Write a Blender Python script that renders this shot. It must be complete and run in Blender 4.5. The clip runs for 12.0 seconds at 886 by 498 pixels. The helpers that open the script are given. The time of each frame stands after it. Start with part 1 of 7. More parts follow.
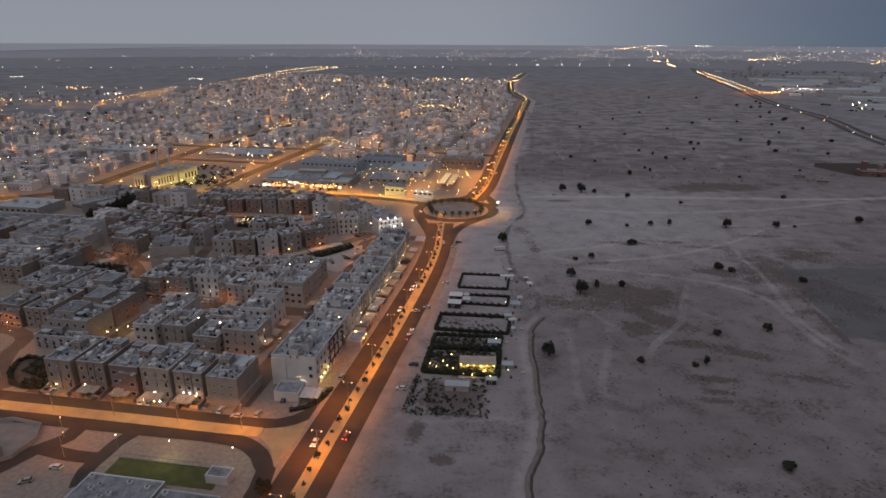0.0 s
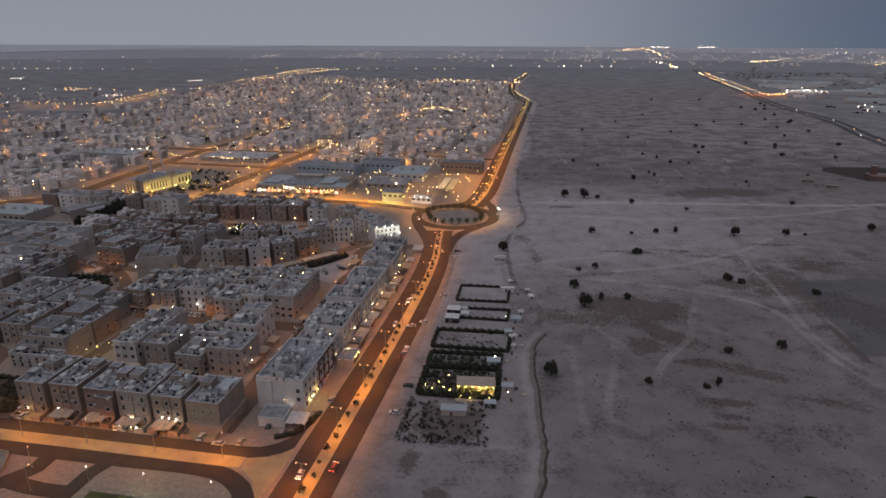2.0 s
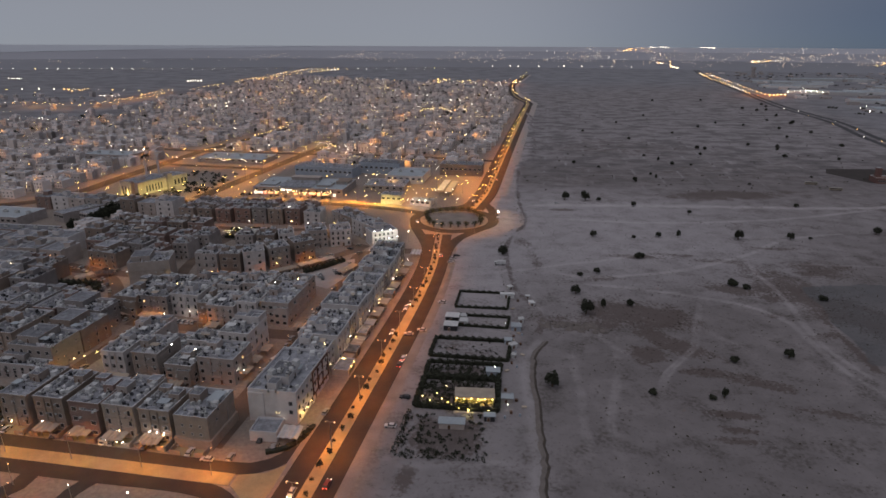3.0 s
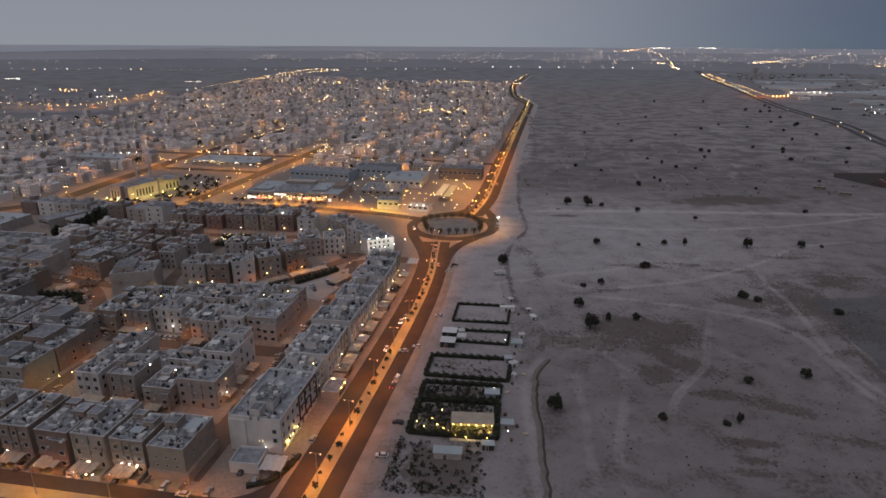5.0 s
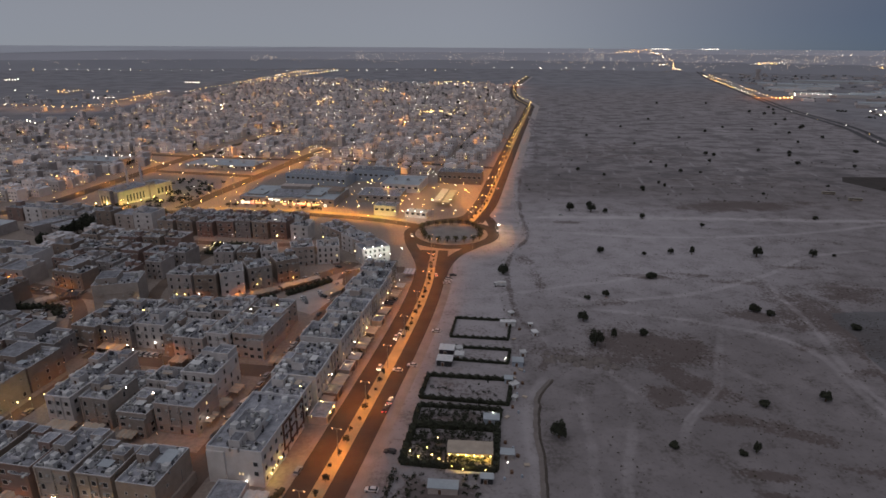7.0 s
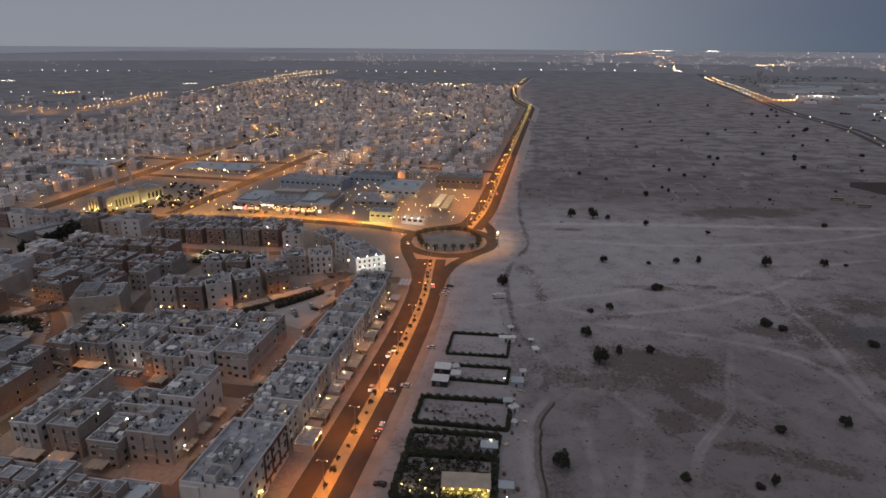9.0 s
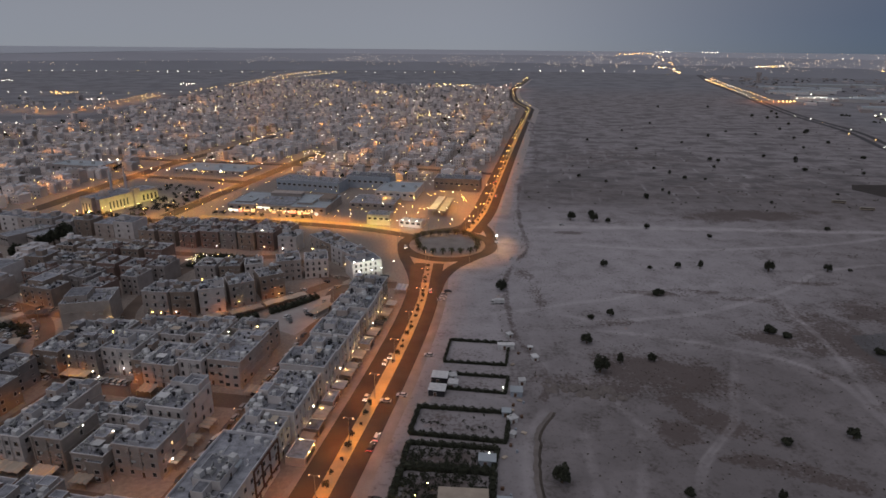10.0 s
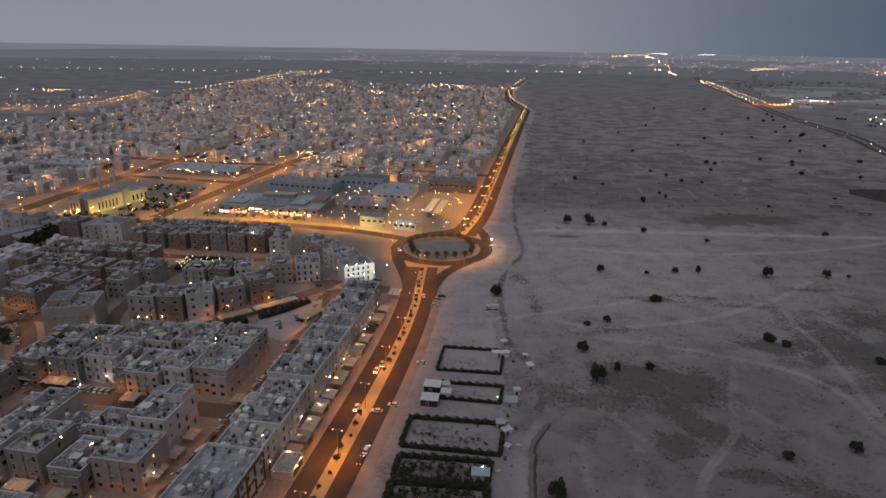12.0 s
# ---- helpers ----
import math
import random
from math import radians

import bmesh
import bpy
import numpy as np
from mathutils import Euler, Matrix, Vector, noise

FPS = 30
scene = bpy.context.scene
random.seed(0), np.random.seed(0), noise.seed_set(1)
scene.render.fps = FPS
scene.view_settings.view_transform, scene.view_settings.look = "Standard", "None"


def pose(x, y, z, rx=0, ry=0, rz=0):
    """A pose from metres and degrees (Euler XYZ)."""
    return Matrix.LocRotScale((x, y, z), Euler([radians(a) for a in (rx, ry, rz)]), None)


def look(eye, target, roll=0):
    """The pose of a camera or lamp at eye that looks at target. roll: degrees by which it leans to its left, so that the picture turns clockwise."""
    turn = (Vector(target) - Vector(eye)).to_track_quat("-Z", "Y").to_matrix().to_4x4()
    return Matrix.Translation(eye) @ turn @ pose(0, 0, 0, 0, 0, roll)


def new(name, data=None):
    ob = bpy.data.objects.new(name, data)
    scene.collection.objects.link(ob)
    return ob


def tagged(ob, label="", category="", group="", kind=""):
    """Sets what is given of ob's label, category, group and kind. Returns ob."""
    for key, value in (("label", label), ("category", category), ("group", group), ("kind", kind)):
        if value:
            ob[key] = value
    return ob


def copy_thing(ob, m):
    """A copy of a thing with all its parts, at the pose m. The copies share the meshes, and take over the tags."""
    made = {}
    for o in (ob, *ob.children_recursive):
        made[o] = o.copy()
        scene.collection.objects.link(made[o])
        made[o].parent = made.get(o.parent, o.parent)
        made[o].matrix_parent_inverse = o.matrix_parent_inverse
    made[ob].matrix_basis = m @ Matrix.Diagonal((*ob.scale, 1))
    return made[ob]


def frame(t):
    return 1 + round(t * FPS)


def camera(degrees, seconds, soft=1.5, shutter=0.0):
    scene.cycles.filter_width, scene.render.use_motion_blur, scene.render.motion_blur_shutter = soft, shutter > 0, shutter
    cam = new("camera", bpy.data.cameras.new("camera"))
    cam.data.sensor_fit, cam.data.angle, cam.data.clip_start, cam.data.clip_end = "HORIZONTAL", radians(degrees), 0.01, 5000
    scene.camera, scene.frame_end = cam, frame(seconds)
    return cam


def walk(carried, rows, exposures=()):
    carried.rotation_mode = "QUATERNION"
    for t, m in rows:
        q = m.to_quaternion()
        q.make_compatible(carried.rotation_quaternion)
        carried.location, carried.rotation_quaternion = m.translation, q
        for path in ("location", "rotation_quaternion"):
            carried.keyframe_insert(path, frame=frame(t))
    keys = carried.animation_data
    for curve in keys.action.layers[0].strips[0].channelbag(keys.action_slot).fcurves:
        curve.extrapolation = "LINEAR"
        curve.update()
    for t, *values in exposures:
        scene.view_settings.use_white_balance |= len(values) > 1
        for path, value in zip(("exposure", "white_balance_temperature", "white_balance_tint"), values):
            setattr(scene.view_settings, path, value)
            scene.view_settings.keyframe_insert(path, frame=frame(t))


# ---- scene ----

# ---- camera and its flight ----
cam = camera(73.7, 12.0, soft=1.6)
PATH = [  # seconds, x, y, z, yaw, pitch, roll
    (0.0, 0.06, -0.53, 140.89, 0.082, -19.199, 0.266),
    (0.5, 0.70, 3.27, 141.04, 0.156, -19.158, 0.254),
    (1.0, 1.27, 7.25, 141.18, 0.200, -19.128, 0.251),
    (1.5, 1.79, 11.36, 141.32, 0.224, -19.108, 0.254),
    (2.0, 2.27, 15.54, 141.45, 0.235, -19.095, 0.260),
    (2.5, 2.72, 19.77, 141.57, 0.239, -19.087, 0.270),
    (3.0, 3.15, 24.02, 141.68, 0.241, -19.081, 0.280),
    (5.0, 4.84, 41.03, 142.07, 0.275, -19.052, 0.320),
    (5.5, 5.28, 45.29, 142.15, 0.294, -19.039, 0.328),
    (6.0, 5.73, 49.54, 142.23, 0.315, -19.022, 0.336),
    (6.5, 6.18, 53.80, 142.29, 0.337, -19.001, 0.345),
    (7.0, 6.64, 58.04, 142.35, 0.356, -18.977, 0.355),
    (9.0, 8.44, 74.41, 142.53, 0.353, -18.859, 0.449),
    (9.5, 8.84, 78.10, 142.55, 0.316, -18.830, 0.496),
    (10.0, 9.19, 81.46, 142.57, 0.258, -18.803, 0.558),
    (10.5, 9.49, 84.38, 142.59, 0.177, -18.782, 0.637),
    (11.0, 9.73, 86.70, 142.59, 0.071, -18.768, 0.739),
    (11.5, 9.87, 88.25, 142.59, -0.062, -18.765, 0.865),
    (12.0, 9.92, 88.82, 142.58, -0.224, -18.774, 1.021),
]


def held(x, y, z, yaw, pitch, roll):
    return pose(x, y, z, 0, 0, yaw) @ pose(0, 0, 0, 90 + pitch) @ pose(0, 0, 0, 0, 0, roll)


walk(cam, [(t, held(*r)) for t, *r in PATH], exposures=[(0.0, 0.04), (5.0, -0.02), (12.0, -0.06)])

# ---- dusk sky, the last soft light of the set sun ----
world = bpy.data.worlds.new("dusk")
scene.world = world
world.use_nodes = True
wn, wl = world.node_tree.nodes, world.node_tree.links
sky = wn.new("ShaderNodeTexSky")
sky.sky_type, sky.sun_disc = "NISHITA", False
sky.sun_elevation, sky.sun_rotation = radians(8.0), radians(250)
sky.air_density, sky.dust_density, sky.ozone_density, sky.altitude = 0.3, 0.15, 5.0, 0
# a veil of high cloud and dust over the clear sky, brighter on the side where the sun went down
side, axis, across, above, span, glow_mix, dome, veil = [wn.new("ShaderNode" + k) for k in ("TexCoord", "SeparateXYZ", "MapRange", "MapRange", "Mapping", "Mix", "Mix", "Mix")]
span.inputs["Rotation"].default_value = (0, 0, radians(6))
wl.new(side.outputs["Generated"], span.inputs[0])
wl.new(span.outputs[0], axis.inputs[0])
wl.new(axis.outputs[0], across.inputs[0])
across.interpolation_type = "SMOOTHSTEP"
for k, val in enumerate((-0.12, 0.64)):
    across.inputs[k + 1].default_value = val
wl.new(axis.outputs[2], above.inputs[0])
above.inputs[1].default_value, above.inputs[2].default_value = 0.04, 0.55
for node in (glow_mix, dome, veil):
    node.data_type = "RGBA"
glow_mix.inputs[6].default_value, glow_mix.inputs[7].default_value = (2.92, 2.98, 3.18, 1), (0.76, 0.86, 0.98, 1)
wl.new(across.outputs[0], glow_mix.inputs[0])
veil.inputs[0].default_value = 0.90
wl.new(sky.outputs[0], veil.inputs[6])
wl.new(above.outputs[0], dome.inputs[0])
wl.new(glow_mix.outputs[2], dome.inputs[6])
dome.inputs[7].default_value = (2.24, 2.34, 2.70, 1)
wl.new(dome.outputs[2], veil.inputs[7])
wl.new(veil.outputs[2], wn["Background"].inputs[0])
wn["Background"].inputs[1].default_value = 0.10

sun_data = bpy.data.lights.new("sun", "SUN")
sun_data.energy, sun_data.angle, sun_data.color = 0.62, radians(75), (1.0, 0.92, 0.93)
sun = new("sun", sun_data)
sun.matrix_world = look((-180, -260, 600), (0, 0, 0))

AMBER = (1.0, 0.36, 0.055)
SODIUM, WARM, WHITE, COOL = (1.0, 0.265, 0.022), (1.0, 0.66, 0.25), (1.0, 0.93, 0.82), (0.86, 0.95, 1.0)


def point_lamp(at, watts, colour, radius=0.5):
    d = bpy.data.lights.new("lamp_light", "POINT")
    d.energy, d.color, d.shadow_soft_size = watts, colour, radius
    ob = new("lamp_light", d)
    ob.location = at
    return ob


def street_light(at, watts, colour):
    """A lantern that throws its light down."""
    d = bpy.data.lights.new("lantern_light", "SPOT")
    d.energy, d.color, d.shadow_soft_size, d.spot_size, d.spot_blend = watts, colour, 0.3, radians(158), 0.9
    ob = new("lantern_light", d)
    ob.location = at
    return ob


# ---- materials ----
def mat(name, base, rough=0.85, second=None, scale=0.6, fine=6.0, bump=0.15, metal=0.0, island=0.0, objects=0.0, coords="Object"):
    """A worn surface: two colours mixed by noise at two scales, with relief, and a shade of its own for each thing or island."""
    m = bpy.data.materials.new(name)
    m.use_nodes = True
    n, l = m.node_tree.nodes, m.node_tree.links
    b = n["Principled BSDF"]
    b.inputs["Roughness"].default_value, b.inputs["Metallic"].default_value = rough, metal
    b.inputs["Specular IOR Level"].default_value = 0.25
    second = second or tuple(c * 0.72 for c in base)
    geo = n.new("ShaderNodeNewGeometry")
    big, small = n.new("ShaderNodeTexNoise"), n.new("ShaderNodeTexNoise")
    big.inputs["Scale"].default_value, small.inputs["Scale"].default_value = scale, fine
    big.inputs["Detail"].default_value, small.inputs["Detail"].default_value = 4, 3
    for t in (big, small):
        l.new(geo.outputs["Position"], t.inputs["Vector"])
    add = n.new("ShaderNodeMath")
    add.operation = "MULTIPLY_ADD"
    l.new(small.outputs[0], add.inputs[0])
    add.inputs[1].default_value = 0.45
    l.new(big.outputs[0], add.inputs[2])
    ramp = n.new("ShaderNodeMapRange")
    ramp.inputs[1].default_value, ramp.inputs[2].default_value = 0.5, 0.95
    l.new(add.outputs[0], ramp.inputs[0])
    mix = n.new("ShaderNodeMix")
    mix.data_type = "RGBA"
    mix.inputs[6].default_value, mix.inputs[7].default_value = (*base, 1), (*second, 1)
    l.new(ramp.outputs[0], mix.inputs[0])
    out = mix.outputs[2]
    if island or objects:
        src = geo.outputs["Random Per Island"] if island else n.new("ShaderNodeObjectInfo").outputs["Random"]
        amount = island or objects
        hue = n.new("ShaderNodeHueSaturation")
        val = n.new("ShaderNodeMapRange")
        val.inputs[3].default_value, val.inputs[4].default_value = 1 - amount, 1 + amount * 0.6
        l.new(src, val.inputs[0])
        l.new(val.outputs[0], hue.inputs["Value"])
        l.new(out, hue.inputs["Color"])
        out = hue.outputs[0]
    l.new(out, b.inputs["Base Color"])
    if bump:
        bp = n.new("ShaderNodeBump")
        bp.inputs["Strength"].default_value, bp.inputs["Distance"].default_value = bump, 0.2
        l.new(small.outputs[0], bp.inputs["Height"])
        l.new(bp.outputs[0], b.inputs["Normal"])
    return m


def glow(name, colour, strength, sampled=True):
    m = bpy.data.materials.new(name)
    m.use_nodes = True
    b = m.node_tree.nodes["Principled BSDF"]
    b.inputs["Base Color"].default_value = (0.8, 0.8, 0.8, 1)
    b.inputs["Emission Color"].default_value, b.inputs["Emission Strength"].default_value = (*colour, 1), strength
    if not sampled:
        m.cycles.emission_sampling = "NONE"
    return m


def glossy(name, base, rough, metal=0.0, coat=0.0):
    m = mat(name, base, rough, bump=0.0, metal=metal, scale=1.5)
    m.node_tree.nodes["Principled BSDF"].inputs["Specular IOR Level"].default_value = 0.5
    m.node_tree.nodes["Principled BSDF"].inputs["Coat Weight"].default_value = coat
    return m


M = dict(
    asphalt=mat("asphalt", (0.062, 0.052, 0.047), 0.85, (0.044, 0.037, 0.034), 0.12, 3.0, 0.1),
    paving=mat("sandy_paving", (0.41, 0.335, 0.20), 0.9, (0.29, 0.235, 0.14), 0.15, 2.0, 0.2),
    plain=mat("plain_sand", (0.30, 0.265, 0.245), 0.95, (0.21, 0.185, 0.17), 0.12, 1.5, 0.3),
    pale_sand=mat("pale_sand", (0.40, 0.365, 0.35), 0.95, (0.31, 0.28, 0.27), 0.12, 1.5, 0.3),
    far_road=mat("worn_far_asphalt", (0.085, 0.084, 0.09), 0.9, (0.065, 0.064, 0.068), 0.02, 0.3, 0),
    kerb=mat("kerb_concrete", (0.42, 0.39, 0.35), 0.85),
    earth=mat("packed_earth", (0.165, 0.122, 0.098), 0.95, (0.10, 0.074, 0.060), 0.07, 1.0, 0.3),
    white=mat("white_render", (0.630, 0.590, 0.576), 0.85, (0.486, 0.450, 0.436), 0.25, 3.0, objects=0.12),
    cream=mat("cream_render", (0.477, 0.410, 0.373), 0.85, (0.360, 0.306, 0.279), 0.25, 3.0, objects=0.15),
    tan=mat("tan_render", (0.300, 0.239, 0.199), 0.85, (0.227, 0.178, 0.146), 0.25, 3.0, objects=0.15),
    pink=mat("rosy_stone", (0.275, 0.190, 0.162), 0.85, (0.203, 0.142, 0.122), 0.25, 3.0, objects=0.15),
    grey=mat("grey_render", (0.390, 0.350, 0.335), 0.85, (0.290, 0.260, 0.248), 0.25, 3.0, objects=0.15),
    stone=mat("pale_cladding", (0.381, 0.329, 0.300), 0.8, (0.300, 0.264, 0.235), 0.4, 4.0, objects=0.15),
    slate=mat("slate_render", (0.270, 0.245, 0.236), 0.85, (0.195, 0.178, 0.172), 0.25, 3.0),
    blue=mat("blue_panel", (0.36, 0.40, 0.46), 0.6, (0.29, 0.33, 0.38), 0.2, 2.0),
    roofing=mat("roof_screed", (0.335, 0.345, 0.38), 0.9, (0.134, 0.136, 0.15), 0.35, 1.8, 0.1, objects=0.35),
    coping=mat("parapet_coping", (0.64, 0.632, 0.655), 0.85, (0.49, 0.482, 0.50), 0.3, 3.0, objects=0.2),
    sandstone=mat("sandstone_cladding", (0.348, 0.284, 0.239), 0.85, (0.267, 0.215, 0.183), 0.4, 4.0, objects=0.12),
    roof_tin=mat("roof_sheet", (0.40, 0.44, 0.47), 0.5, (0.30, 0.33, 0.36), 0.1, 1.0, 0.05),
    tank=mat("tank_plastic", (0.66, 0.66, 0.66), 0.5, objects=0.25),
    unit=mat("painted_steel_unit", (0.50, 0.50, 0.49), 0.5, objects=0.3),
    dark=mat("dark_metal", (0.05, 0.05, 0.055), 0.5, objects=0.3),
    brown=mat("brown_cladding", (0.13, 0.065, 0.045), 0.7),
    glass=glossy("window_glass", (0.05, 0.048, 0.05), 0.15),
    frame=mat("window_frame", (0.52, 0.48, 0.46), 0.6),
    lit=glow("lit_window", WARM, 2.2),
    wood=mat("door_wood", (0.14, 0.08, 0.05), 0.6),
    bank=mat("bank_sand", (0.205, 0.18, 0.168), 0.95, (0.15, 0.132, 0.124), 0.3, 2.0, 0.4),
    soil=mat("dark_soil", (0.115, 0.096, 0.083), 0.95, (0.06, 0.05, 0.043), 0.4, 3.0, 0.4),
    canvas=mat("shade_canvas", (0.50, 0.42, 0.34), 0.9, (0.38, 0.32, 0.26), 0.3, 3.0, objects=0.25),
    steel=mat("galvanised_steel", (0.34, 0.34, 0.34), 0.4, metal=0.7),
    leaf=mat("dry_leaf", (0.046, 0.049, 0.032), 0.9, (0.030, 0.033, 0.023), 0.8, 5.0, 0, island=0.5),
    palm=mat("palm_leaf", (0.078, 0.076, 0.038), 0.8, (0.05, 0.048, 0.026), 0.8, 5.0, 0, island=0.5),
    scrub=mat("scrub", (0.085, 0.072, 0.05), 0.95, (0.05, 0.045, 0.03), 0.8, 5.0, 0, island=0.5),
    bark=mat("bark", (0.12, 0.085, 0.06), 0.95),
    turf=mat("court_turf", (0.095, 0.098, 0.036), 0.9, (0.055, 0.056, 0.025), 0.3, 4.0),
    # distant walls and roofs: brightening by haze put into the base colours
    houses=mat("far_render_hazed", (0.77, 0.695, 0.665), 0.9, (0.58, 0.52, 0.495), 0.02, 0.3, 0, island=0.42),
    far_roof_hazed=mat("far_roof_hazed", (0.67, 0.655, 0.675), 0.9, (0.47, 0.46, 0.473), 0.02, 0.3, 0, island=0.4),
    # backdrop bands: aerial haze put into the colour, paler upwards
    far_low_haze=mat("far_low_haze", (0.285, 0.29, 0.318), 1.0, (0.235, 0.24, 0.265), 0.0006, 0.004, 0),
    far_mid_haze=mat("far_land_hazed", (0.38, 0.385, 0.425), 1.0, (0.33, 0.335, 0.37), 0.0006, 0.004, 0),
    far_top_haze=mat("far_land_most_hazed", (0.46, 0.47, 0.52), 1.0, (0.42, 0.43, 0.475), 0.0006, 0.004, 0),
    # matte sea, the sky's pale sheen painted into its colour
    water=mat("sea_water_sky_tint", (0.50, 0.525, 0.575), 0.7, (0.46, 0.485, 0.53), 0.001, 0.004, 0),
    tyre=mat("rubber", (0.02, 0.02, 0.02), 0.9),
    g_sodium=glow("sodium_lamp", (1.0, 0.62, 0.28), 5, False),
    g_warm=glow("warm_lamp", (1.0, 0.66, 0.28), 18, False),
    g_white=glow("white_lamp", (1.0, 0.92, 0.80), 14, False),
    g_yellow=glow("yellow_lamp", (1.0, 0.70, 0.20), 14, False),
    f_sodium=glow("far_sodium_lamp", (1.0, 0.47, 0.12), 12, False),
    f_warm=glow("far_warm_lamp", (1.0, 0.54, 0.17), 12, False),
    f_white=glow("far_white_lamp", (1.0, 0.87, 0.70), 12, False),
    f_yellow=glow("far_yellow_lamp", (1.0, 0.58, 0.16), 15, False),
    f_dim=glow("dim_far_lamp", (1.0, 0.68, 0.38), 5, False),
    f_city=glow("city_lamp", (1.0, 0.70, 0.42), 1.7, False),
    f_city_white=glow("city_white_lamp", (1.0, 0.90, 0.78), 1.8, False),
    shop_white=glow("shop_white", (0.95, 1.0, 0.9), 1.5),
    shop_warm=glow("shop_warm", (1.0, 0.5, 0.14), 1.3),
    shop_red=glow("shop_red", (1.0, 0.12, 0.06), 2.0),
    head=glow("headlight", (1.0, 0.93, 0.8), 9, False),
    tail=glow("tail_light", (1.0, 0.05, 0.03), 6, False),
    red=mat("red_panel", (0.20, 0.115, 0.10), 0.75),
)
for key, colour in dict(car_white=(0.72, 0.72, 0.72), car_silver=(0.36, 0.37, 0.38), car_dark=(0.03, 0.03, 0.035), car_red=(0.22, 0.02, 0.02), car_sand=(0.42, 0.36, 0.28)).items():
    M[key] = glossy(key.replace("car", "paint"), colour, 0.3, 0.2, 0.6)

# ---- plan: the town's grid lies 9.5 degrees to the right of the flight ----
TOWN = radians(-9.5)
UX, UY = math.cos(TOWN), math.sin(TOWN)


def town(u, v, z=0.0):
    """A place of the town's grid in the world."""
    return Vector((u * UX - v * UY, u * UY + v * UX, z))


def town_pose(u, v, z=0.0, turn=0.0):
    p = town(u, v, z)
    return pose(p.x, p.y, p.z, 0, 0, -9.5 + turn)


class Build:
    """Vertices and faces of one mesh, with material slots."""

    def __init__(self):
        self.v, self.f, self.m = [], [], []

    def face(self, pts, slot=0):
        n = len(self.v)
        self.v += [tuple(p) for p in pts]
        self.f.append(tuple(range(n, n + len(pts))))
        self.m.append(slot)

    def box(self, x0, y0, z0, x1, y1, z1, slot=0, top=None, base=True):
        n = len(self.v)
        self.v += [(x0, y0, z0), (x1, y0, z0), (x1, y1, z0), (x0, y1, z0), (x0, y0, z1), (x1, y0, z1), (x1, y1, z1), (x0, y1, z1)]
        q = [(0, 1, 5, 4), (1, 2, 6, 5), (2, 3, 7, 6), (3, 0, 4, 7), (4, 5, 6, 7)] + ([(3, 2, 1, 0)] if base else [])
        for k, face in enumerate(q):
            self.f.append(tuple(n + i for i in face))
            self.m.append(slot if k != 4 or top is None else top)
        return self

    def turned(self, m, x0, y0, z0, x1, y1, z1, slot=0):
        n = len(self.v)
        self.box(x0, y0, z0, x1, y1, z1, slot)
        self.v[n:] = [tuple(m @ Vector(p)) for p in self.v[n:]]
        return self

    def prism(self, x, y, z0, z1, r0, r1=None, sides=10, slot=0):
        r1 = r0 if r1 is None else r1
        n = len(self.v)
        for r, z in ((r0, z0), (r1, z1)):
            self.v += [(x + r * math.cos(2 * math.pi * k / sides), y + r * math.sin(2 * math.pi * k / sides), z) for k in range(sides)]
        for k in range(sides):
            j = (k + 1) % sides
            self.f.append((n + k, n + j, n + sides + j, n + sides + k))
            self.m.append(slot)
        self.f += [tuple(n + sides + k for k in range(sides)), tuple(n + k for k in reversed(range(sides)))]
        self.m += [slot, slot]
        return self

    def blob(self, x, y, z, r, slot=0, squash=1.0):
        n = len(self.v)
        self.v += [(x + r, y, z), (x - r, y, z), (x, y + r, z), (x, y - r, z), (x, y, z + r * squash), (x, y, z - r * squash)]
        for f in ((0, 2, 4), (2, 1, 4), (1, 3, 4), (3, 0, 4), (2, 0, 5), (1, 2, 5), (3, 1, 5), (0, 3, 5)):
            self.f.append(tuple(n + i for i in f))
            self.m.append(slot)
        return self

    def mesh(self, name, *mats):
        me = bpy.data.meshes.new(name)
        me.from_pydata(self.v, [], self.f)
        for m in mats:
            me.materials.append(M[m] if isinstance(m, str) else m)
        if max(self.m, default=0):
            me.polygons.foreach_set("material_index", self.m)
        me.update()
        return me


def part(name, me, parent, m=None, label=""):
    """One mesh object under a thing or a part."""
    ob = new(name, me)
    ob.parent = parent
    if m is not None:
        ob.matrix_basis = m
    return tagged(ob, label)


def thing(name, m, label, category, group="", kind="", me=None):
    ob = new(name, me)
    ob.matrix_basis = m
    return tagged(ob, label, category, group, kind)


def place(x, y, z=0.0, turn=0.0, s=(1, 1, 1)):
    return pose(x, y, z, 0, 0, turn) @ Matrix.Diagonal((*s, 1))


def smooth(points, step=6.0):
    """A soft line through the points (Catmull-Rom)."""
    p = [Vector(q) for q in points]
    p = [p[0] * 2 - p[1]] + p + [p[-1] * 2 - p[-2]]
    out = []
    for a, b, c, d in zip(p, p[1:], p[2:], p[3:]):
        n = max(1, int((c - b).length / step))
        for k in range(n):
            t = k / n
            out.append(0.5 * (2 * b + (c - a) * t + (2 * a - 5 * b + 4 * c - d) * t * t + (3 * b - a - 3 * c + d) * t**3))
    return out + [p[-2]]


def offset(line, d):
    """The line moved d metres to its right."""
    out = []
    for k, p in enumerate(line):
        w = (line[min(k + 1, len(line) - 1)] - line[max(k - 1, 0)]).normalized()
        out.append(Vector((p.x + w.y * d, p.y - w.x * d)))
    return out


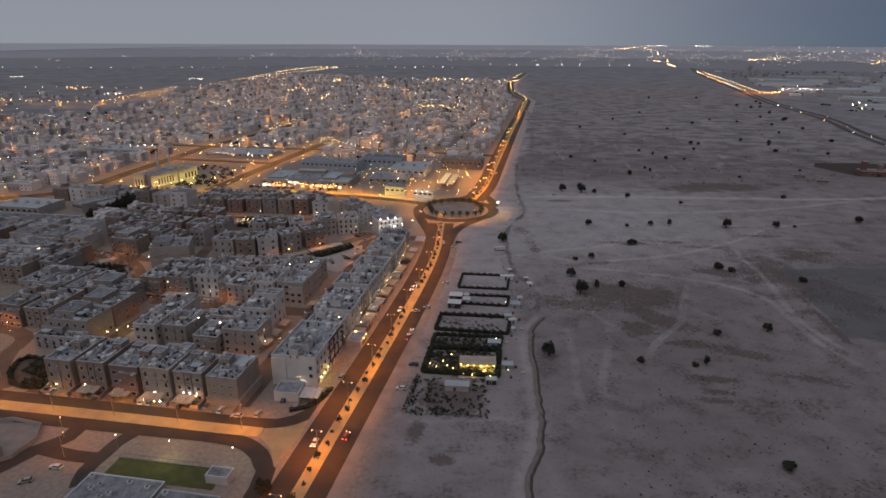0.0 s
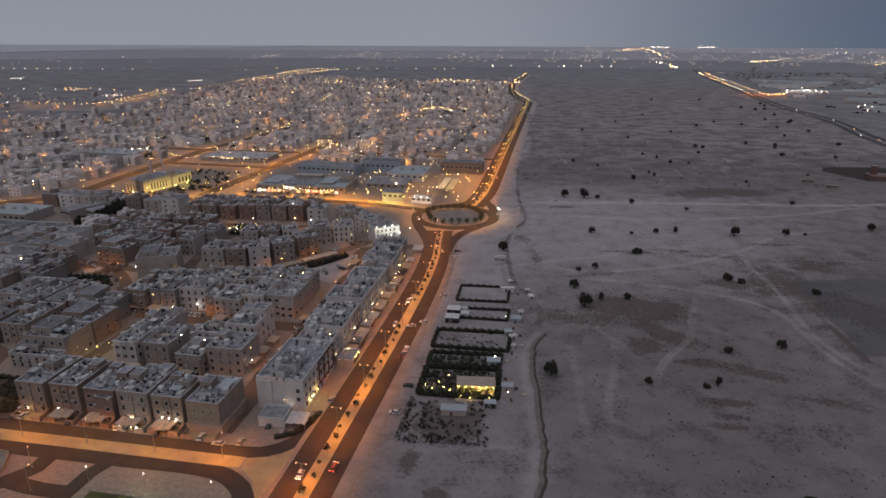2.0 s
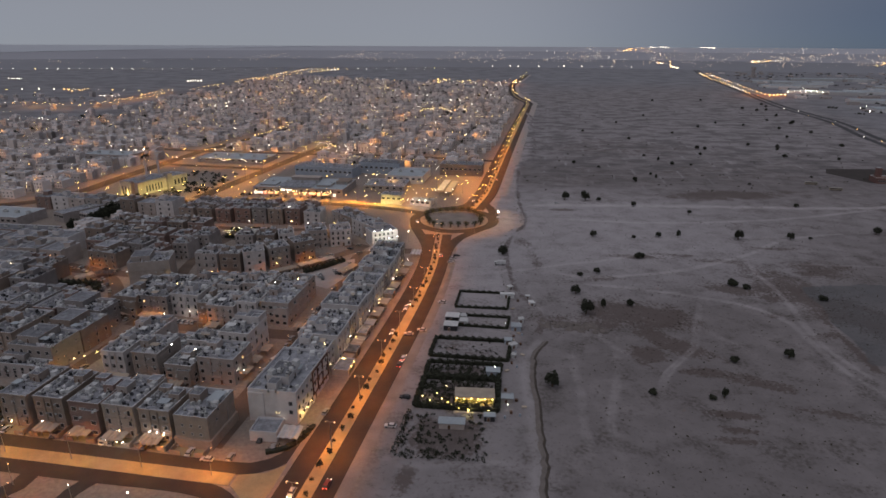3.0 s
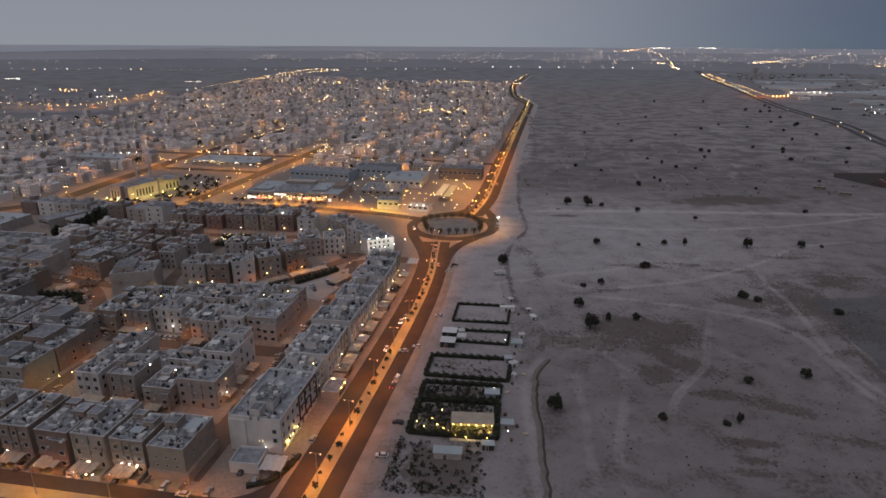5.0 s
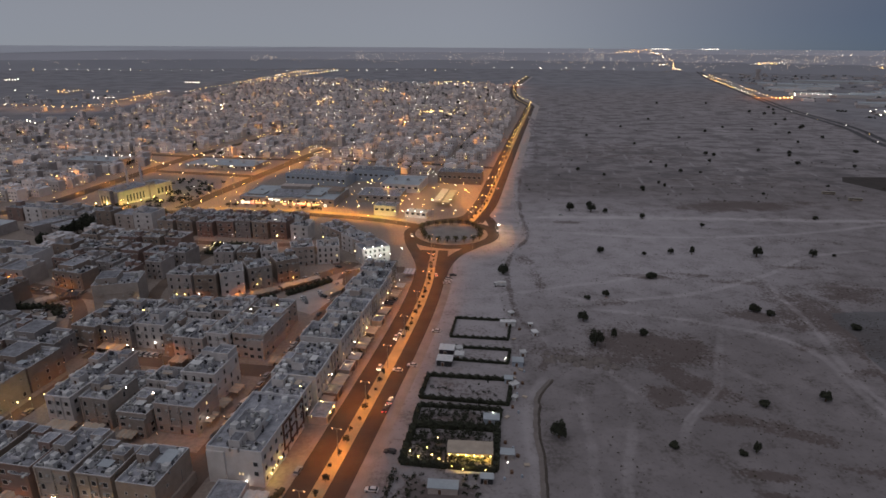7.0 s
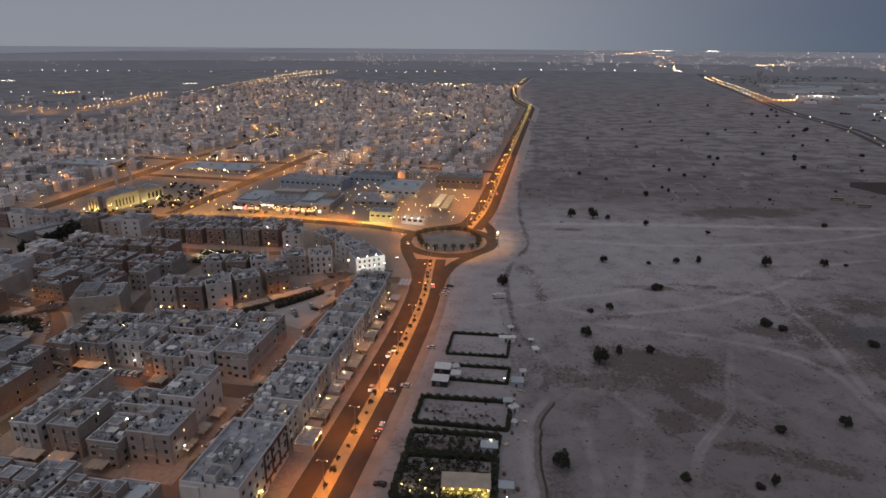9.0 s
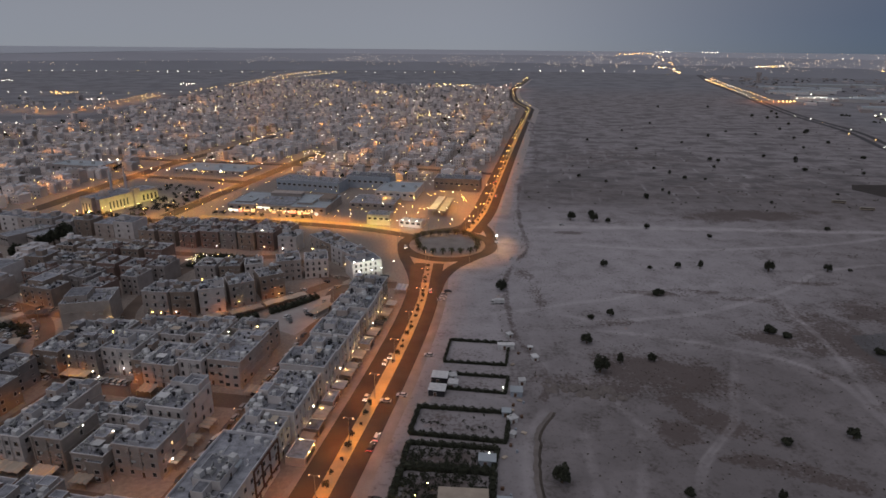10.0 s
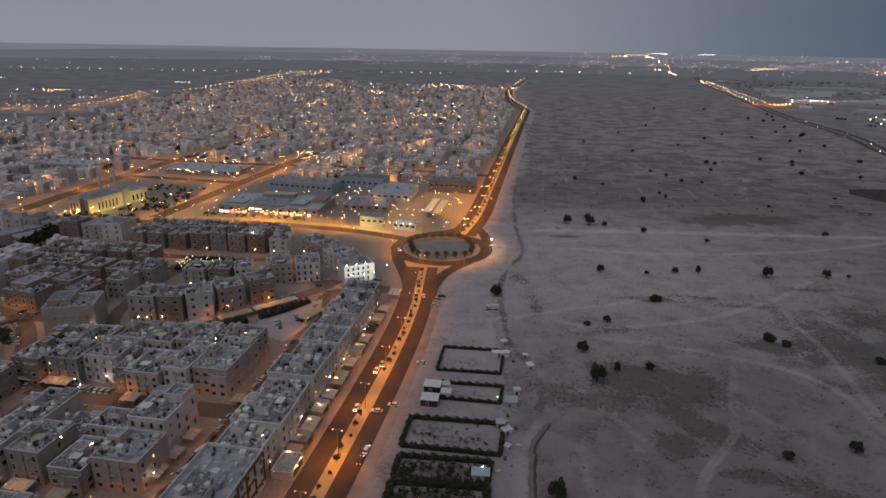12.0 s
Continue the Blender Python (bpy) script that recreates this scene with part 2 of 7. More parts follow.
def ribbon(name, line, d0, d1, z, material, height=0.0, label="", category="road", parent=None):
    """A strip along a line from d0 to d1 metres to its right, with kerb faces where it stands up."""
    a, b, g = offset(line, d0), offset(line, d1), Build()
    for k in range(len(line) - 1):
        g.face([(*a[k], z), (*b[k], z), (*b[k + 1], z), (*a[k + 1], z)])
        if height:
            g.face([(*a[k], z - height), (*a[k], z), (*a[k + 1], z), (*a[k + 1], z - height)][::-1], 1)
            g.face([(*b[k], z - height), (*b[k], z), (*b[k + 1], z), (*b[k + 1], z - height)], 1)
    if height:
        for k, s in ((0, 1), (-1, -1)):
            g.face([(*a[k], z - height), (*b[k], z - height), (*b[k], z), (*a[k], z)][::s], 1)
    return tagged(new(name, g.mesh(name, material, "kerb")), label, category, kind="structure")

# ---- roads: lines in the world ----
def uvline(points):
    return [town(u, v).to_2d() for u, v in points]


MAIN = smooth(uvline([(-75, 60), (-73.5, 120), (-72.3, 180), (-70.5, 250), (-69.3, 310), (-69.5, 360), (-71.5, 400), (-75.5, 432), (-79, 462)]))
NORTH = smooth([Vector(p) for p in ((27, 543), (43, 602), (57, 680), (86, 850), (126, 1080), (200, 1500), (214, 1600), (206, 1839), (245, 2271), (312, 2626), (408, 3116))], 14)
HUB = Vector((10.5, 510))
ring = [HUB + Vector((math.cos(a), math.sin(a))) * 33.5 for a in np.linspace(0, -2 * math.pi, 61)]
CROSS_UP = smooth(uvline([(-420, 176), (-300, 179), (-220, 180.3), (-150, 180.6), (-105, 180.7), (-94, 183), (-87, 189), (-82, 200)]), 4)
CROSS_LO = smooth(uvline([(-420, 163), (-300, 166.5), (-207, 168), (-150, 169), (-113, 169.8), (-99, 166.5), (-91, 159), (-87, 148), (-86, 100)]), 4)
WEST = smooth(uvline([(-420, 512), (-330, 520), (-250, 535), (-160, 533), (-110, 522), (-102, 518)]))
BLVD_A = smooth(uvline([(-540, 440), (-504, 466), (-478, 484), (-461, 505), (-458, 540), (-463, 600), (-466, 675), (-470, 760), (-466, 818), (-452, 950), (-448, 1076)]), 12)
BLVD_D = smooth(uvline([(-466, 681), (-430, 679), (-390, 678), (-329, 675)]), 12)
BLVD_B = smooth(uvline([(-329, 533), (-326, 640), (-322, 770), (-318, 880)]), 12)
BLVD_C = smooth(uvline([(-560, 780), (-440, 775), (-320, 782), (-200, 792), (-62, 780)]), 12)
HIGHWAY = smooth([Vector(p) for p in ((560, 560), (640, 790), (703, 1013), (770, 1210), (826, 1501), (882, 1711), (1038, 2242), (1253, 2989), (1560, 3900))], 25)

for level, (nm, line, d0, d1, lab) in enumerate((
    ("road_main_south", MAIN, -10.6, -2.5, "dark asphalt carriageway of the main road, lamp lit"),
    ("road_main_north", MAIN, 2.5, 9.8, "dark asphalt carriageway beside the open sand"),
    ("road_far_south", NORTH, -11, -2.5, "asphalt carriageway beyond the roundabout"),
    ("road_far_north", NORTH, 2.5, 11, "asphalt carriageway along the sand edge"),
    ("road_ring", ring, -4.6, 4.6, "asphalt ring of the roundabout"),
    ("road_flare_a", smooth(uvline([(-78, 405), (-82, 428), (-90, 450), (-99, 471), (-105.5, 490)]), 4), -4, 4, "asphalt lane curving into the roundabout"),
    ("road_flare_b", smooth(uvline([(-65.5, 405), (-66, 432), (-62, 455), (-54, 472), (-45.5, 487)]), 4), -4, 4, "asphalt lane curving out of the roundabout"),
    ("road_flare_c", smooth(uvline([(-66, 562), (-74, 549), (-88, 540), (-98, 530)]), 4), -4, 4, "asphalt lane curving into the roundabout"),
    ("road_flare_d", smooth(uvline([(-53, 562), (-46.5, 546), (-42, 528), (-40.5, 512)]), 4), -4, 4, "asphalt lane curving out of the roundabout"),
    ("road_cross_upper", CROSS_UP, -3.2, 3.2, "asphalt cross road before the villas"),
    ("road_cross_lower", CROSS_LO, -3.4, 3.4, "asphalt cross road beside the playing court"),
    ("road_west", WEST, -5, 5, "asphalt road into the roundabout"),
    ("road_boulevard_west", BLVD_A, -8, 8, "lamp lit boulevard past the mosque"),
    ("road_boulevard_inner", BLVD_B, -7, 7, "lamp lit boulevard through the town"),
    ("road_boulevard_cross", BLVD_C, -6, 6, "lamp lit cross avenue of the town"),
    ("road_boulevard_link", BLVD_D, -6, 6, "lamp lit link road between the boulevards"),
    ("road_highway_west", HIGHWAY, -15, -4, "dark asphalt highway carriageway across the plain"),
    ("road_highway_east", HIGHWAY, 4, 15, "dark asphalt highway carriageway across the plain"),
)):
    ribbon(nm, line, d0, d1, 0.10 + 0.005 * level, "far_road" if "highway" in nm else "asphalt", 0, lab)
ribbon("median_main", MAIN[:-6], -2.5, 2.5, 0.2, "paving", 0.2, "raised sandy median with planted shrubs", "median")
ribbon("median_far", NORTH, -2.5, 2.5, 0.2, "paving", 0.2, "raised median with lamp posts", "median")
ribbon("median_cross", smooth(uvline([(-420, 169.7), (-207, 174.2), (-113, 175.2), (-100, 175.4)]), 8), -2.9, 2.9, 0.2, "paving", 0.2, "wide lamp lit sandy median", "median")
ribbon("median_west", smooth(uvline([(-300, 540), (-250, 545), (-160, 543), (-118, 534)])), -3, 3, 0.2, "paving", 0.2, "pale strip beside the road", "median")
ribbon("shoulder_far", NORTH[4:], 11, 23, 0.045, "pale_sand", 0, "pale sandy shoulder along the far road", "shoulder")
ribbon("shoulder_main", MAIN, 9.8, 14.5, 0.04, "plain", 0, "sandy shoulder beside the road", "shoulder")
ribbon("pavement_main", MAIN[20:-12], -12.8, -10.6, 0.2, "plain", 0.2, "paved footway before the street row", "pavement")
# gore between the two cross roads and the main road
g = Build()
tri = [town(*p) for p in ((-99, 178), (-99, 172.5), (-92, 167), (-86.5, 158), (-84.5, 172), (-84.5, 186), (-90, 180.5))]
g.face([(p.x, p.y, 0.23) for p in tri])
for p, q in zip(tri, tri[1:] + tri[:1]):
    g.face([(p.x, p.y, 0), (q.x, q.y, 0), (q.x, q.y, 0.23), (p.x, p.y, 0.23)], 1)
tagged(new("median_gore", g.mesh("median_gore", "paving", "kerb")), "triangular sandy island at the junction", "median", kind="structure")
# roundabout island
g = Build().prism(HUB.x, HUB.y, 0, 0.22, 29, 29, 64)
tagged(new("roundabout_island", g.mesh("roundabout_island", "plain")), "round sandy island with a kerb", "roundabout", kind="structure")
g = Build().prism(HUB.x, HUB.y, 0.2, 0.32, 21, 21, 48)
tagged(new("roundabout_bed", g.mesh("roundabout_bed", "plain")), "bare sandy bed inside the palms", "planting bed", kind="structure")

STREETS = []
for nm, pts, w in (
    ("street_behind_row", [(-117.5, 190), (-117.5, 300), (-118, 340), (-121, 372), (-125, 402), (-117, 411), (-102, 417), (-92, 419)], 11),
    ("street_villas", [(-207, 217), (-160, 217.5), (-118, 218)], 7),
    ("street_garden", [(-222, 184), (-233, 192), (-241, 203), (-247, 214), (-250, 225), (-262, 232), (-290, 233)], 8),
    ("street_side", [(-207, 184), (-207, 240), (-206, 284)], 8),
    ("street_court", [(-216, 280), (-170, 279), (-118, 280)], 10),
    ("street_curved", [(-360, 352), (-307, 347), (-273, 335), (-247, 310), (-232, 283)], 9),
    ("street_crescent", [(-330, 342), (-262, 341), (-215, 337), (-190, 344), (-175, 354), (-160, 371), (-147, 391), (-135, 410), (-128, 426)], 9),
    ("street_north_lane", [(-222, 338), (-230, 352), (-236, 375), (-238, 400), (-236, 424)], 8),
    ("street_orange", [(-560, 376), (-410, 378), (-345, 380)], 16),
    ("street_north", [(-300, 445), (-215, 448), (-176, 452), (-128, 412)], 8),
    ("street_mosque", [(-470, 502), (-350, 506), (-250, 520)], 12),
):
    STREETS.append((nm, smooth(uvline(pts), 5), w))
    ribbon(nm, STREETS[-1][1], -w / 2, w / 2, 0.03 + 0.005 * len(STREETS), "earth", 0, "dusty side street between the houses", "street")

for nm, pts, w in (("road_tail_west", [(-141, 197), (-141, 186), (-149, 178), (-158, 165), (-185, 140)], 7), ("road_tail_east", [(-117, 190), (-121, 183), (-122.5, 176), (-124, 168), (-122, 160)], 6), ("road_tail_link", [(-147, 179.5), (-135, 176), (-123, 174)], 6)):
    STREETS.append((nm, smooth([Vector(p) for p in pts], 4), w))
    ribbon(nm, STREETS[-1][1], -w / 2, w / 2, 0.03 + 0.005 * len(STREETS), "asphalt", 0, "narrow asphalt road off the cross road", "road")
g = Build()
g.face([(*town(*p).to_2d(), 0.09) for p in ((-150, 350), (-127, 341), (-120, 372), (-127, 396), (-138, 385), (-150, 368))])
tagged(new("plaza_sand", g.mesh("plaza_sand", "pale_sand")), "open pale sandy parking plaza", "plaza", kind="structure")

# ---- ground: one sheet to the horizon ----
PATCHES = [  # x, y, half length, half width, turn, strength: dark scrub on the sand
    (113, 325, 36, 20, -20, .9), (88, 318, 22, 14, 0, .7), (118, 292, 26, 9, -48, .8), (180, 361, 20, 10, -20, .8), (128, 262, 20, 5, -14, .8), (143, 254, 20, 5, -14, .7),
    (121, 230, 12, 4, -8, 1), (118, 220, 10, 3, -8, .8), (114, 213, 12, 3, -4, .8), (220, 352, 22, 60, 12, .75), (236, 322, 22, 40, 14, .8), (200, 300, 12, 5, 10, .6), (187, 324, 9, 4, 0, .6),
    (285, 605, 78, 22, 6, .9), (160, 590, 70, 30, 0, .35), (160, 690, 90, 60, 10, .35), (330, 730, 120, 60, 0, .4), (250, 900, 200, 90, 0, .5), (110, 545, 14, 6, 0, .7), (101, 279, 13, 9, -30, .9), (255, 395, 30, 20, 0, .7), (216, 345, 9, 20, 8, .8), (68, 317, 14, 7, 0, .5), (105, 379, 14, 6, 0, .6), (198, 354, 12, 12, 0, .7), (140, 420, 26, 5, -6, .7), (165, 425, 18, 4, -6, .6),
    (192, 412, 20, 5, -4, .6), (250, 440, 26, 5, -3, .6), (95, 345, 20, 8, 10, .5), (60, 318, 26, 5, 4, .4), (100, 268, 10, 3, -40, .6), (160, 232, 16, 4, -16, .6), (-10, 190, 4, 10, -14, .7), (0, 174, 5, 3, 0, .8), (300, 560, 60, 10, 0, .4), (430, 560, 60, 24, 8, .5),
    (400, 480, 60, 20, 8, .45), (270, 500, 60, 8, -4, .35), (20, 190, 24, 20, 0, .3), (3, 214, 17, 14, 4, .95), (24, 342, 14, 10, 4, .3), (22, 313, 13, 6, 4, .45), (16, 283, 17, 9, 4, .4), (12, 262, 16, 6, 4, .7), (9, 244, 15, 11, 4, .9), (66, 410, 5, 22, 0, .5), (62, 450, 8, 14, 10, .6),
]
TRACKS = [  # wheel tracks, pale
    ([(27, 385), (51, 391), (85, 404), (121, 415), (170, 440)], 1.8), ([(64, 391), (96, 381), (125, 384), (159, 393), (196, 411), (226, 430), (268, 462), (330, 480)], 2.0), ([(73, 371), (104, 366), (131, 359), (156, 348), (174, 340), (189, 323), (190, 297), (188, 267), (196, 235)], 1.8),
    ([(215, 425), (209, 392), (207, 364), (203, 336), (196, 309), (193, 282), (199, 250)], 1.6), ([(156, 352), (152, 341), (139, 313), (126, 285), (111, 269), (101, 255), (94, 235)], 0.9), ([(139, 313), (145, 296), (152, 288), (155, 277)], 1.2), ([(81, 317), (84, 309), (83, 298), (88, 285), (99, 273)], 1.2), ([(66, 290), (64, 269), (62, 245), (59, 225), (56, 190)], 0.7),
    ([(54, 365), (56, 333), (58, 319), (81, 317)], 1.4), ([(88, 290), (84, 269), (77, 245), (70, 226), (66, 190)], 0.7), ([(237, 407), (263, 406), (320, 400)], 1.4), ([(44, 196), (20, 199), (-20, 196)], 1.0), ([(78, 558), (114, 562), (232, 560), (380, 556), (460, 570)], 5.0), ([(330, 700), (420, 900), (520, 1200), (675, 1761)], 4.0), ([(90, 520), (180, 505), (300, 520), (420, 560)], 2.5),
]
BERM = smooth([Vector(p) for p in ((27, 130), (30, 162), (36, 179), (40, 200), (41, 216), (43, 239), (44, 261), (48, 279), (55, 292))], 3)
BERM_B = smooth([Vector(p) for p in ((51, 300), (55, 322), (51, 338), (44, 361), (44, 380), (46, 433), (56, 471), (70, 506), (72, 580), (90, 728), (126, 856), (181, 1299))], 6)


def spread(lo, fine0, fine1, hi, step, grow=1.18):
    mid = list(np.arange(fine0, fine1 + step / 2, step))
    left, right, s = [], [], step
    while (left[-1] if left else fine0) > lo:
        s *= grow
        left.append(max(lo, (left[-1] if left else fine0) - s))
    s = step
    while (right[-1] if right else fine1) < hi:
        s *= grow
        right.append(min(hi, (right[-1] if right else fine1) + s))
    return np.array(left[::-1] + mid + right)


def seg_distance(X, Y, line):
    best = np.full(X.shape, 1e9)
    for p, q in zip(line, line[1:]):
        d = q - p
        t = np.clip(((X - p.x) * d.x + (Y - p.y) * d.y) / max(d.length_squared, 1e-9), 0, 1)
        best = np.minimum(best, np.hypot(X - p.x - t * d.x, Y - p.y - t * d.y))
    return best


def waves(X, Y, size, seed):
    r, out = np.random.RandomState(seed), 0
    for k in range(7):
        a, ph, s = r.uniform(0, 6.28), r.uniform(0, 6.28), size * r.uniform(0.6, 1.6)
        out = out + np.sin((X * math.cos(a) + Y * math.sin(a)) / s + ph + 1.3 * np.sin((X * math.sin(a) - Y * math.cos(a)) / s * 0.7 + ph))
    return out / 7


gx, gy = spread(-5200, -50, 310, 5200, 1.4, 1.14), spread(-1500, 140, 560, 5200, 1.5, 1.12)
X, Y = np.meshgrid(gx, gy)
scrub = np.zeros(X.shape)
for cx, cy, a, b, turn, k in PATCHES:
    c, s = math.cos(radians(turn)), math.sin(radians(turn))
    d = np.hypot(((X - cx) * c + (Y - cy) * s) / a, (-(X - cx) * s + (Y - cy) * c) / b) + 0.30 * waves(X, Y, 4 + b * 0.3, 3) + 0.22 * waves(X, Y, 2.5, 13)
    scrub = np.maximum(scrub, k * np.clip((1.3 - d) / 0.8, 0, 1))
track = np.zeros(X.shape)
for pts, w in TRACKS:
    d = seg_distance(X, Y, smooth([Vector(p) for p in pts], 8)) + 0.5 * waves(X, Y, 9, 5)
    rut = np.clip(1.25 - np.abs(np.abs(d) - 1.2) / 0.75, 0, 1) * (0.55 + 0.45 * waves(X, Y, 18, 31))
    ends = np.minimum(np.hypot(X - pts[0][0], Y - pts[0][1]), np.hypot(X - pts[-1][0], Y - pts[-1][1]))
    rut, d = rut * np.clip(ends / 30, 0, 1), d + np.clip(1 - ends / 24, 0, 1) * w
    track = np.maximum(track, np.maximum((0.16 + 0.13 * w) * np.clip(1.4 - d / w, 0, 1), (0.25 + 0.3 * min(w, 2)) * np.clip(rut, 0, 1)))
LOT = [(228, 366), (262, 369), (420, 372), (420, 262), (223, 266), (205, 267), (209, 288), (215, 314), (221, 349)]
LOT_BANK = smooth([Vector(p) for p in ((224, 398), (219, 370), (213, 335), (209, 306), (205, 281), (203, 264))], 3)


def inside(X, Y, ring):
    hit = np.zeros(X.shape, bool)
    for (ax, ay), (bx, by) in zip(ring, ring[1:] + ring[:1]):
        if ay != by:
            hit ^= ((ay > Y) != (by > Y)) & (X < (bx - ax) * (Y - ay) / (by - ay) + ax)
    return hit


wobX, wobY = X + 5 * waves(X, Y, 7, 41), Y + 5 * waves(X, Y, 6, 42)
lot = inside(wobX, wobY, LOT) * (0.75 + 0.35 * waves(X, Y, 14, 43))
plots = np.clip((Y - 600 + 30 * waves(X, Y, 40, 14)) / 120, 0, 1) * np.clip((X - 75) / 30, 0, 1)
dm, db = seg_distance(X, Y, BERM), seg_distance(X, Y, BERM_B)
dl = seg_distance(X, Y, LOT_BANK)
scrub = np.maximum(scrub, 0.75 * np.clip(1.2 - dl / 3.2 + 0.7 * waves(X, Y, 4, 44), 0, 1))
scrub = np.maximum(scrub, 0.66 * np.clip(1.2 - seg_distance(X, Y, [p + Vector((1.5, 0)) for p in BERM_B]) / 2.8 + 0.75 * waves(X, Y, 5, 6), 0, 1))
track = np.maximum(track, 0.35 * np.clip(1.3 - seg_distance(X, Y, [p + Vector((-4, 0)) for p in BERM]) / 2.5, 0, 1))
# pale sand, plus grazing light and haze put into its colour with distance
pale = np.clip((Y - 270 - 0.35 * X + 40 * waves(X, Y, 30, 11)) / 110, 0, 1) * np.clip((650 - Y + 30 * waves(X, Y, 40, 12)) / 80, 0, 1) * np.clip((380 - X) / 220, 0.3, 0.9)
pale = np.maximum(pale, np.clip((46 - X) / 8, 0, 1) * np.clip((X + 60) / 20, 0, 1) * np.clip((660 - Y) / 40, 0, 1) * np.interp(Y, [150, 230, 300, 360], [0.15, 0.3, 0.55, 0.9]))
edge_x = np.interp(Y, [500, 580, 728, 856, 1299, 1562, 2229], [66, 72, 90, 126, 181, 216, 315])
pale = np.maximum(pale, np.clip((edge_x - X + 4) / 8, 0, 1) * np.clip((X - edge_x + 46) / 10, 0, 1) * (Y > 500) * 0.9)
pale = np.maximum(pale, np.clip((Y - 690 + 60 * waves(X, Y, 50, 16)) / 200, 0, 1) * (X > 40) * 0.5)
Z = 0.35 * waves(X, Y, 9, 1) * (X > 60) + 0.25 * waves(X, Y, 3.5, 2) * scrub
Z = np.minimum(Z - 0.3 * (X > 60), 0)
Z = Z * np.clip((640 - Y) / 160, 0, 1)
Z = Z + 0.8 * np.exp(-((dl / 2.6) ** 2)) * (0.7 + 0.6 * waves(X, Y, 4, 45))
Z = Z + 1.0 * np.exp(-((db / 2.4) ** 2)) * (0.75 + 0.5 * waves(X, Y, 5, 9))
U_, V_ = X * UX + Y * UY, -X * UY + Y * UX
right_edge = np.interp(Y, [100, 510, 680, 1500, 1839, 2271, 3116], [-32, 20, 60, 205, 205, 245, 408])
built = np.clip((right_edge - X) / 6, 0, 1) * np.clip((2250 - Y + 250 * waves(X, Y, 160, 4)) / 200, 0, 1)
west_edge = np.interp(Y, [1060, 1180, 1900, 3000], [-1400, -640, -760, -700])
built = built * np.clip((X - west_edge + 20 + 30 * waves(X, Y, 60, 17)) / 60, 0, 1)
# far: how much distance haze is put into the ground colour
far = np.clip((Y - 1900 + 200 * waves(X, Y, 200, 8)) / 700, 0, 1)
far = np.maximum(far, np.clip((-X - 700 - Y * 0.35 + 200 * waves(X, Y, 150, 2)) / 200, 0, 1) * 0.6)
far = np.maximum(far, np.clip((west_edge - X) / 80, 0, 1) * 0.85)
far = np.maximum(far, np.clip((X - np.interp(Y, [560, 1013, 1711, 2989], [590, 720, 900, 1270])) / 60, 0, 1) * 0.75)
nx, ny = len(gx), len(gy)
idx = np.arange(nx * ny).reshape(ny, nx)
faces = np.stack([idx[:-1, :-1], idx[:-1, 1:], idx[1:, 1:], idx[1:, :-1]], -1).reshape(-1, 4)
me = bpy.data.meshes.new("ground")
me.from_pydata(np.stack([X, Y, Z], -1).reshape(-1, 3).tolist(), [], faces.tolist())
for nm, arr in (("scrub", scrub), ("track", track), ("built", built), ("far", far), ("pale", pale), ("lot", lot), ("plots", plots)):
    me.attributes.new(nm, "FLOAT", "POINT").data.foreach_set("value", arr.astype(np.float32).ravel())


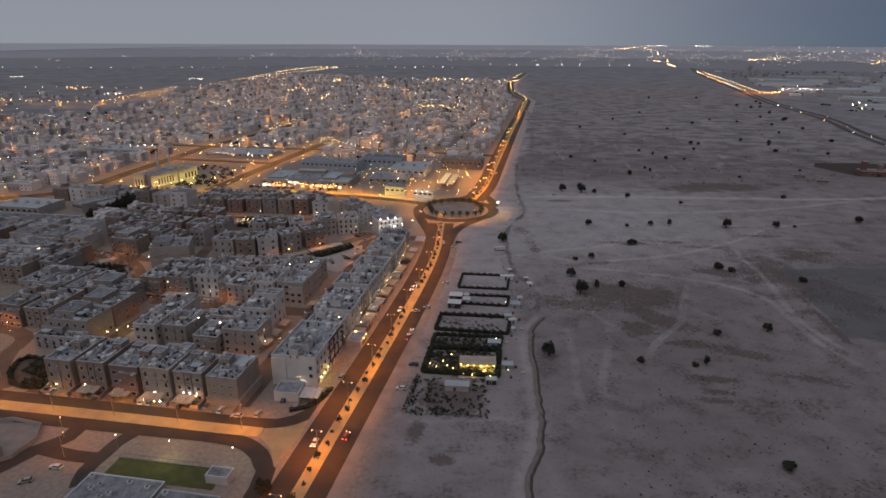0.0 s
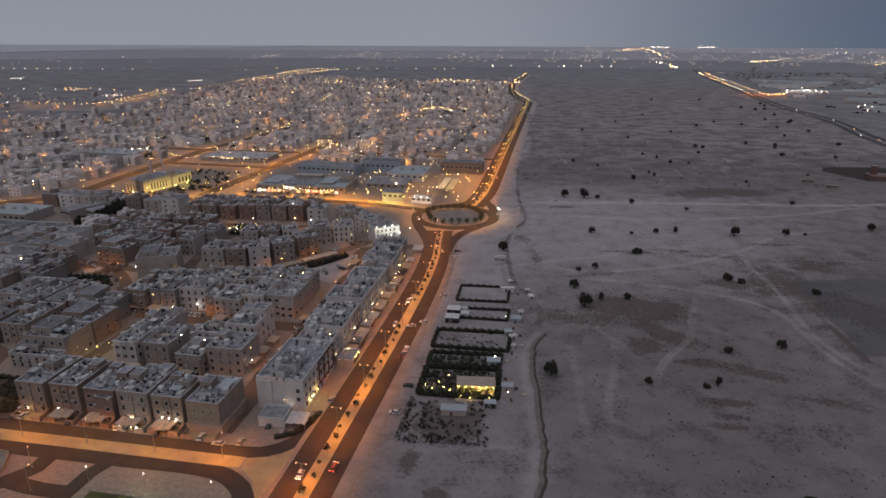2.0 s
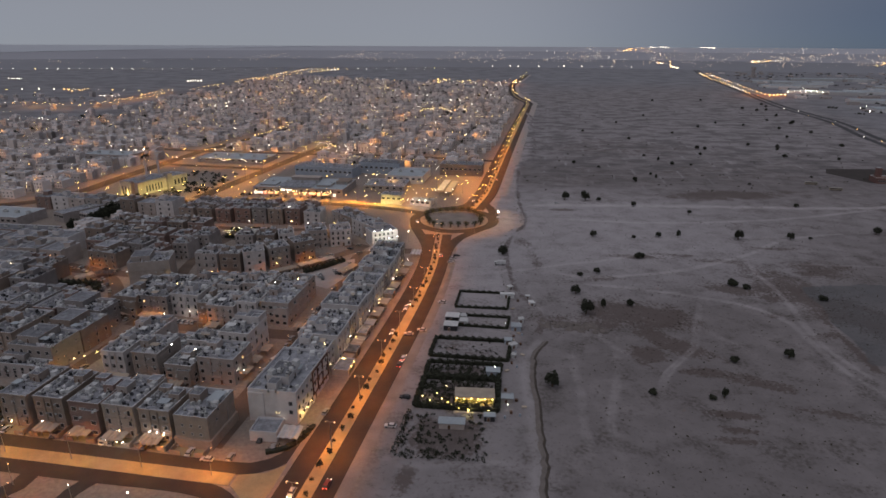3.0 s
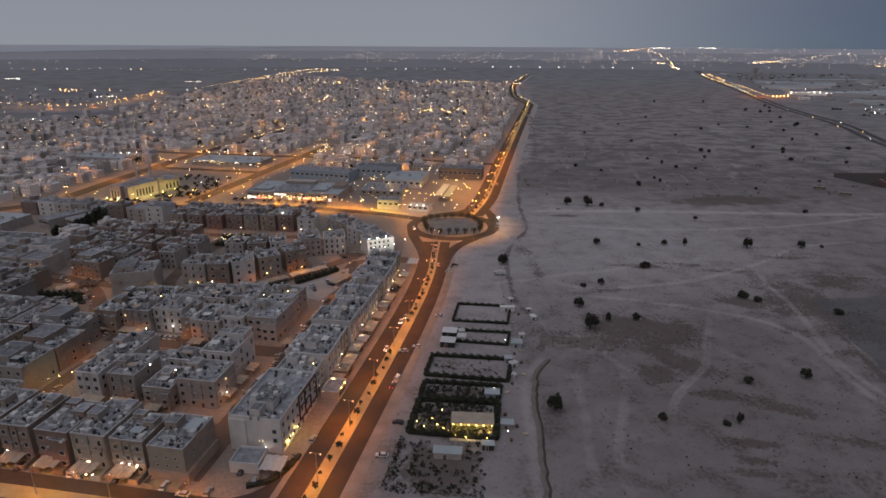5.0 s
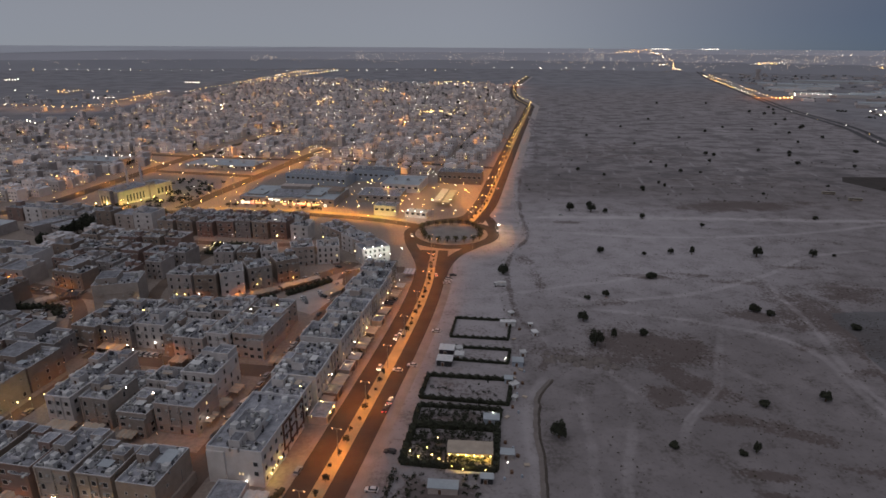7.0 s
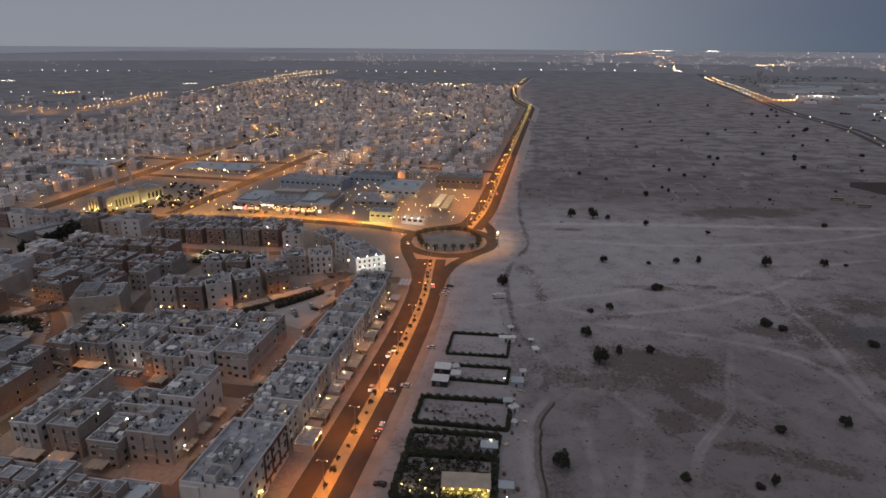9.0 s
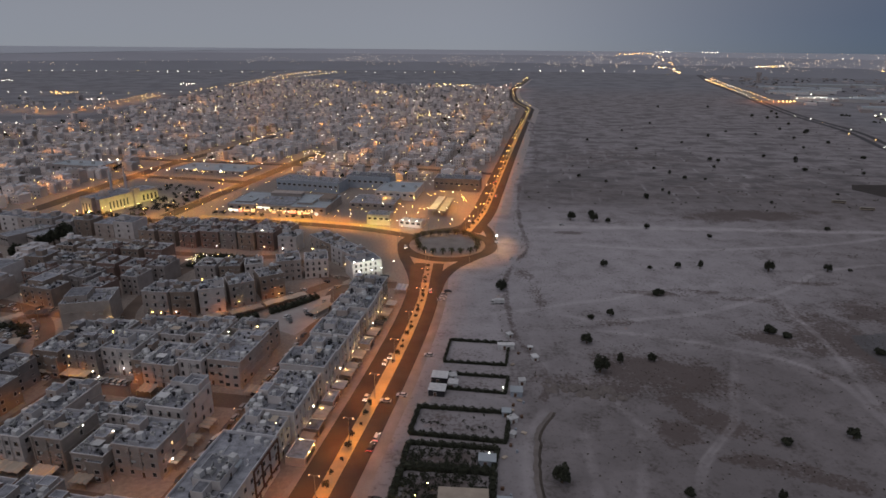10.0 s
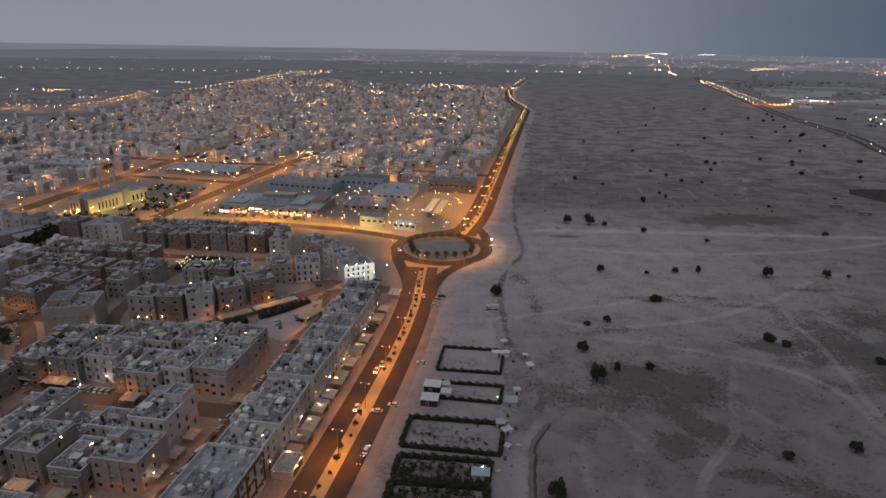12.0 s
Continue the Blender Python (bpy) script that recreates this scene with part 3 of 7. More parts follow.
def ground_material():
    m = bpy.data.materials.new("desert_ground")
    m.use_nodes = True
    n, l = m.node_tree.nodes, m.node_tree.links
    b = n["Principled BSDF"]
    b.inputs["Roughness"].default_value, b.inputs["Specular IOR Level"].default_value = 0.95, 0.1
    geo = n.new("ShaderNodeNewGeometry")

    def noise_at(scale, detail=5, stretch=(1, 1, 1)):
        mp, t = n.new("ShaderNodeMapping"), n.new("ShaderNodeTexNoise")
        mp.inputs["Scale"].default_value = stretch
        l.new(geo.outputs["Position"], mp.inputs[0])
        l.new(mp.outputs[0], t.inputs["Vector"])
        t.inputs["Scale"].default_value, t.inputs["Detail"].default_value = scale, detail
        t.inputs["Roughness"].default_value = 0.62
        return t.outputs[0]

    def remap(src, a, b_, c=0.0, d=1.0):
        r = n.new("ShaderNodeMapRange")
        for k, val in enumerate((a, b_, c, d)):
            r.inputs[k + 1].default_value = val
        l.new(src, r.inputs[0])
        return r.outputs[0]

    def math2(op, a, b_):
        k = n.new("ShaderNodeMath")
        k.operation = op
        for i, s in enumerate((a, b_)):
            if isinstance(s, (int, float)):
                k.inputs[i].default_value = s
            else:
                l.new(s, k.inputs[i])
        return k.outputs[0]

    def blend(f, a, b_):
        x = n.new("ShaderNodeMix")
        x.data_type = "RGBA"
        l.new(f, x.inputs[0])
        for i, s in ((6, a), (7, b_)):
            if isinstance(s, tuple):
                x.inputs[i].default_value = (*s, 1)
            else:
                l.new(s, x.inputs[i])
        return x.outputs[2]

    def attr(nm):
        a = n.new("ShaderNodeAttribute")
        a.attribute_name = nm
        return a.outputs["Fac"]

    wide, mid, fine, streak = noise_at(0.012, 4), noise_at(0.07, 6), noise_at(0.6, 5), noise_at(0.06, 6, (0.85, 1.0, 1))
    sand = blend(remap(mid, 0.35, 0.65), (0.258, 0.235, 0.238), (0.195, 0.177, 0.179))
    sand = blend(remap(wide, 0.4, 0.65, 0, 0.55), sand, (0.168, 0.152, 0.153))
    sand = blend(math2("MULTIPLY", attr("pale"), remap(mid, 0.3, 0.7, 0.95, 0.6)), sand, (0.422, 0.398, 0.415))
    calm = remap(attr("pale"), 0, 1, 1, 0.35)
    sand = blend(math2("MULTIPLY", calm, math2("MULTIPLY", remap(streak, 0.50, 0.62), remap(fine, 0.38, 0.58, 0.1, 0.9))), sand, (0.120, 0.106, 0.102))
    sand = blend(remap(fine, 0.56, 0.72, 0, 0.7), sand, (0.115, 0.100, 0.096))
    dark = math2("MULTIPLY", remap(math2("ADD", attr("scrub"), math2("MULTIPLY", math2("SUBTRACT", math2("ADD", fine, math2("MULTIPLY", mid, 0.8)), 0.9), 1.7)), 0.36, 0.70), 0.78)
    sand = blend(dark, sand, (0.115, 0.091, 0.084))
    sand = blend(math2("MULTIPLY", attr("track"), remap(mid, 0.3, 0.65, 0.72, 0.36)), sand, (0.566, 0.531, 0.542))
    bk, mp = n.new("ShaderNodeTexBrick"), n.new("ShaderNodeMapping")
    mp.inputs["Rotation"].default_value = (0, 0, radians(9.5))
    l.new(geo.outputs["Position"], mp.inputs[0])
    l.new(mp.outputs[0], bk.inputs["Vector"])
    for key, val in (("Scale", 1.0), ("Brick Width", 52.0), ("Row Height", 38.0), ("Mortar Size", 2.4), ("Mortar Smooth", 0.9)):
        bk.inputs[key].default_value = val
    lines = math2("MULTIPLY", math2("MULTIPLY", attr("plots"), bk.outputs["Fac"]), remap(mid, 0.42, 0.6, 0.0, 0.8))
    sand = blend(lines, sand, (0.384, 0.370, 0.384))
    sand = blend(math2("MULTIPLY", attr("plots"), math2("MULTIPLY", remap(noise_at(0.035, 6, (0.7, 1.0, 1)), 0.46, 0.60), 0.75)), sand, (0.130, 0.120, 0.123))
    sand = blend(math2("MULTIPLY", attr("lot"), remap(mid, 0.3, 0.75, 1.0, 0.6)), sand, (0.112, 0.116, 0.124))
    sand = blend(attr("built"), sand, blend(remap(fine, 0.35, 0.65), (0.30, 0.255, 0.225), (0.22, 0.187, 0.165)))
    # bluish grey of the far ground is haze painted into its colour
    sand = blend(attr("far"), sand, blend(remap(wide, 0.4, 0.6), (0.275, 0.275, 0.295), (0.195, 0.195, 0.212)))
    l.new(sand, b.inputs["Base Color"])
    bp = n.new("ShaderNodeBump")
    bp.inputs["Distance"].default_value = 0.6
    l.new(remap(attr("plots"), 0, 0.6, 0.3, 0.02), bp.inputs["Strength"])
    l.new(fine, bp.inputs["Height"])
    l.new(bp.outputs[0], b.inputs["Normal"])
    return m


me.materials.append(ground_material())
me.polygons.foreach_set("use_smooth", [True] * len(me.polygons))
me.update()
tagged(new("ground", me), "sandy desert ground with scrub patches and wheel tracks, haze in its far colour", "ground", kind="structure")

g, prof = Build(), ((-2.6, -0.35), (-1.3, 0.4), (-0.2, 0.7), (0.3, 0.5), (0.9, 0.0), (1.6, -0.35))
bank_r = random.Random(8)
BANK_H = [bank_r.uniform(0.45, 1.25) for _ in BERM]
BERM_J = [p + Vector((bank_r.uniform(-0.55, 0.55), 0)) for p in BERM]
cross = [offset(BERM_J, d) for d, z in prof]
for k in range(len(BERM) - 1):
    for i in range(len(prof) - 1):
        zz = [prof[i + j][1] * min(1, (len(BERM) - 1 - k - e) / 9) * BANK_H[k + e] * (0.85 + 0.3 * math.sin((k + e) * 1.7 + i)) for j, e in ((0, 0), (1, 0), (1, 1), (0, 1))]
        pts = [cross[i][k], cross[i + 1][k], cross[i + 1][k + 1], cross[i][k + 1]]
        # faces right of the crest take the darker slot
        g.face([(p.x, p.y, z) for p, z in zip(pts, zz)], 1 if i >= 2 else 0)
tagged(new("earth_bank", g.mesh("earth_bank", "bank", "soil")), "low earth bank with a darker right side", "bank", kind="structure")

# far land rising to the skyline in painted haze, and the sea before it
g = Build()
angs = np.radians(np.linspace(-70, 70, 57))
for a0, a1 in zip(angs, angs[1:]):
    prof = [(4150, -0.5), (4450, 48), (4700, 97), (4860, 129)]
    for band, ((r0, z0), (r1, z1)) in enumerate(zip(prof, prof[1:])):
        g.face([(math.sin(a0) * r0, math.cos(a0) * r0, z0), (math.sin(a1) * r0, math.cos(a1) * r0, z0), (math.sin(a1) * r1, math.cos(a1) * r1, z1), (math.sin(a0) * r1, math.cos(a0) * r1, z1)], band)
# sea strip laid on the rise; its paleness is painted sky sheen
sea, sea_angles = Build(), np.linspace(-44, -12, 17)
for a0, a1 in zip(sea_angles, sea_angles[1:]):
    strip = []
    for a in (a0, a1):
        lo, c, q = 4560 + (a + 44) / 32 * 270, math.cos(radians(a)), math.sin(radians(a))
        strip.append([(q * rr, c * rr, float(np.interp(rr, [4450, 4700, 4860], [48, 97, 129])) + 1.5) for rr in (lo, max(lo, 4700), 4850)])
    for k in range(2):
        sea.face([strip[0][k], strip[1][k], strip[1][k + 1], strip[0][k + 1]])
tagged(new("water", sea.mesh("water", "water")), "pale strip of sea along the skyline, sky tone in its colour", "sea", kind="structure")
tagged(new("backdrop", g.mesh("backdrop", "far_low_haze", "far_mid_haze", "far_top_haze")), "far dusky plain up to the skyline, haze in its colour", "backdrop", kind="structure")

# ---- shared pieces of the houses ----
def window_mesh(name, w, h, pane, arched=False):
    """Frame proud of the wall, pane set back in it, sill below. The wall's face is y = 0, outside is -y; origin at the sill's middle."""
    g, t = Build(), 0.14
    rings = []
    for e, y, z0, z1 in ((t, 0.05, -t, h + t), (t, -0.12, -t * 1.6, h + t), (0, -0.12, 0, h), (0, -0.02, 0, h)):
        rings.append([(-w / 2 - e, y, z0), (w / 2 + e, y, z0), (w / 2 + e, y, z1), (-w / 2 - e, y, z1)])
    if arched:
        for q in rings:
            q[2], q[3] = (q[2][0] * 0.8, q[2][1], q[2][2] + 0.2), (q[3][0] * 0.8, q[3][1], q[3][2] + 0.2)
    g.v = [p for q in rings for p in q]
    for k in range(3):
        for i in range(4):
            j = (i + 1) % 4
            g.f.append((4 * k + i, 4 * k + j, 4 * k + 4 + j, 4 * k + 4 + i))
            g.m.append(0)
    g.f.append((12, 13, 14, 15))
    g.m.append(1)
    return g.mesh(name, "frame", pane)


WIN = {k: window_mesh("window_" + k, w, h, p, a) for k, w, h, p, a in (
    ("a", 1.5, 1.7, "glass", False), ("b", 1.35, 2.0, "glass", True), ("c", 2.0, 1.6, "glass", False), ("d", 0.8, 0.9, "glass", False), ("lit", 0.75, 1.0, "lit", False), ("tall", 1.4, 3.4, "glass", False))}
DOOR = Build().box(-0.75, -0.12, 0, -0.6, 0.05, 2.4, 1).box(0.6, -0.12, 0, 0.75, 0.05, 2.4, 1).box(-0.75, -0.12, 2.4, 0.75, 0.05, 2.6, 1).box(-0.6, -0.05, 0, 0.6, 0.03, 2.4).mesh("entrance_door", "wood", "frame")
TANK = Build().prism(0, 0, 0.3, 1.7, 0.8, 0.8, 12).prism(0, 0, 1.7, 1.95, 0.8, 0.25, 12).box(-0.7, -0.7, 0, 0.7, -0.5, 0.3).box(-0.7, 0.5, 0, 0.7, 0.7, 0.3).mesh("water_tank", "tank")
CUBE_TANK = Build().box(-1.0, -1.0, 0.25, 1.0, 1.0, 2.1).box(-1.1, -1.1, 0, -0.8, 1.1, 0.25).box(0.8, -1.1, 0, 1.1, 1.1, 0.25).box(-0.3, -0.3, 2.1, 0.3, 0.3, 2.25).mesh("water_tank_square", "tank")
UNIT = Build().box(-0.8, -0.5, 0.15, 0.8, 0.5, 1.25).prism(0, 0, 1.25, 1.33, 0.42, 0.42, 10, 1).box(-0.8, -0.5, 0, -0.65, 0.5, 0.15).box(0.65, -0.5, 0, 0.8, 0.5, 0.15).mesh("ac_unit", "unit", "dark")
DUCT = Build().box(-1.8, -0.25, 0.2, 1.8, 0.25, 0.7).box(-1.8, -0.25, 0.7, -1.2, 0.25, 1.3).box(1.4, -0.4, 0, 1.8, 0.4, 0.2).mesh("roof_duct", "steel")
g = Build().prism(0, 0, 0, 1.0, 0.05, 0.05, 6, 1)
for k in range(10):
    a0, a1 = 2 * math.pi * k / 10, 2 * math.pi * (k + 1) / 10
    g.face([(0, 0.0, 1.0), (0.6 * math.cos(a0), -0.25, 1.1 + 0.6 * math.sin(a0)), (0.6 * math.cos(a1), -0.25, 1.1 + 0.6 * math.sin(a1))])
DISH = g.mesh("satellite_dish", "unit", "dark")


def shell_mesh(w, d, h, material, parapet=1.1, t=0.3, cornice=True, cap=False):
    """Outer wall with a storey band, a cornice and a parapet rim, swept round the plan; cap closes it with a flat roof."""
    prof = [(0, -0.3)]
    if cornice:
        prof += [(0, h - parapet - 0.55), (-0.1, h - parapet - 0.5), (-0.1, h - parapet - 0.3), (0, h - parapet - 0.25), (0, h - 0.45), (-0.22, h - 0.42), (-0.22, h - 0.12), (0, h - 0.1)]
    prof += [(0, h), (t, h), (t, h - parapet)]
    g = Build()
    for o, z in prof:
        g.v += [(o, o, z), (w - o, o, z), (w - o, d - o, z), (o, d - o, z)]
    for k in range(len(prof) - 1):
        for i in range(4):
            j = (i + 1) % 4
            g.f.append((4 * k + i, 4 * k + j, 4 * k + 4 + j, 4 * k + 4 + i))
            g.m.append(2 if k >= len(prof) - 3 else 0)
    if cap:
        n = 4 * len(prof) - 4
        g.f.append((n, n + 1, n + 2, n + 3))
        g.m.append(1)
    return g.mesh("wall", material, "roofing", "coping")


# darker walls westward: vignette and shadow put into the choice of colour
WALLS_WEST_DIM = ["tan", "stone", "grey", "slate", "sandstone", "tan", "stone", "pink", "grey"]
WALLS = ["white", "cream", "stone", "cream", "stone", "cream", "white", "tan", "white"]
rnd, lantern_r, relief_r, LANTERNS = random.Random(11), random.Random(29), random.Random(71), []


def villa(m, w, d, h, material, label, style=0, storeys=3, sides="SEW", clutter=9, yard=True, group="town villas", lit=0.015, r=None, name="villa", windows=True, detail=1.0, tower_at=None):
    """A flat-roofed house: local x along its front, y into its depth, front at y = 0."""
    r = r or rnd
    house = thing(name, m, label, "house", group)
    part("wall", shell_mesh(w, d, h, material, cornice=style != 3), house)
    roof = h - 1.1
    part("roof", Build().box(0.3, 0.3, roof - 0.25, w - 0.3, d - 0.3, roof).mesh("roof", "roofing"), house)
    fh = (h - 1.3) / storeys
    key = ("a", "b", "c", "a")[style]
    cols = {"S": w, "N": w, "E": d, "W": d}
    at = {"S": lambda s, z: place(s, 0, z), "N": lambda s, z: place(w - s, d, z, 180), "E": lambda s, z: place(w, s, z, 90), "W": lambda s, z: place(0, d - s, z, 270)}
    wing = style == 2 and detail >= 1 and windows
    if wing:
        part("front_wing", shell_mesh(w * 0.5, 1.7, h * 0.82, material, 0.4, 0.2, False, True), house, place(w * 0.5, -1.4))
    if windows:
        for side in sides:
            n = max(1, round(cols[side] / (4.2 if side == "S" else 5.5) * detail))
            for f in range(storeys):
                for c in range(n):
                    if side != "S" and r.random() < 0.22:
                        continue
                    s = cols[side] * (c + 0.5) / n
                    z = f * fh + (fh - 1.7) * 0.55
                    if f == 0 and side == "S" and c == (0 if wing else n // 2):
                        part("door", DOOR, house, at[side](s, 0.05))
                        continue
                    out = -1.4 if wing and side == "S" and s > w * 0.5 and z < h * 0.82 - 2.4 else 0
                    kind = "lit" if r.random() < lit else ("d" if side != "S" and r.random() < 0.4 else key)
                    part("window", WIN[kind], house, Matrix.Translation((0, out, 0)) @ at[side](s, z))
    if lantern_r.random() < 0.5:
        for k in range(lantern_r.choice((1, 1, 1, 2))):
            LANTERNS.append(m @ Vector((w * lantern_r.uniform(0.1, 0.9), -0.35 - (1.4 if wing else 0), lantern_r.uniform(2.4, 3.6))))
        if lantern_r.random() < 0.1:
            LANTERNS.append(m @ Vector((w * lantern_r.uniform(0.2, 0.8), d * lantern_r.uniform(0.1, 0.25), roof + 1.6)))
    # facade relief
    if style == 0 and detail >= 1:
        g = Build().box(w * 0.36, -0.5, fh * 0.95, w * 0.39, -0.002, h - 0.5).box(w * 0.61, -0.5, fh * 0.95, w * 0.64, -0.002, h - 0.5).box(w * 0.36, -0.5, fh * 0.95 - 0.3, w * 0.64, -0.002, fh * 0.95)
        part("bay", g.mesh("bay", material), house)
    if style == 1 and detail >= 1:
        pil = Build().box(0, -0.35, 0, 0.5, -0.002, h - 0.5).mesh("pilaster", material)
        for k in (0.02, 0.48, 0.94):
            part("pilaster", pil, house, place(w * k, 0))
    # string courses, balconies and wall coolers of the fronts
    if windows and detail >= 0.7:
        g = Build()
        for f in range(1, storeys):
            z = f * fh
            g.box(-0.06, -0.15, z - 0.14, w + 0.06, -0.003, z + 0.12)
            if "E" in sides:
                g.box(w + 0.003, 0.1, z - 0.14, w + 0.15, d, z + 0.12)
            if not wing and style != 0:
                for x in relief_r.sample((w * 0.18, w * 0.5, w * 0.82), relief_r.choice((0, 1, 1, 2))):
                    g.box(x - 1.4, -1.15, z - 0.16, x + 1.4, -0.004, z + 0.02)
                    g.box(x - 1.4, -1.15, z + 0.02, x + 1.4, -1.03, z + 0.95)
                    g.box(x - 1.4, -1.03, z + 0.02, x - 1.28, -0.004, z + 0.95)
                    g.box(x + 1.28, -1.03, z + 0.02, x + 1.4, -0.004, z + 0.95)
        for _ in range(5):
            x, z = relief_r.uniform(0.6, w - 1.6), relief_r.choice((0.62, 1.62, 2.58)) * fh
            g.box(x, -0.55 - (1.4 if wing and x > w * 0.5 - 1 and z < h * 0.8 else 0), z, x + 0.85, -0.005, z + 0.6, 1)
        part("facade_trim", g.mesh("facade_trim", material, "unit"), house)
    # roof things
    tw, td = min(w * 0.34, 4.8), min(d * 0.3, 5.4)
    tx, ty = r.choice((0.3, w - tw - 0.3, w * 0.33)), r.uniform(d * 0.3, d * 0.62)
    if tower_at:
        tx, ty, tw, td = tower_at
    tower = part("stair_tower", shell_mesh(tw, td, 3.5, material, 0.5, 0.2, False, True), house, place(tx, ty, roof - 0.02))
    if detail >= 1:
        part("tower_door", DOOR, tower, place(tw * 0.5, 0, 0.05, 0, (0.8, 1, 0.85)))
    last = None
    for k in range(clutter):
        mesh, nm = r.choice(((UNIT, "ac_unit"), (UNIT, "ac_unit"), (UNIT, "ac_unit"), (TANK, "water_tank"), (CUBE_TANK, "water_tank"), (DUCT, "roof_duct"), (DISH, "satellite_dish")))
        for _ in range(8):
            x, y = r.uniform(1.5, w - 1.5), r.uniform(1.5, d - 1.5)
            if k % 3 == 0:
                x = r.choice((1.3, w - 1.3))
            elif k % 3 == 1 and last:
                x, y = min(w - 1.4, last[0] + r.choice((-2.1, 2.1, 0))), min(d - 1.4, last[1] + r.choice((0, 1.7)))
                x, y = max(1.4, x), max(1.4, y)
            if not (tx - 1.3 < x < tx + tw + 1.3 and ty - 1.3 < y < ty + td + 1.3):
                break
        else:
            continue
        last = (x, y)
        part(nm, mesh, house, place(x, y, roof, r.choice((0, 90, 0, 12)), (1, 1, r.uniform(0.85, 1.25))))
    if clutter > 5 and r.random() < 0.8:
        part("water_tank", TANK, house, place(tx + tw * 0.3, ty + td * 0.6, roof + 2.98))
        part("satellite_dish", DISH, house, place(tx + tw * 0.75, ty + td * 0.4, roof + 2.98))
    if clutter > 5:
        g, many = Build(), clutter > 5
        for _ in range(4 if many else 2):
            x, y, s = r.uniform(1, w * 0.6), r.uniform(1, d * 0.85), r.uniform(2, w * 0.35)
            g.box(x, y, roof - 0.02, x + s, y + 0.18, roof + r.uniform(0.5, 1.5), 2)
            y2, s = r.uniform(1, d * 0.5), r.uniform(2, d * 0.35)
            g.box(x, y2, roof - 0.02, x + 0.18, y2 + s, roof + r.uniform(0.4, 1.3), 2)
        for _ in range(26 if many else 10):
            x, y, s, e = r.uniform(0.8, w - 1.8), r.uniform(0.8, d - 1.8), r.uniform(0.35, 1.5), r.uniform(0.35, 1.2)
            g.box(x, y, roof - 0.02, x + s, y + e, roof + r.uniform(0.25, 1.5), r.choice((0, 1, 1, 2)))
        for _ in range(5 if many else 2):
            x, y, s = r.uniform(1, w * 0.5), r.uniform(1, d - 1), r.uniform(2, w * 0.45)
            g.box(x, y, roof + 0.12, x + s, y + 0.14, roof + 0.26, 1)
            g.prism(x, y, roof - 0.02, roof + r.uniform(1.5, 3.5), 0.05, 0.05, 5, 1)
        tagged(part("roof_partition", g.mesh("roof_partition", "unit", "dark", "coping"), house), "low roof walls, pipes and boxes", kind="stuff")
    if clutter > 4 and r.random() < 0.45:
        low = shell_mesh(w * 0.36, d * 0.2, 2.6, material, 0.3, 0.2, False, True)
        part("roof_room", low, house, place(w - w * 0.36 - 0.5 if tx < w * 0.4 else 0.5, d * 0.76, roof - 0.02))
    if clutter > 4 and r.random() < 0.5:
        sw, sd = r.uniform(3, 4.5), r.uniform(2.4, 3.6)
        x, y = r.uniform(0.8, w - sw - 0.8), r.uniform(0.8, d * 0.28)
        g = Build().box(x, y, roof + 2.3, x + sw, y + sd, roof + 2.42)
        for a, b in ((x, y), (x + sw - 0.12, y), (x, y + sd - 0.12), (x + sw - 0.12, y + sd - 0.12)):
            g.box(a, b, roof - 0.02, a + 0.12, b + 0.12, roof + 2.3, 1)
        part("roof_shade", g.mesh("roof_shade", r.choice(("roof_tin", "canvas", "tank")), "steel"), house)
    if yard:
        for x0, y0, x1, y1 in ((0, -5.2, w * 0.3, -4.95), (w * 0.72, -5.2, w, -4.95), (0, -4.948, 0.25, -0.003), (w - 0.25, -4.948, w, -0.003)):
            part("yard_wall", Build().box(x0, y0, -0.2, x1, y1, 2.1).mesh("yard_wall", material), house)
        part("terrace", Build().box(0.25, -4.95, -0.2, w - 0.25, 0, 0.12).mesh("terrace", "paving"), house)
    return house


def carport(m, w, d, z=2.6, label="sloped canvas car shade on steel posts", material="canvas"):
    c = thing("carport", m, label, "carport", "carports")
    g, n = Build(), 3
    for k in range(n):
        x0, x1 = w * k / n, w * (k + 1) / n
        xm = (x0 + x1) / 2
        for a, b, za, zb in ((x0, xm, z, z + 0.45), (xm, x1, z + 0.45, z)):
            g.face([(a, 0, za), (b, 0, zb), (b, d, zb + 0.35), (a, d, za + 0.35)])
            g.face([(a, d, za + 0.30), (b, d, zb + 0.30), (b, 0, zb - 0.05), (a, 0, za - 0.05)])
    part("canopy", g.mesh("canopy", material), c)
    for x, y in ((0.2, 0.2), (w - 0.2, 0.2), (0.2, d - 0.2), (w - 0.2, d - 0.2)):
        part("post", POST, c, place(x, y, -0.2, 0, (1, 1, z + 0.2)))
    return c


POST = Build().prism(0, 0, 0, 1, 0.07, 0.07, 6).mesh("post", "steel")

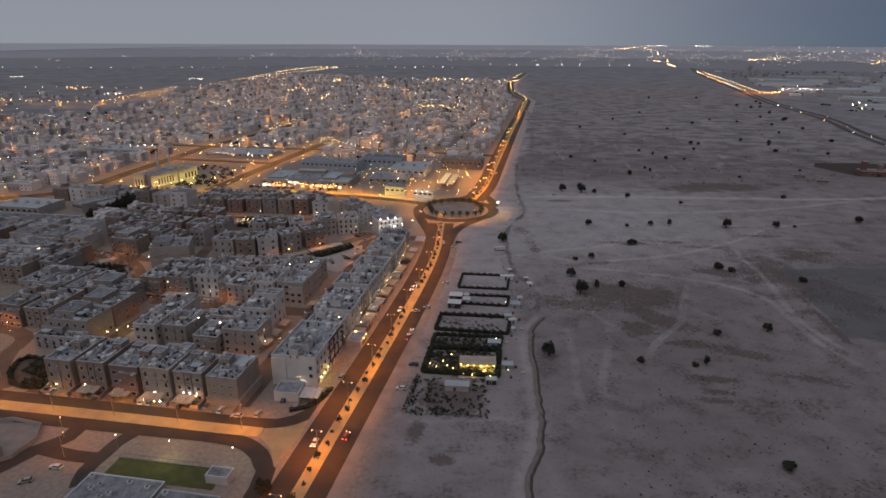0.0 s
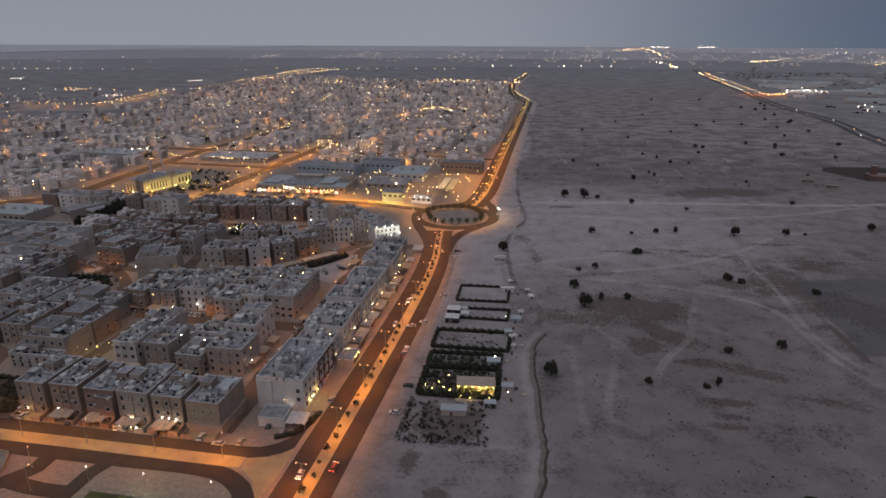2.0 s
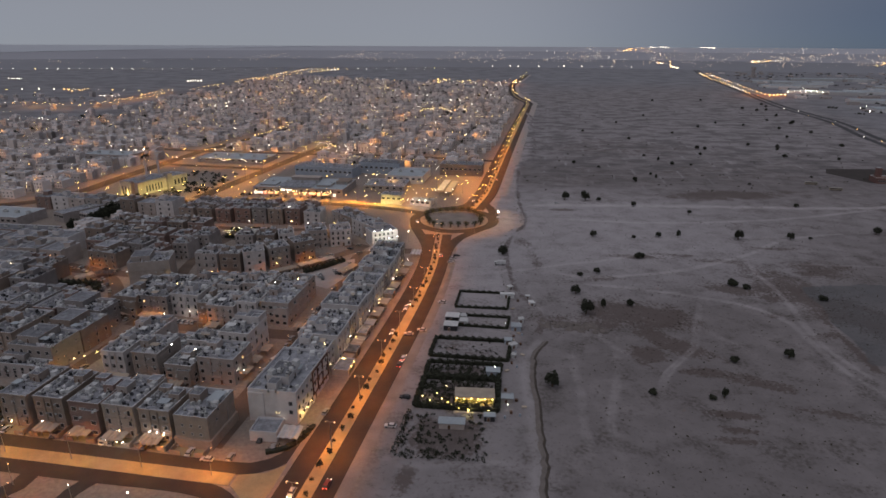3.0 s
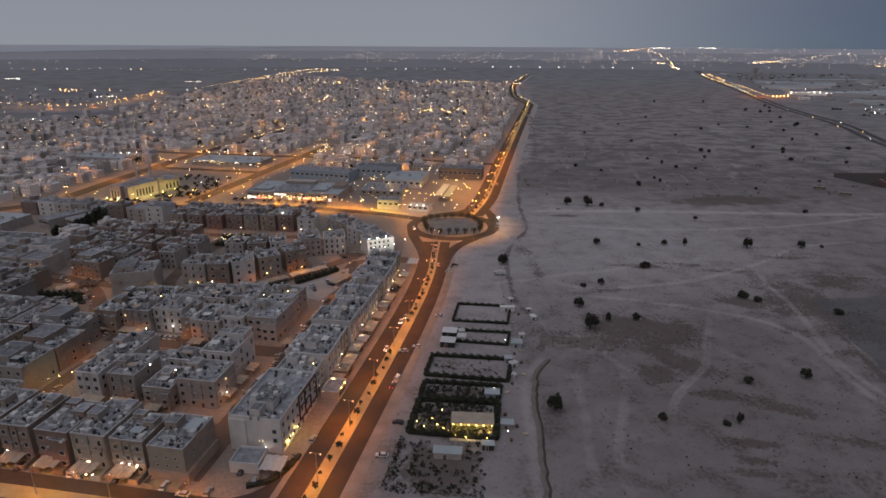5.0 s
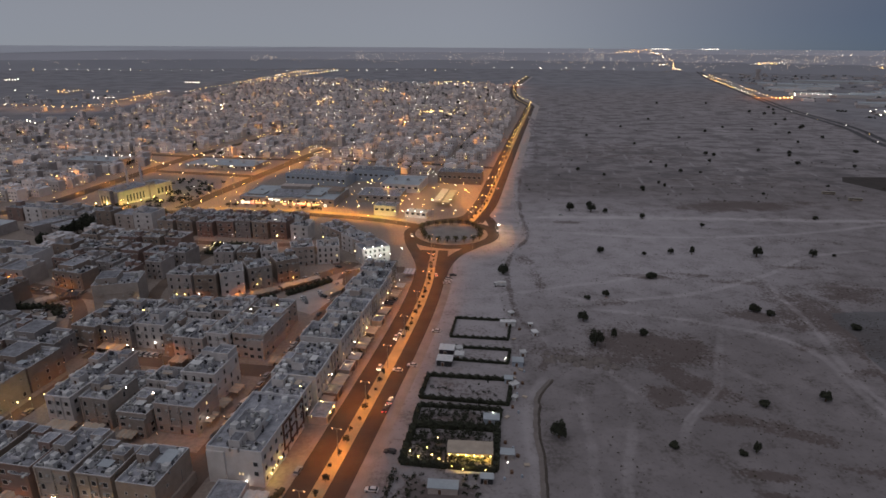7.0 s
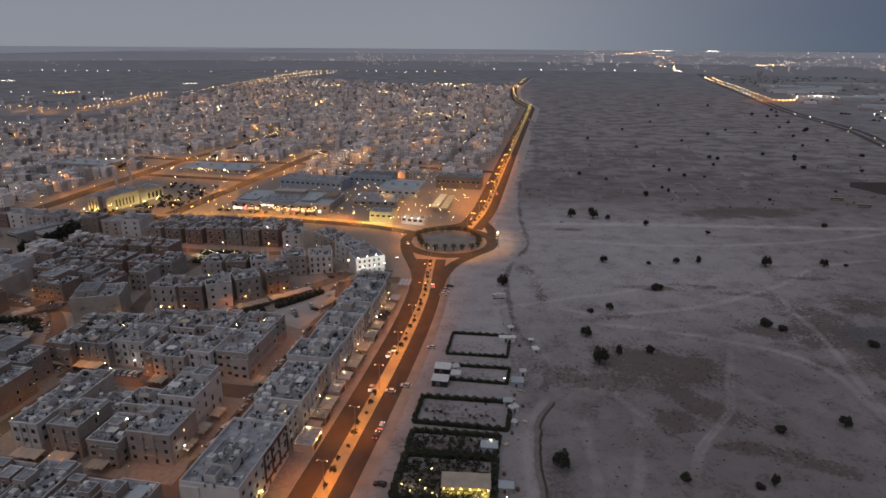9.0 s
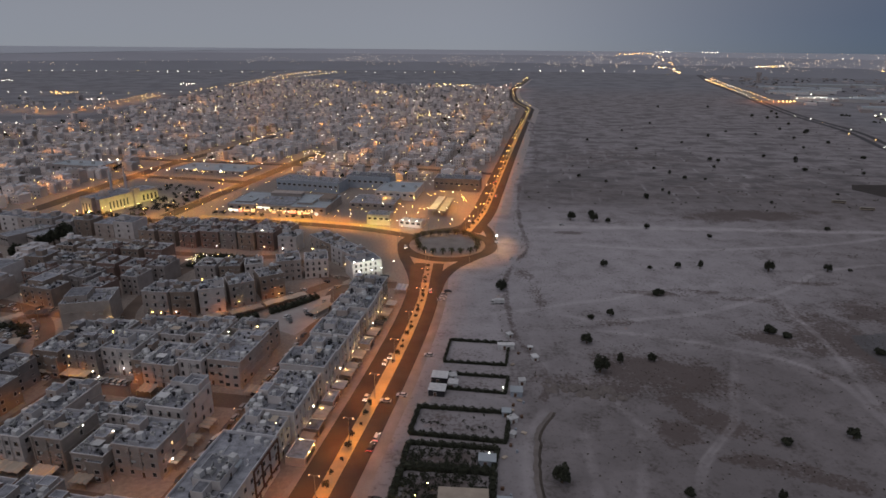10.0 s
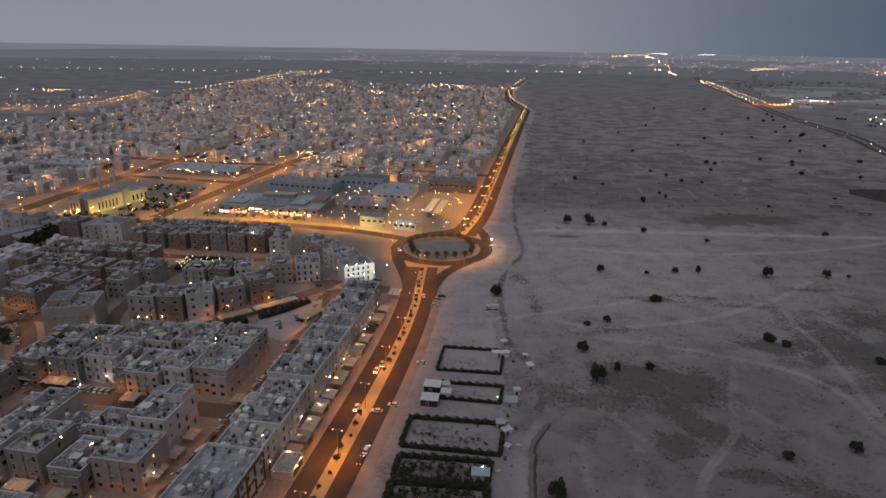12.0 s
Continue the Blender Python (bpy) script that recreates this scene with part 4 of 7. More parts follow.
# ---- the six villas on the cross road ----
# outermost western walls darker still, shadow put into their colours
WALLS_FAR_WEST_DIM = ["tan", "slate", "pink", "grey", "tan", "slate", "sandstone", "pink", "slate"]
LBL = dict(sandstone="sandstone-clad flat-roofed villa with roof clutter", slate="slate-grey rendered flat-roofed villa", white="white rendered flat-roofed villa with cluttered roof", cream="cream rendered flat-roofed villa with roof tanks", grey="grey rendered flat-roofed villa", tan="tan rendered flat-roofed apartment villa", stone="pale stone-clad flat-roofed villa", pink="rosy stone-fronted flat-roofed villa", blue="blue panelled block")
for u, v, w, d, h, mt, st, n in (
    (-203, 189, 12.5, 22, 14.3, "sandstone", 1, 3), (-188, 189.5, 12.5, 20, 14.5, "tan", 0, 3), (-173, 189.5, 13, 19, 14, "pink", 2, 3),
    (-158.5, 189.5, 13, 21, 14.5, "stone", 1, 3), (-144, 190, 12.5, 16, 13.8, "sandstone", 0, 3), (-129, 189, 13.5, 19, 13.6, "sandstone", 3, 3)):
    f = villa(town_pose(u, v), w, d, h, mt, LBL[mt] + " facing the cross road", st, n, "S", 17, windows=u != -129)
    if u == -129:
        part("plinth", Build().box(-0.45, -0.7, -0.3, w + 0.9, d - 0.01, 4.0).mesh("plinth", mt), f)
        for a in (0.24, 0.5, 0.76):
            for z in (5.6, 9.0):
                part("window", WIN["d"], f, place(w * a, 0, z))
        part("window", WIN["d"], f, place(w, d * 0.3, 8.8, 90))
        part("roof_canopy", Build().box(8, 9, h + 1.0, 12.6, 16, h + 1.15).box(8, 9, h - 1.1, 8.2, 9.2, h + 1).box(12.4, 9, h - 1.1, 12.6, 9.2, h + 1).mesh("roof_canopy", "roof_tin"), f)
    else:
        for z in (4.35, 8.7):
            part("string_course", Build().box(-0.12, -0.22, z, w + 0.12, -0.004, z + 0.28).mesh("string_course", mt), f)
        part("window", WIN["d"], f, place(w, d * 0.35, 9.2, 90))
        part("side_yard_wall", Build().box(w + 0.3, -5.2, -0.2, w + 0.5, d, 2.4).mesh("side_yard_wall", mt), f)
    if u > -200 and u < -130:
        carport(town_pose(u + 1, 184.6), 8.5, 5.5)
for k in range(4):
    carport(town_pose(-186 + k * 15.2, 183.9), 4.5, 4)

# ---- blocks behind ----
BLOCK = [  # u, v, w, d, h, turn, storeys
    (-189, 227, 11, 16, 13.6, 0), (-175, 228.5, 12.5, 17, 13.4, 0), (-158.5, 227, 12.5, 17, 10, 0), (-145, 230.5, 17, 16.5, 13, 0),
    (-191, 244, 13.8, 21.5, 12.5, 0), (-176, 247.5, 12, 14, 6, 0), (-163, 251, 15, 11.5, 9, 0), (-146.5, 251.5, 15, 19.5, 14.5, 0),
    (-225.5, 283, 13, 17, 13, 0), (-212, 286, 15.5, 15, 13, 0), (-197, 290, 16.5, 18, 13.5, 0), (-178.5, 285.5, 5.5, 18, 11.5, 0), (-172.5, 284, 15.5, 20, 11.5, 0), (-156.5, 287, 11, 24, 13.5, 0), (-144.7, 290, 15.7, 28.7, 13, 0),
    (-228, 304, 14, 14, 11, 0), (-212, 304, 13, 16, 12, 0), (-196, 311, 14, 16, 12, 0), (-180, 309, 13, 17, 12.5, 0), (-165, 310, 15, 18, 14, 0), (-149.5, 319.5, 19, 12.5, 13, 0),
    (-248, 324, 24, 19, 15, 23),
    # west of the side street
    (-238, 219.4, 25, 6.5, 7, 0), (-236, 226.5, 22, 17.5, 12.5, 0), (-235.5, 245, 21.5, 18.5, 12, 0), (-246, 266, 26, 13, 12, 0),
    (-276, 237, 15, 27, 12.5, 0), (-259.5, 237.5, 14, 26, 11.5, 0), (-275, 267, 14, 26, 12, 0), (-259.5, 265.5, 12.5, 26, 11.5, 0), (-292, 268, 15, 25, 12, 0),
    (-305, 297, 15, 18, 12, 0), (-322, 286, 15, 22, 12.5, 0), (-338, 287, 14, 20, 12, 0), (-330, 312, 14, 18, 12, 0), (-312, 318, 14, 16, 11.5, 0), (-347, 313, 13, 18, 11, 0), (-334, 332, 15, 10, 9, 0),
    # crescent
    (-262, 356, 13, 14, 12, -4), (-250, 373, 11, 14, 12, 0), (-217, 347, 14.5, 15, 15.5, 4), (-201.5, 349.5, 12.5, 15, 15, 14), (-188.5, 355.5, 13.5, 15, 15, 30), (-176, 366.5, 14, 15, 14.5, 40), (-164.5, 381, 14, 15, 14.5, 41), (-167.5, 410, 15, 15, 13.5, 27), (-152.5, 418, 15, 15, 13, 22),
    (-262, 388, 13, 15, 12, 0), (-247, 392, 13, 16, 12, 0), (-216, 396, 13, 15, 12.5, 8), (-201, 399, 12.5, 15, 12, 14), (-187, 405, 11, 13, 12, 25), (-280, 367, 13, 15, 12, -6), (-297, 350, 22, 13, 11, -5), (-299, 370, 14, 15, 11.5, -4), (-313, 368, 13, 15, 12, 0), (-280, 390, 13, 15, 12, 0), (-297, 391, 13, 15, 12, 0), (-314, 392, 13, 15, 11, 0),
    # row behind the crescent
    (-252, 462, 14, 15, 13, 0), (-237, 463, 12.5, 15, 14, 0), (-223, 463, 12.5, 15, 13.5, 0), (-209, 465, 13, 15, 14, 0), (-192, 464, 14, 14, 12.5, 0), (-268, 460, 13, 15, 12, 0), (-284, 459, 13, 15, 12, 0), (-300, 458, 13, 15, 12, 0),
    (-252, 482, 14, 14, 12, 0), (-237, 483, 12.5, 14, 12, 0), (-221, 484, 13, 14, 12, 0), (-205, 486, 14, 14, 12, 0), (-268, 480, 13, 15, 12, 0), (-284, 480, 13, 15, 12, 0), (-300, 478, 13, 15, 12, 0),
    (-268, 420, 13, 15, 12, 0), (-284, 418, 13, 15, 12, 0), (-300, 416, 13, 15, 12, 0), (-316, 416, 13, 15, 11, 0), (-332, 416, 13, 15, 12, 0),
    # row towards the roundabout
    (-170, 470, 14, 14, 13, -38), (-158.5, 460.5, 14, 14, 13, -38), (-147, 451.5, 14, 14, 12.5, -38), (-135.5, 442.5, 14, 14, 12, -38),
]
for k, (u, v, w, d, h, turn) in enumerate(BLOCK):
    mt = "cream" if (u, v) in ((-144.7, 290), (-172.5, 284), (-145, 230.5)) else "white" if (u, v) in ((-197, 290), (-146.5, 251.5), (-156.5, 287)) else ("tan" if (u, v) in ((-225.5, 283),) else ("stone" if (u, v) == (-248, 324) else (WALLS if u > -205 else WALLS_WEST_DIM if u > -240 else WALLS_FAR_WEST_DIM)[(k * 5 + int(u) * 3) % len(WALLS)]))
    near = v < 330 and u > -280
    style = 1 if (u, v) == (-197, 290) else (3 if w > 20 else (k * 7) % 3)
    villa(town_pose(u, v, 0, turn), w, d, h, mt, LBL[mt], style, 3, "" if w > 23 and turn else "SE" if near else "S", 15 if near else 6, yard=not near and False, detail=1.0 if near or 360 < v < 425 else 0.75, lit=0.02, tower_at=(1.5, 4, 11, 13) if w > 20 else None)

rear = thing("rear_block", town_pose(-139, 263), "taller white rear block of the villa", "house", "town villas")
part("wall", shell_mesh(7.3, 7.8, 17.6, "white", 1.0, 0.3, True, True), rear)
part("window", WIN["a"], rear, place(7.3, 4, 11, 90))
part("window", WIN["a"], rear, place(7.3, 4, 6, 90))

# ---- the street row beside the main road: fronts to the road ----
v = 209.0
ROW = [(34, 14.5, "white", -90), (14, 12.2, "white", -92), (16, 14.4, "white", -90), (15, 12.6, "cream", -91.5), (16, 15.4, "white", -90), (15, 13, "white", -91), (17, 14.5, "white", -90), (15, 11.8, "cream", -91.5), (16, 14, "white", -90), (15, 13.5, "white", -91), (15, 13.5, "stone", -92)]
for k, (length, h, mt, front) in enumerate(ROW):
    c = villa(town_pose(front, v, 0, 90), length, (20, 17, 19.5, 18, 20, 17.5, 19, 18, 20, 18, 19)[k], h, mt, LBL[mt] + " in the street row", 0 if k else 3, 3, "S", 16 if k == 0 else 20, yard=False, lit=0.03, group="street row", tower_at=(6.5, 5.5, 12, 9.5) if k == 0 else None)
    if k == 0:
        for a, b, mesh, nm in ((7.6, 6.6, UNIT, "ac_unit"), (9.6, 6.9, UNIT, "ac_unit"), (11.6, 6.5, TANK, "water_tank"), (13.9, 7.2, UNIT, "ac_unit"), (16.9, 6.7, CUBE_TANK, "water_tank"), (8.3, 9.6, DISH, "satellite_dish"), (10.6, 10.2, UNIT, "ac_unit"), (15.8, 10.4, UNIT, "ac_unit"), (17.2, 13.2, DISH, "satellite_dish"), (8, 13.2, CUBE_TANK, "water_tank")):
            part(nm, mesh, c, place(a, b, h - 1.1 + 2.98, a * 31 % 40 - 20, (1.1, 1.2, 1.1)))
        part("roof_duct", DUCT, c, place(13, 12, h - 1.1 + 2.98, 20))
        part("lift_room", shell_mesh(5, 4, 3.2, mt, 0.4, 0.2, False, True), c, place(1.6, 8.5, h - 1.12))
        for s in (7.5, 8.7):
            part("window", WIN["lit"], c, place(0, s, 4.2, 270, (0.35, 1, 0.8)))
        for s, z in ((2.5, 8.4), (2.5, 4.6)):
            part("window", WIN["a"], c, place(0, s, z, 270))
        part("back_pier", Build().box(-0.5, 13.5, -0.3, -0.004, 20, h - 1.6).mesh("back_pier", mt), c)
    v += length + 0.15
# red-brown frame on the corner house's front
g = Build()
for a, b, z0, z1 in ((16, 16.6, 3.5, 13.2), (21.5, 22.1, 3.5, 13.2), (27, 27.6, 3.5, 13.2), (33.2, 33.8, 3.5, 13.2), (16, 33.8, 13.2, 13.8), (16, 33.8, 3.0, 3.5), (16, 33.8, 8.2, 8.6)):
    g.box(a, -0.5, z0, b, -0.01, z1)
thing("facade_frame", town_pose(-90, 209, 0, 90), "red-brown cladding frame on the corner house front", "cladding", me=g.mesh("facade_frame", "brown"))

STREET_SHRUBS = []
# ---- shop canopies and yards between row and road ----
for k, (v0, length, depth, mt) in enumerate(((246, 11, 7.5, "cream"), (263, 7, 6, "tan"), (282, 9, 5, "stone"), (333, 8, 5.5, "grey"))):
    b = thing("forecourt_annex", town_pose(-89.4, v0), "low flat annex before the street row", "annex", "forecourts")
    part("wall", shell_mesh(depth, length, 3.6, mt, 0.5, 0.2, False, True), b)
    part("shutter", Build().box(depth, 1.5, 0.1, depth + 0.06, length - 1.5, 2.6).mesh("shutter", "dark"), b)
for v0, length, mt in ((258, 4, "canvas"), (271, 9, "canvas"), (293, 7, "roof_tin"), (304, 12, "canvas"), (320, 8, "canvas"), (344, 9, "canvas"), (356, 7, "dark"), (368, 10, "canvas"), (382, 7, "roof_tin")):
    carport(town_pose(-83.6, v0, 0, 90), length, 5.4, 2.8, "low shade roof before the street row", mt)
for v0 in (268.5, 291, 302, 317.5, 341.5, 366):
    sh = thing("street_shrub", town_pose(-85.5, v0, 0.2), "dark clipped street shrub before the row", "shrub", "street shrubs")
    STREET_SHRUBS.append(sh)
# kiosk on the corner
k = thing("corner_kiosk", town_pose(-104, 196.5, 0, 4), "low white corner building with open yard", "kiosk")
part("wall", shell_mesh(10.5, 9, 4.4, "white", 0.8, 0.25, False), k)
part("roof", Build().box(0.25, 0.25, 3.3, 10.25, 8.75, 3.6).mesh("roof", "roofing"), k)
carport(town_pose(-93, 196, 0, 4), 8, 7.5, 3.0, "pale canvas shade beside the kiosk", "tank")

# ---- street lamps ----
POLE = Build().prism(0, 0, 0, 10.5, 0.13, 0.07, 8).prism(0, 0, 0, 0.6, 0.22, 0.22, 8).mesh("pole", "steel")
ARM = Build().turned(pose(0, 0, 10.4, 0, -8, 0), 0, -0.05, 0, 1.2, 0.05, 0.1).box(0.9, -0.16, 10.58, 1.45, 0.16, 10.74).mesh("arm", "steel")


def bulb(name, material, r=0.24):
    return Build().blob(1.55, 0, 10.5, r, 0, 0.8).mesh(name, material)


BULBS = dict(far=bulb("bulb_far", "f_yellow", 0.42), sodium=bulb("bulb_sodium", "g_sodium"), warm=bulb("bulb_warm", "g_warm"), white=bulb("bulb_white", "g_white"))


def street_lamp(x, y, turn, arms=2, z=0.2, tone="sodium", height=1.0, light=0.0, colour=SODIUM, label="tall steel street lamp with lit heads"):
    s = thing("street_lamp", pose(x, y, z, 0, 0, turn) @ Matrix.Diagonal((height, height, height, 1)), label, "street lamp", "street lamps")
    part("pole", POLE, s)
    for k in range(arms):
        a = part("arm", ARM, s, pose(0, 0, 0, 0, 0, 180 * k))
        part("bulb", BULBS[tone], a)
    if light:
        c = Matrix.Rotation(radians(turn), 3, "Z") @ Vector((1.4 if arms == 1 else 0.6, 0, 0)) * height
        street_light((x + c.x, y + c.y, z + 10.1 * height), light * arms, colour)
    return s


def along(line, start, gap):
    """Places and headings every gap metres along a line."""
    d, out = start, []
    for p, q in zip(line, line[1:]):
        s = (q - p).length
        while d <= s:
            w = (q - p).normalized()
            out.append((p + w * d, math.degrees(math.atan2(w.y, w.x))))
            d += gap
        d -= s
    return out


for p, a in along(MAIN, 9, 32):
    if p.y < 470:
        street_lamp(p.x, p.y, a + 90, 2, height=1.12, light=8800)
for p, a in along(NORTH, 12, 42):
    near = p.y < 900
    if p.y < 1560:
        street_lamp(p.x, p.y, a + 90, 2, light=14000 if near else 9000 if p.y < 1500 and int(p.y) % 3 == 0 else 0, tone="far")
for u in (-216, -189, -162, -134.5, -108):
    p = town(u, 176.3 + (u + 110) * 0.02)
    street_lamp(p.x, p.y, 80.5, 1, height=0.95, light=10500)
for nm, line, w in STREETS:
    if nm in ("street_behind_row", "street_villas", "street_court", "street_crescent", "street_orange", "street_north", "street_mosque", "street_side", "street_curved", "street_garden", "road_tail_west", "road_tail_link"):
        for p, a in along(line, 12, 30):
            street_lamp(p.x + w * 0.2 * math.sin(radians(a)), p.y - w * 0.2 * math.cos(radians(a)), a + 90, 1, z=0, height=0.9, light=6000 if "mosque" in nm else 5000 if "orange" in nm else 4400 if nm == "street_behind_row" else 2600 if "tail" in nm or nm in ("street_side", "street_curved", "street_garden") else 3200)
for line, gap, w in ((BLVD_A, 40, 13000), (BLVD_B, 40, 13000), (BLVD_C, 45, 12000), (BLVD_D, 34, 11000), (WEST, 36, 15000)):
    for p, a in along(line, 10, gap):
        street_lamp(p.x, p.y, a + 90, 2, z=0, light=w, tone="far", colour=AMBER)

for k in range(8):
    a = 0.4 + k * math.pi / 4
    street_lamp(HUB.x + 40 * math.cos(a), HUB.y + 40 * math.sin(a), math.degrees(a) + 180, 1, z=0, light=11000, colour=AMBER)
for u, v in ((-250, 546), (-225, 548), (-200, 549), (-175, 550), (-130, 565), (-118, 575), (-80, 600), (-80, 625), (-110, 620), (-125, 610), (-155, 615), (-70, 655), (-90, 668), (-112, 660), (-60, 585), (-300, 548), (-320, 590), (-300, 600), (-170, 720), (-140, 728), (-100, 735), (-75, 742), (-335, 640), (-330, 700), (-310, 740), (-280, 735), (-240, 730)):
    p = town(u, v)
    street_lamp(p.x, p.y, u * 3, 1, z=0, height=0.9, light=17000, tone="far", colour=AMBER)
# ---- vehicles ----
def car_proto(paint, x0, lights=False, tall=1.0):
    c = thing("car", pose(0, 0, 0), "", "car", "cars")
    body = Build()
    L, Wd = 2.35, 0.92
    prof = [(-L, 0.35), (-L, 0.85), (-L + 0.15, 0.98), (1.1, 1.0), (L - 0.1, 0.82), (L, 0.6), (L, 0.35)]
    for (xa, za), (xb, zb) in zip(prof, prof[1:] + prof[:1]):
        body.face([(xa, -Wd, za), (xa, Wd, za), (xb, Wd, zb), (xb, -Wd, zb)])
    body.face([(x, -Wd, z) for x, z in prof][::-1])
    body.face([(x, Wd, z) for x, z in prof])
    body.box(-1.55, -0.70, 1.44 * tall, 0.35, 0.70, 1.52 * tall)
    part("body", body.mesh("body", paint), c)
    cab = Build()
    lo, hi = [(-2.1, -0.86), (1.05, -0.86), (1.05, 0.86), (-2.1, 0.86)], [(-1.6, -0.70), (0.4, -0.70), (0.4, 0.70), (-1.6, 0.70)]
    for k in range(4):
        j = (k + 1) % 4
        cab.face([(*lo[k], 0.98), (*lo[j], 0.98), (*hi[j], 1.45 * tall), (*hi[k], 1.45 * tall)])
    part("glasshouse", cab.mesh("glasshouse", "glass"), c)
    for x in (-1.45, 1.4):
        for y in (-0.85, 0.85):
            part("wheel", WHEEL, c, pose(x, y, 0.34, 90, 0, 0))
    for y in (-0.65, 0.65):
        part("headlight", HEADLIGHT if lights else HEADLIGHT_OFF, c, pose(L, y, 0.68))
        if lights:
            part("tail_light", TAILLIGHT, c, pose(-L, y, 0.75))
    c.location = (x0, -900, 0)
    return c


WHEEL = Build().prism(0, 0, -0.12, 0.12, 0.34, 0.34, 12).mesh("wheel", "tyre")
HEADLIGHT = Build().box(-0.02, -0.2, -0.12, 0.05, 0.2, 0.12).mesh("headlight", "head")
HEADLIGHT_OFF = Build().box(-0.02, -0.2, -0.1, 0.02, 0.2, 0.1).mesh("headlight_off", "glass")
TAILLIGHT = Build().box(-0.04, -0.18, -0.1, 0.02, 0.18, 0.1).mesh("tail_light", "tail")
CARS = {}
PARKED = [  # paint, x, y, heading
    ("white", 108, 566, 5),
    ("white", -18, 220, 175), ("dark", -13.5, 240, 170), ("white", -15.5, 298, 172), ("white", -9, 302.5, 172), ("white", 1.5, 338, 172), ("white", 8, 409, 10), ("silver", 8.5, 413, 12), ("dark", 11, 418, 8), ("white", 7, 405, 6),
    ("silver", -45, 229, 78), ("white", -53.5, 236, 165), ("white", -82, 199.5, 172), ("silver", -60, 206, 100), ("dark", -66, 211, 80), ("white", -135, 169, 172), ("sand", -141, 162, 200),
    ("silver", -90, 208, 81), ("white", -96, 209, 81), ("dark", -104, 211, 81),
]
for u, v, n in ((-121, 232, 4), (-121.5, 300, 5), (-121, 256, 3)):
    for k in range(n):
        q = town(u, v + k * 6.2)
        PARKED.append((("white", "dark", "silver")[(k + n) % 3], q.x, q.y, 80))
for k in range(7):
    q = town(-198 + k * 2.9, 283.4)
    PARKED.append(("white" if k % 3 else "silver", q.x, q.y, 82))
for k in range(6):
    q = town(-234 + k * 3.1, 281)
    PARKED.append(("white" if k % 2 else "sand", q.x, q.y, 84))
for k in range(9):
    q = town((-203, -199.4, -191, -178, -157, -153.4, -140, -122, -106)[k], 185.8)
    PARKED.append((("dark", "white", "silver")[k % 3], q.x, q.y, 84))
for k in range(8):
    q = town(-85.2, 250 + k * 17)
    PARKED.append((("dark", "silver", "white")[k % 3], q.x, q.y, 80))
for line, start, gap, side, head in ((STREETS[0][1], 20, 11, -4.2, 0), (STREETS[6][1], 30, 9, -3.6, 90), (STREETS[5][1], 20, 12, 3.4, 0), (STREETS[3][1], 6, 14, 3.0, 0)):
    for k, (p, a) in enumerate(along(offset(line, side), start, gap)):
        if k % 4 != 1:
            PARKED.append((("white", "silver", "dark", "sand", "white")[k % 5], p.x, p.y, a + head))
for k in range(9):
    q = town(-147 + 2.3 * k, 352 + 3.2 * k - (k % 3) * 6)
    PARKED.append((("white", "silver", "dark")[k % 3], q.x, q.y, 20 + 17 * k))
for k in range(11):
    q = town(-186 + 5.1 * k, 215.6 + 0.5 * math.sin(k * 2.3))
    PARKED.append((("dark", "white", "silver", "dark", "sand")[k % 5], q.x, q.y, (80, -8, 84)[k % 3]))
for k in range(8):
    q = town(-203 + 2.8 * k, 270 + 0.6 * math.sin(k))
    PARKED.append((("white", "dark", "silver", "white")[k % 4], q.x, q.y, 82))
DRIVING = [("white", -47.5, 183, -98), ("red", -36.5, 187, 80), ("dark", -18, 267, 81), ("white", -16.5, 273, 81), ("white", -24, 300, -99), ("white", -19, 330, -99), ("silver", -17, 336, -99), ("white", 0, 418, 96), ("white", 60, 668, 79), ("silver", 30, 575, -101), ("white", -21, 503, -75), ("silver", 64, 735, 80), ("white", 54, 720, -100)]
TURNS = dict(white="white saloon car", silver="silver saloon car", dark="black saloon car", red="red saloon car", sand="sand-coloured car")
for lights, rows in ((False, PARKED), (True, DRIVING)):
    for paint, x, y, turn in rows:
        key = (paint, lights)
        m = pose(x, y, 0.06, 0, 0, turn)
        if key not in CARS:
            CARS[key] = car_proto("car_" + paint, 0, lights)
            CARS[key].matrix_basis = m
            made = CARS[key]
        else:
            made = copy_thing(CARS[key], m)
        tagged(made, TURNS[paint] + (" driving with its lights on" if lights else " parked on the sand or kerb"))


def truck(m, label):
    t = thing("truck", m, label, "truck", "trucks")
    part("cargo_box", Build().box(-3.6, -1.2, 1.0, 2.0, 1.2, 3.3).mesh("cargo_box", "tank"), t)
    part("cab", Build().box(2.1, -1.15, 0.6, 3.9, 1.15, 2.6).box(2.6, -1.17, 1.6, 3.95, 1.17, 2.3, 1).mesh("cab", "car_white", "glass"), t)
    part("chassis", Build().box(-3.6, -0.5, 0.6, 3.4, 0.5, 0.95).mesh("chassis", "dark"), t)
    for x in (-2.6, -1.6, 2.9):
        for y in (-1.0, 1.0):
            part("wheel", WHEEL, t, pose(x, y, 0.5, 90) @ Matrix.Diagonal((1.45, 1.45, 1.6, 1)))
    return t


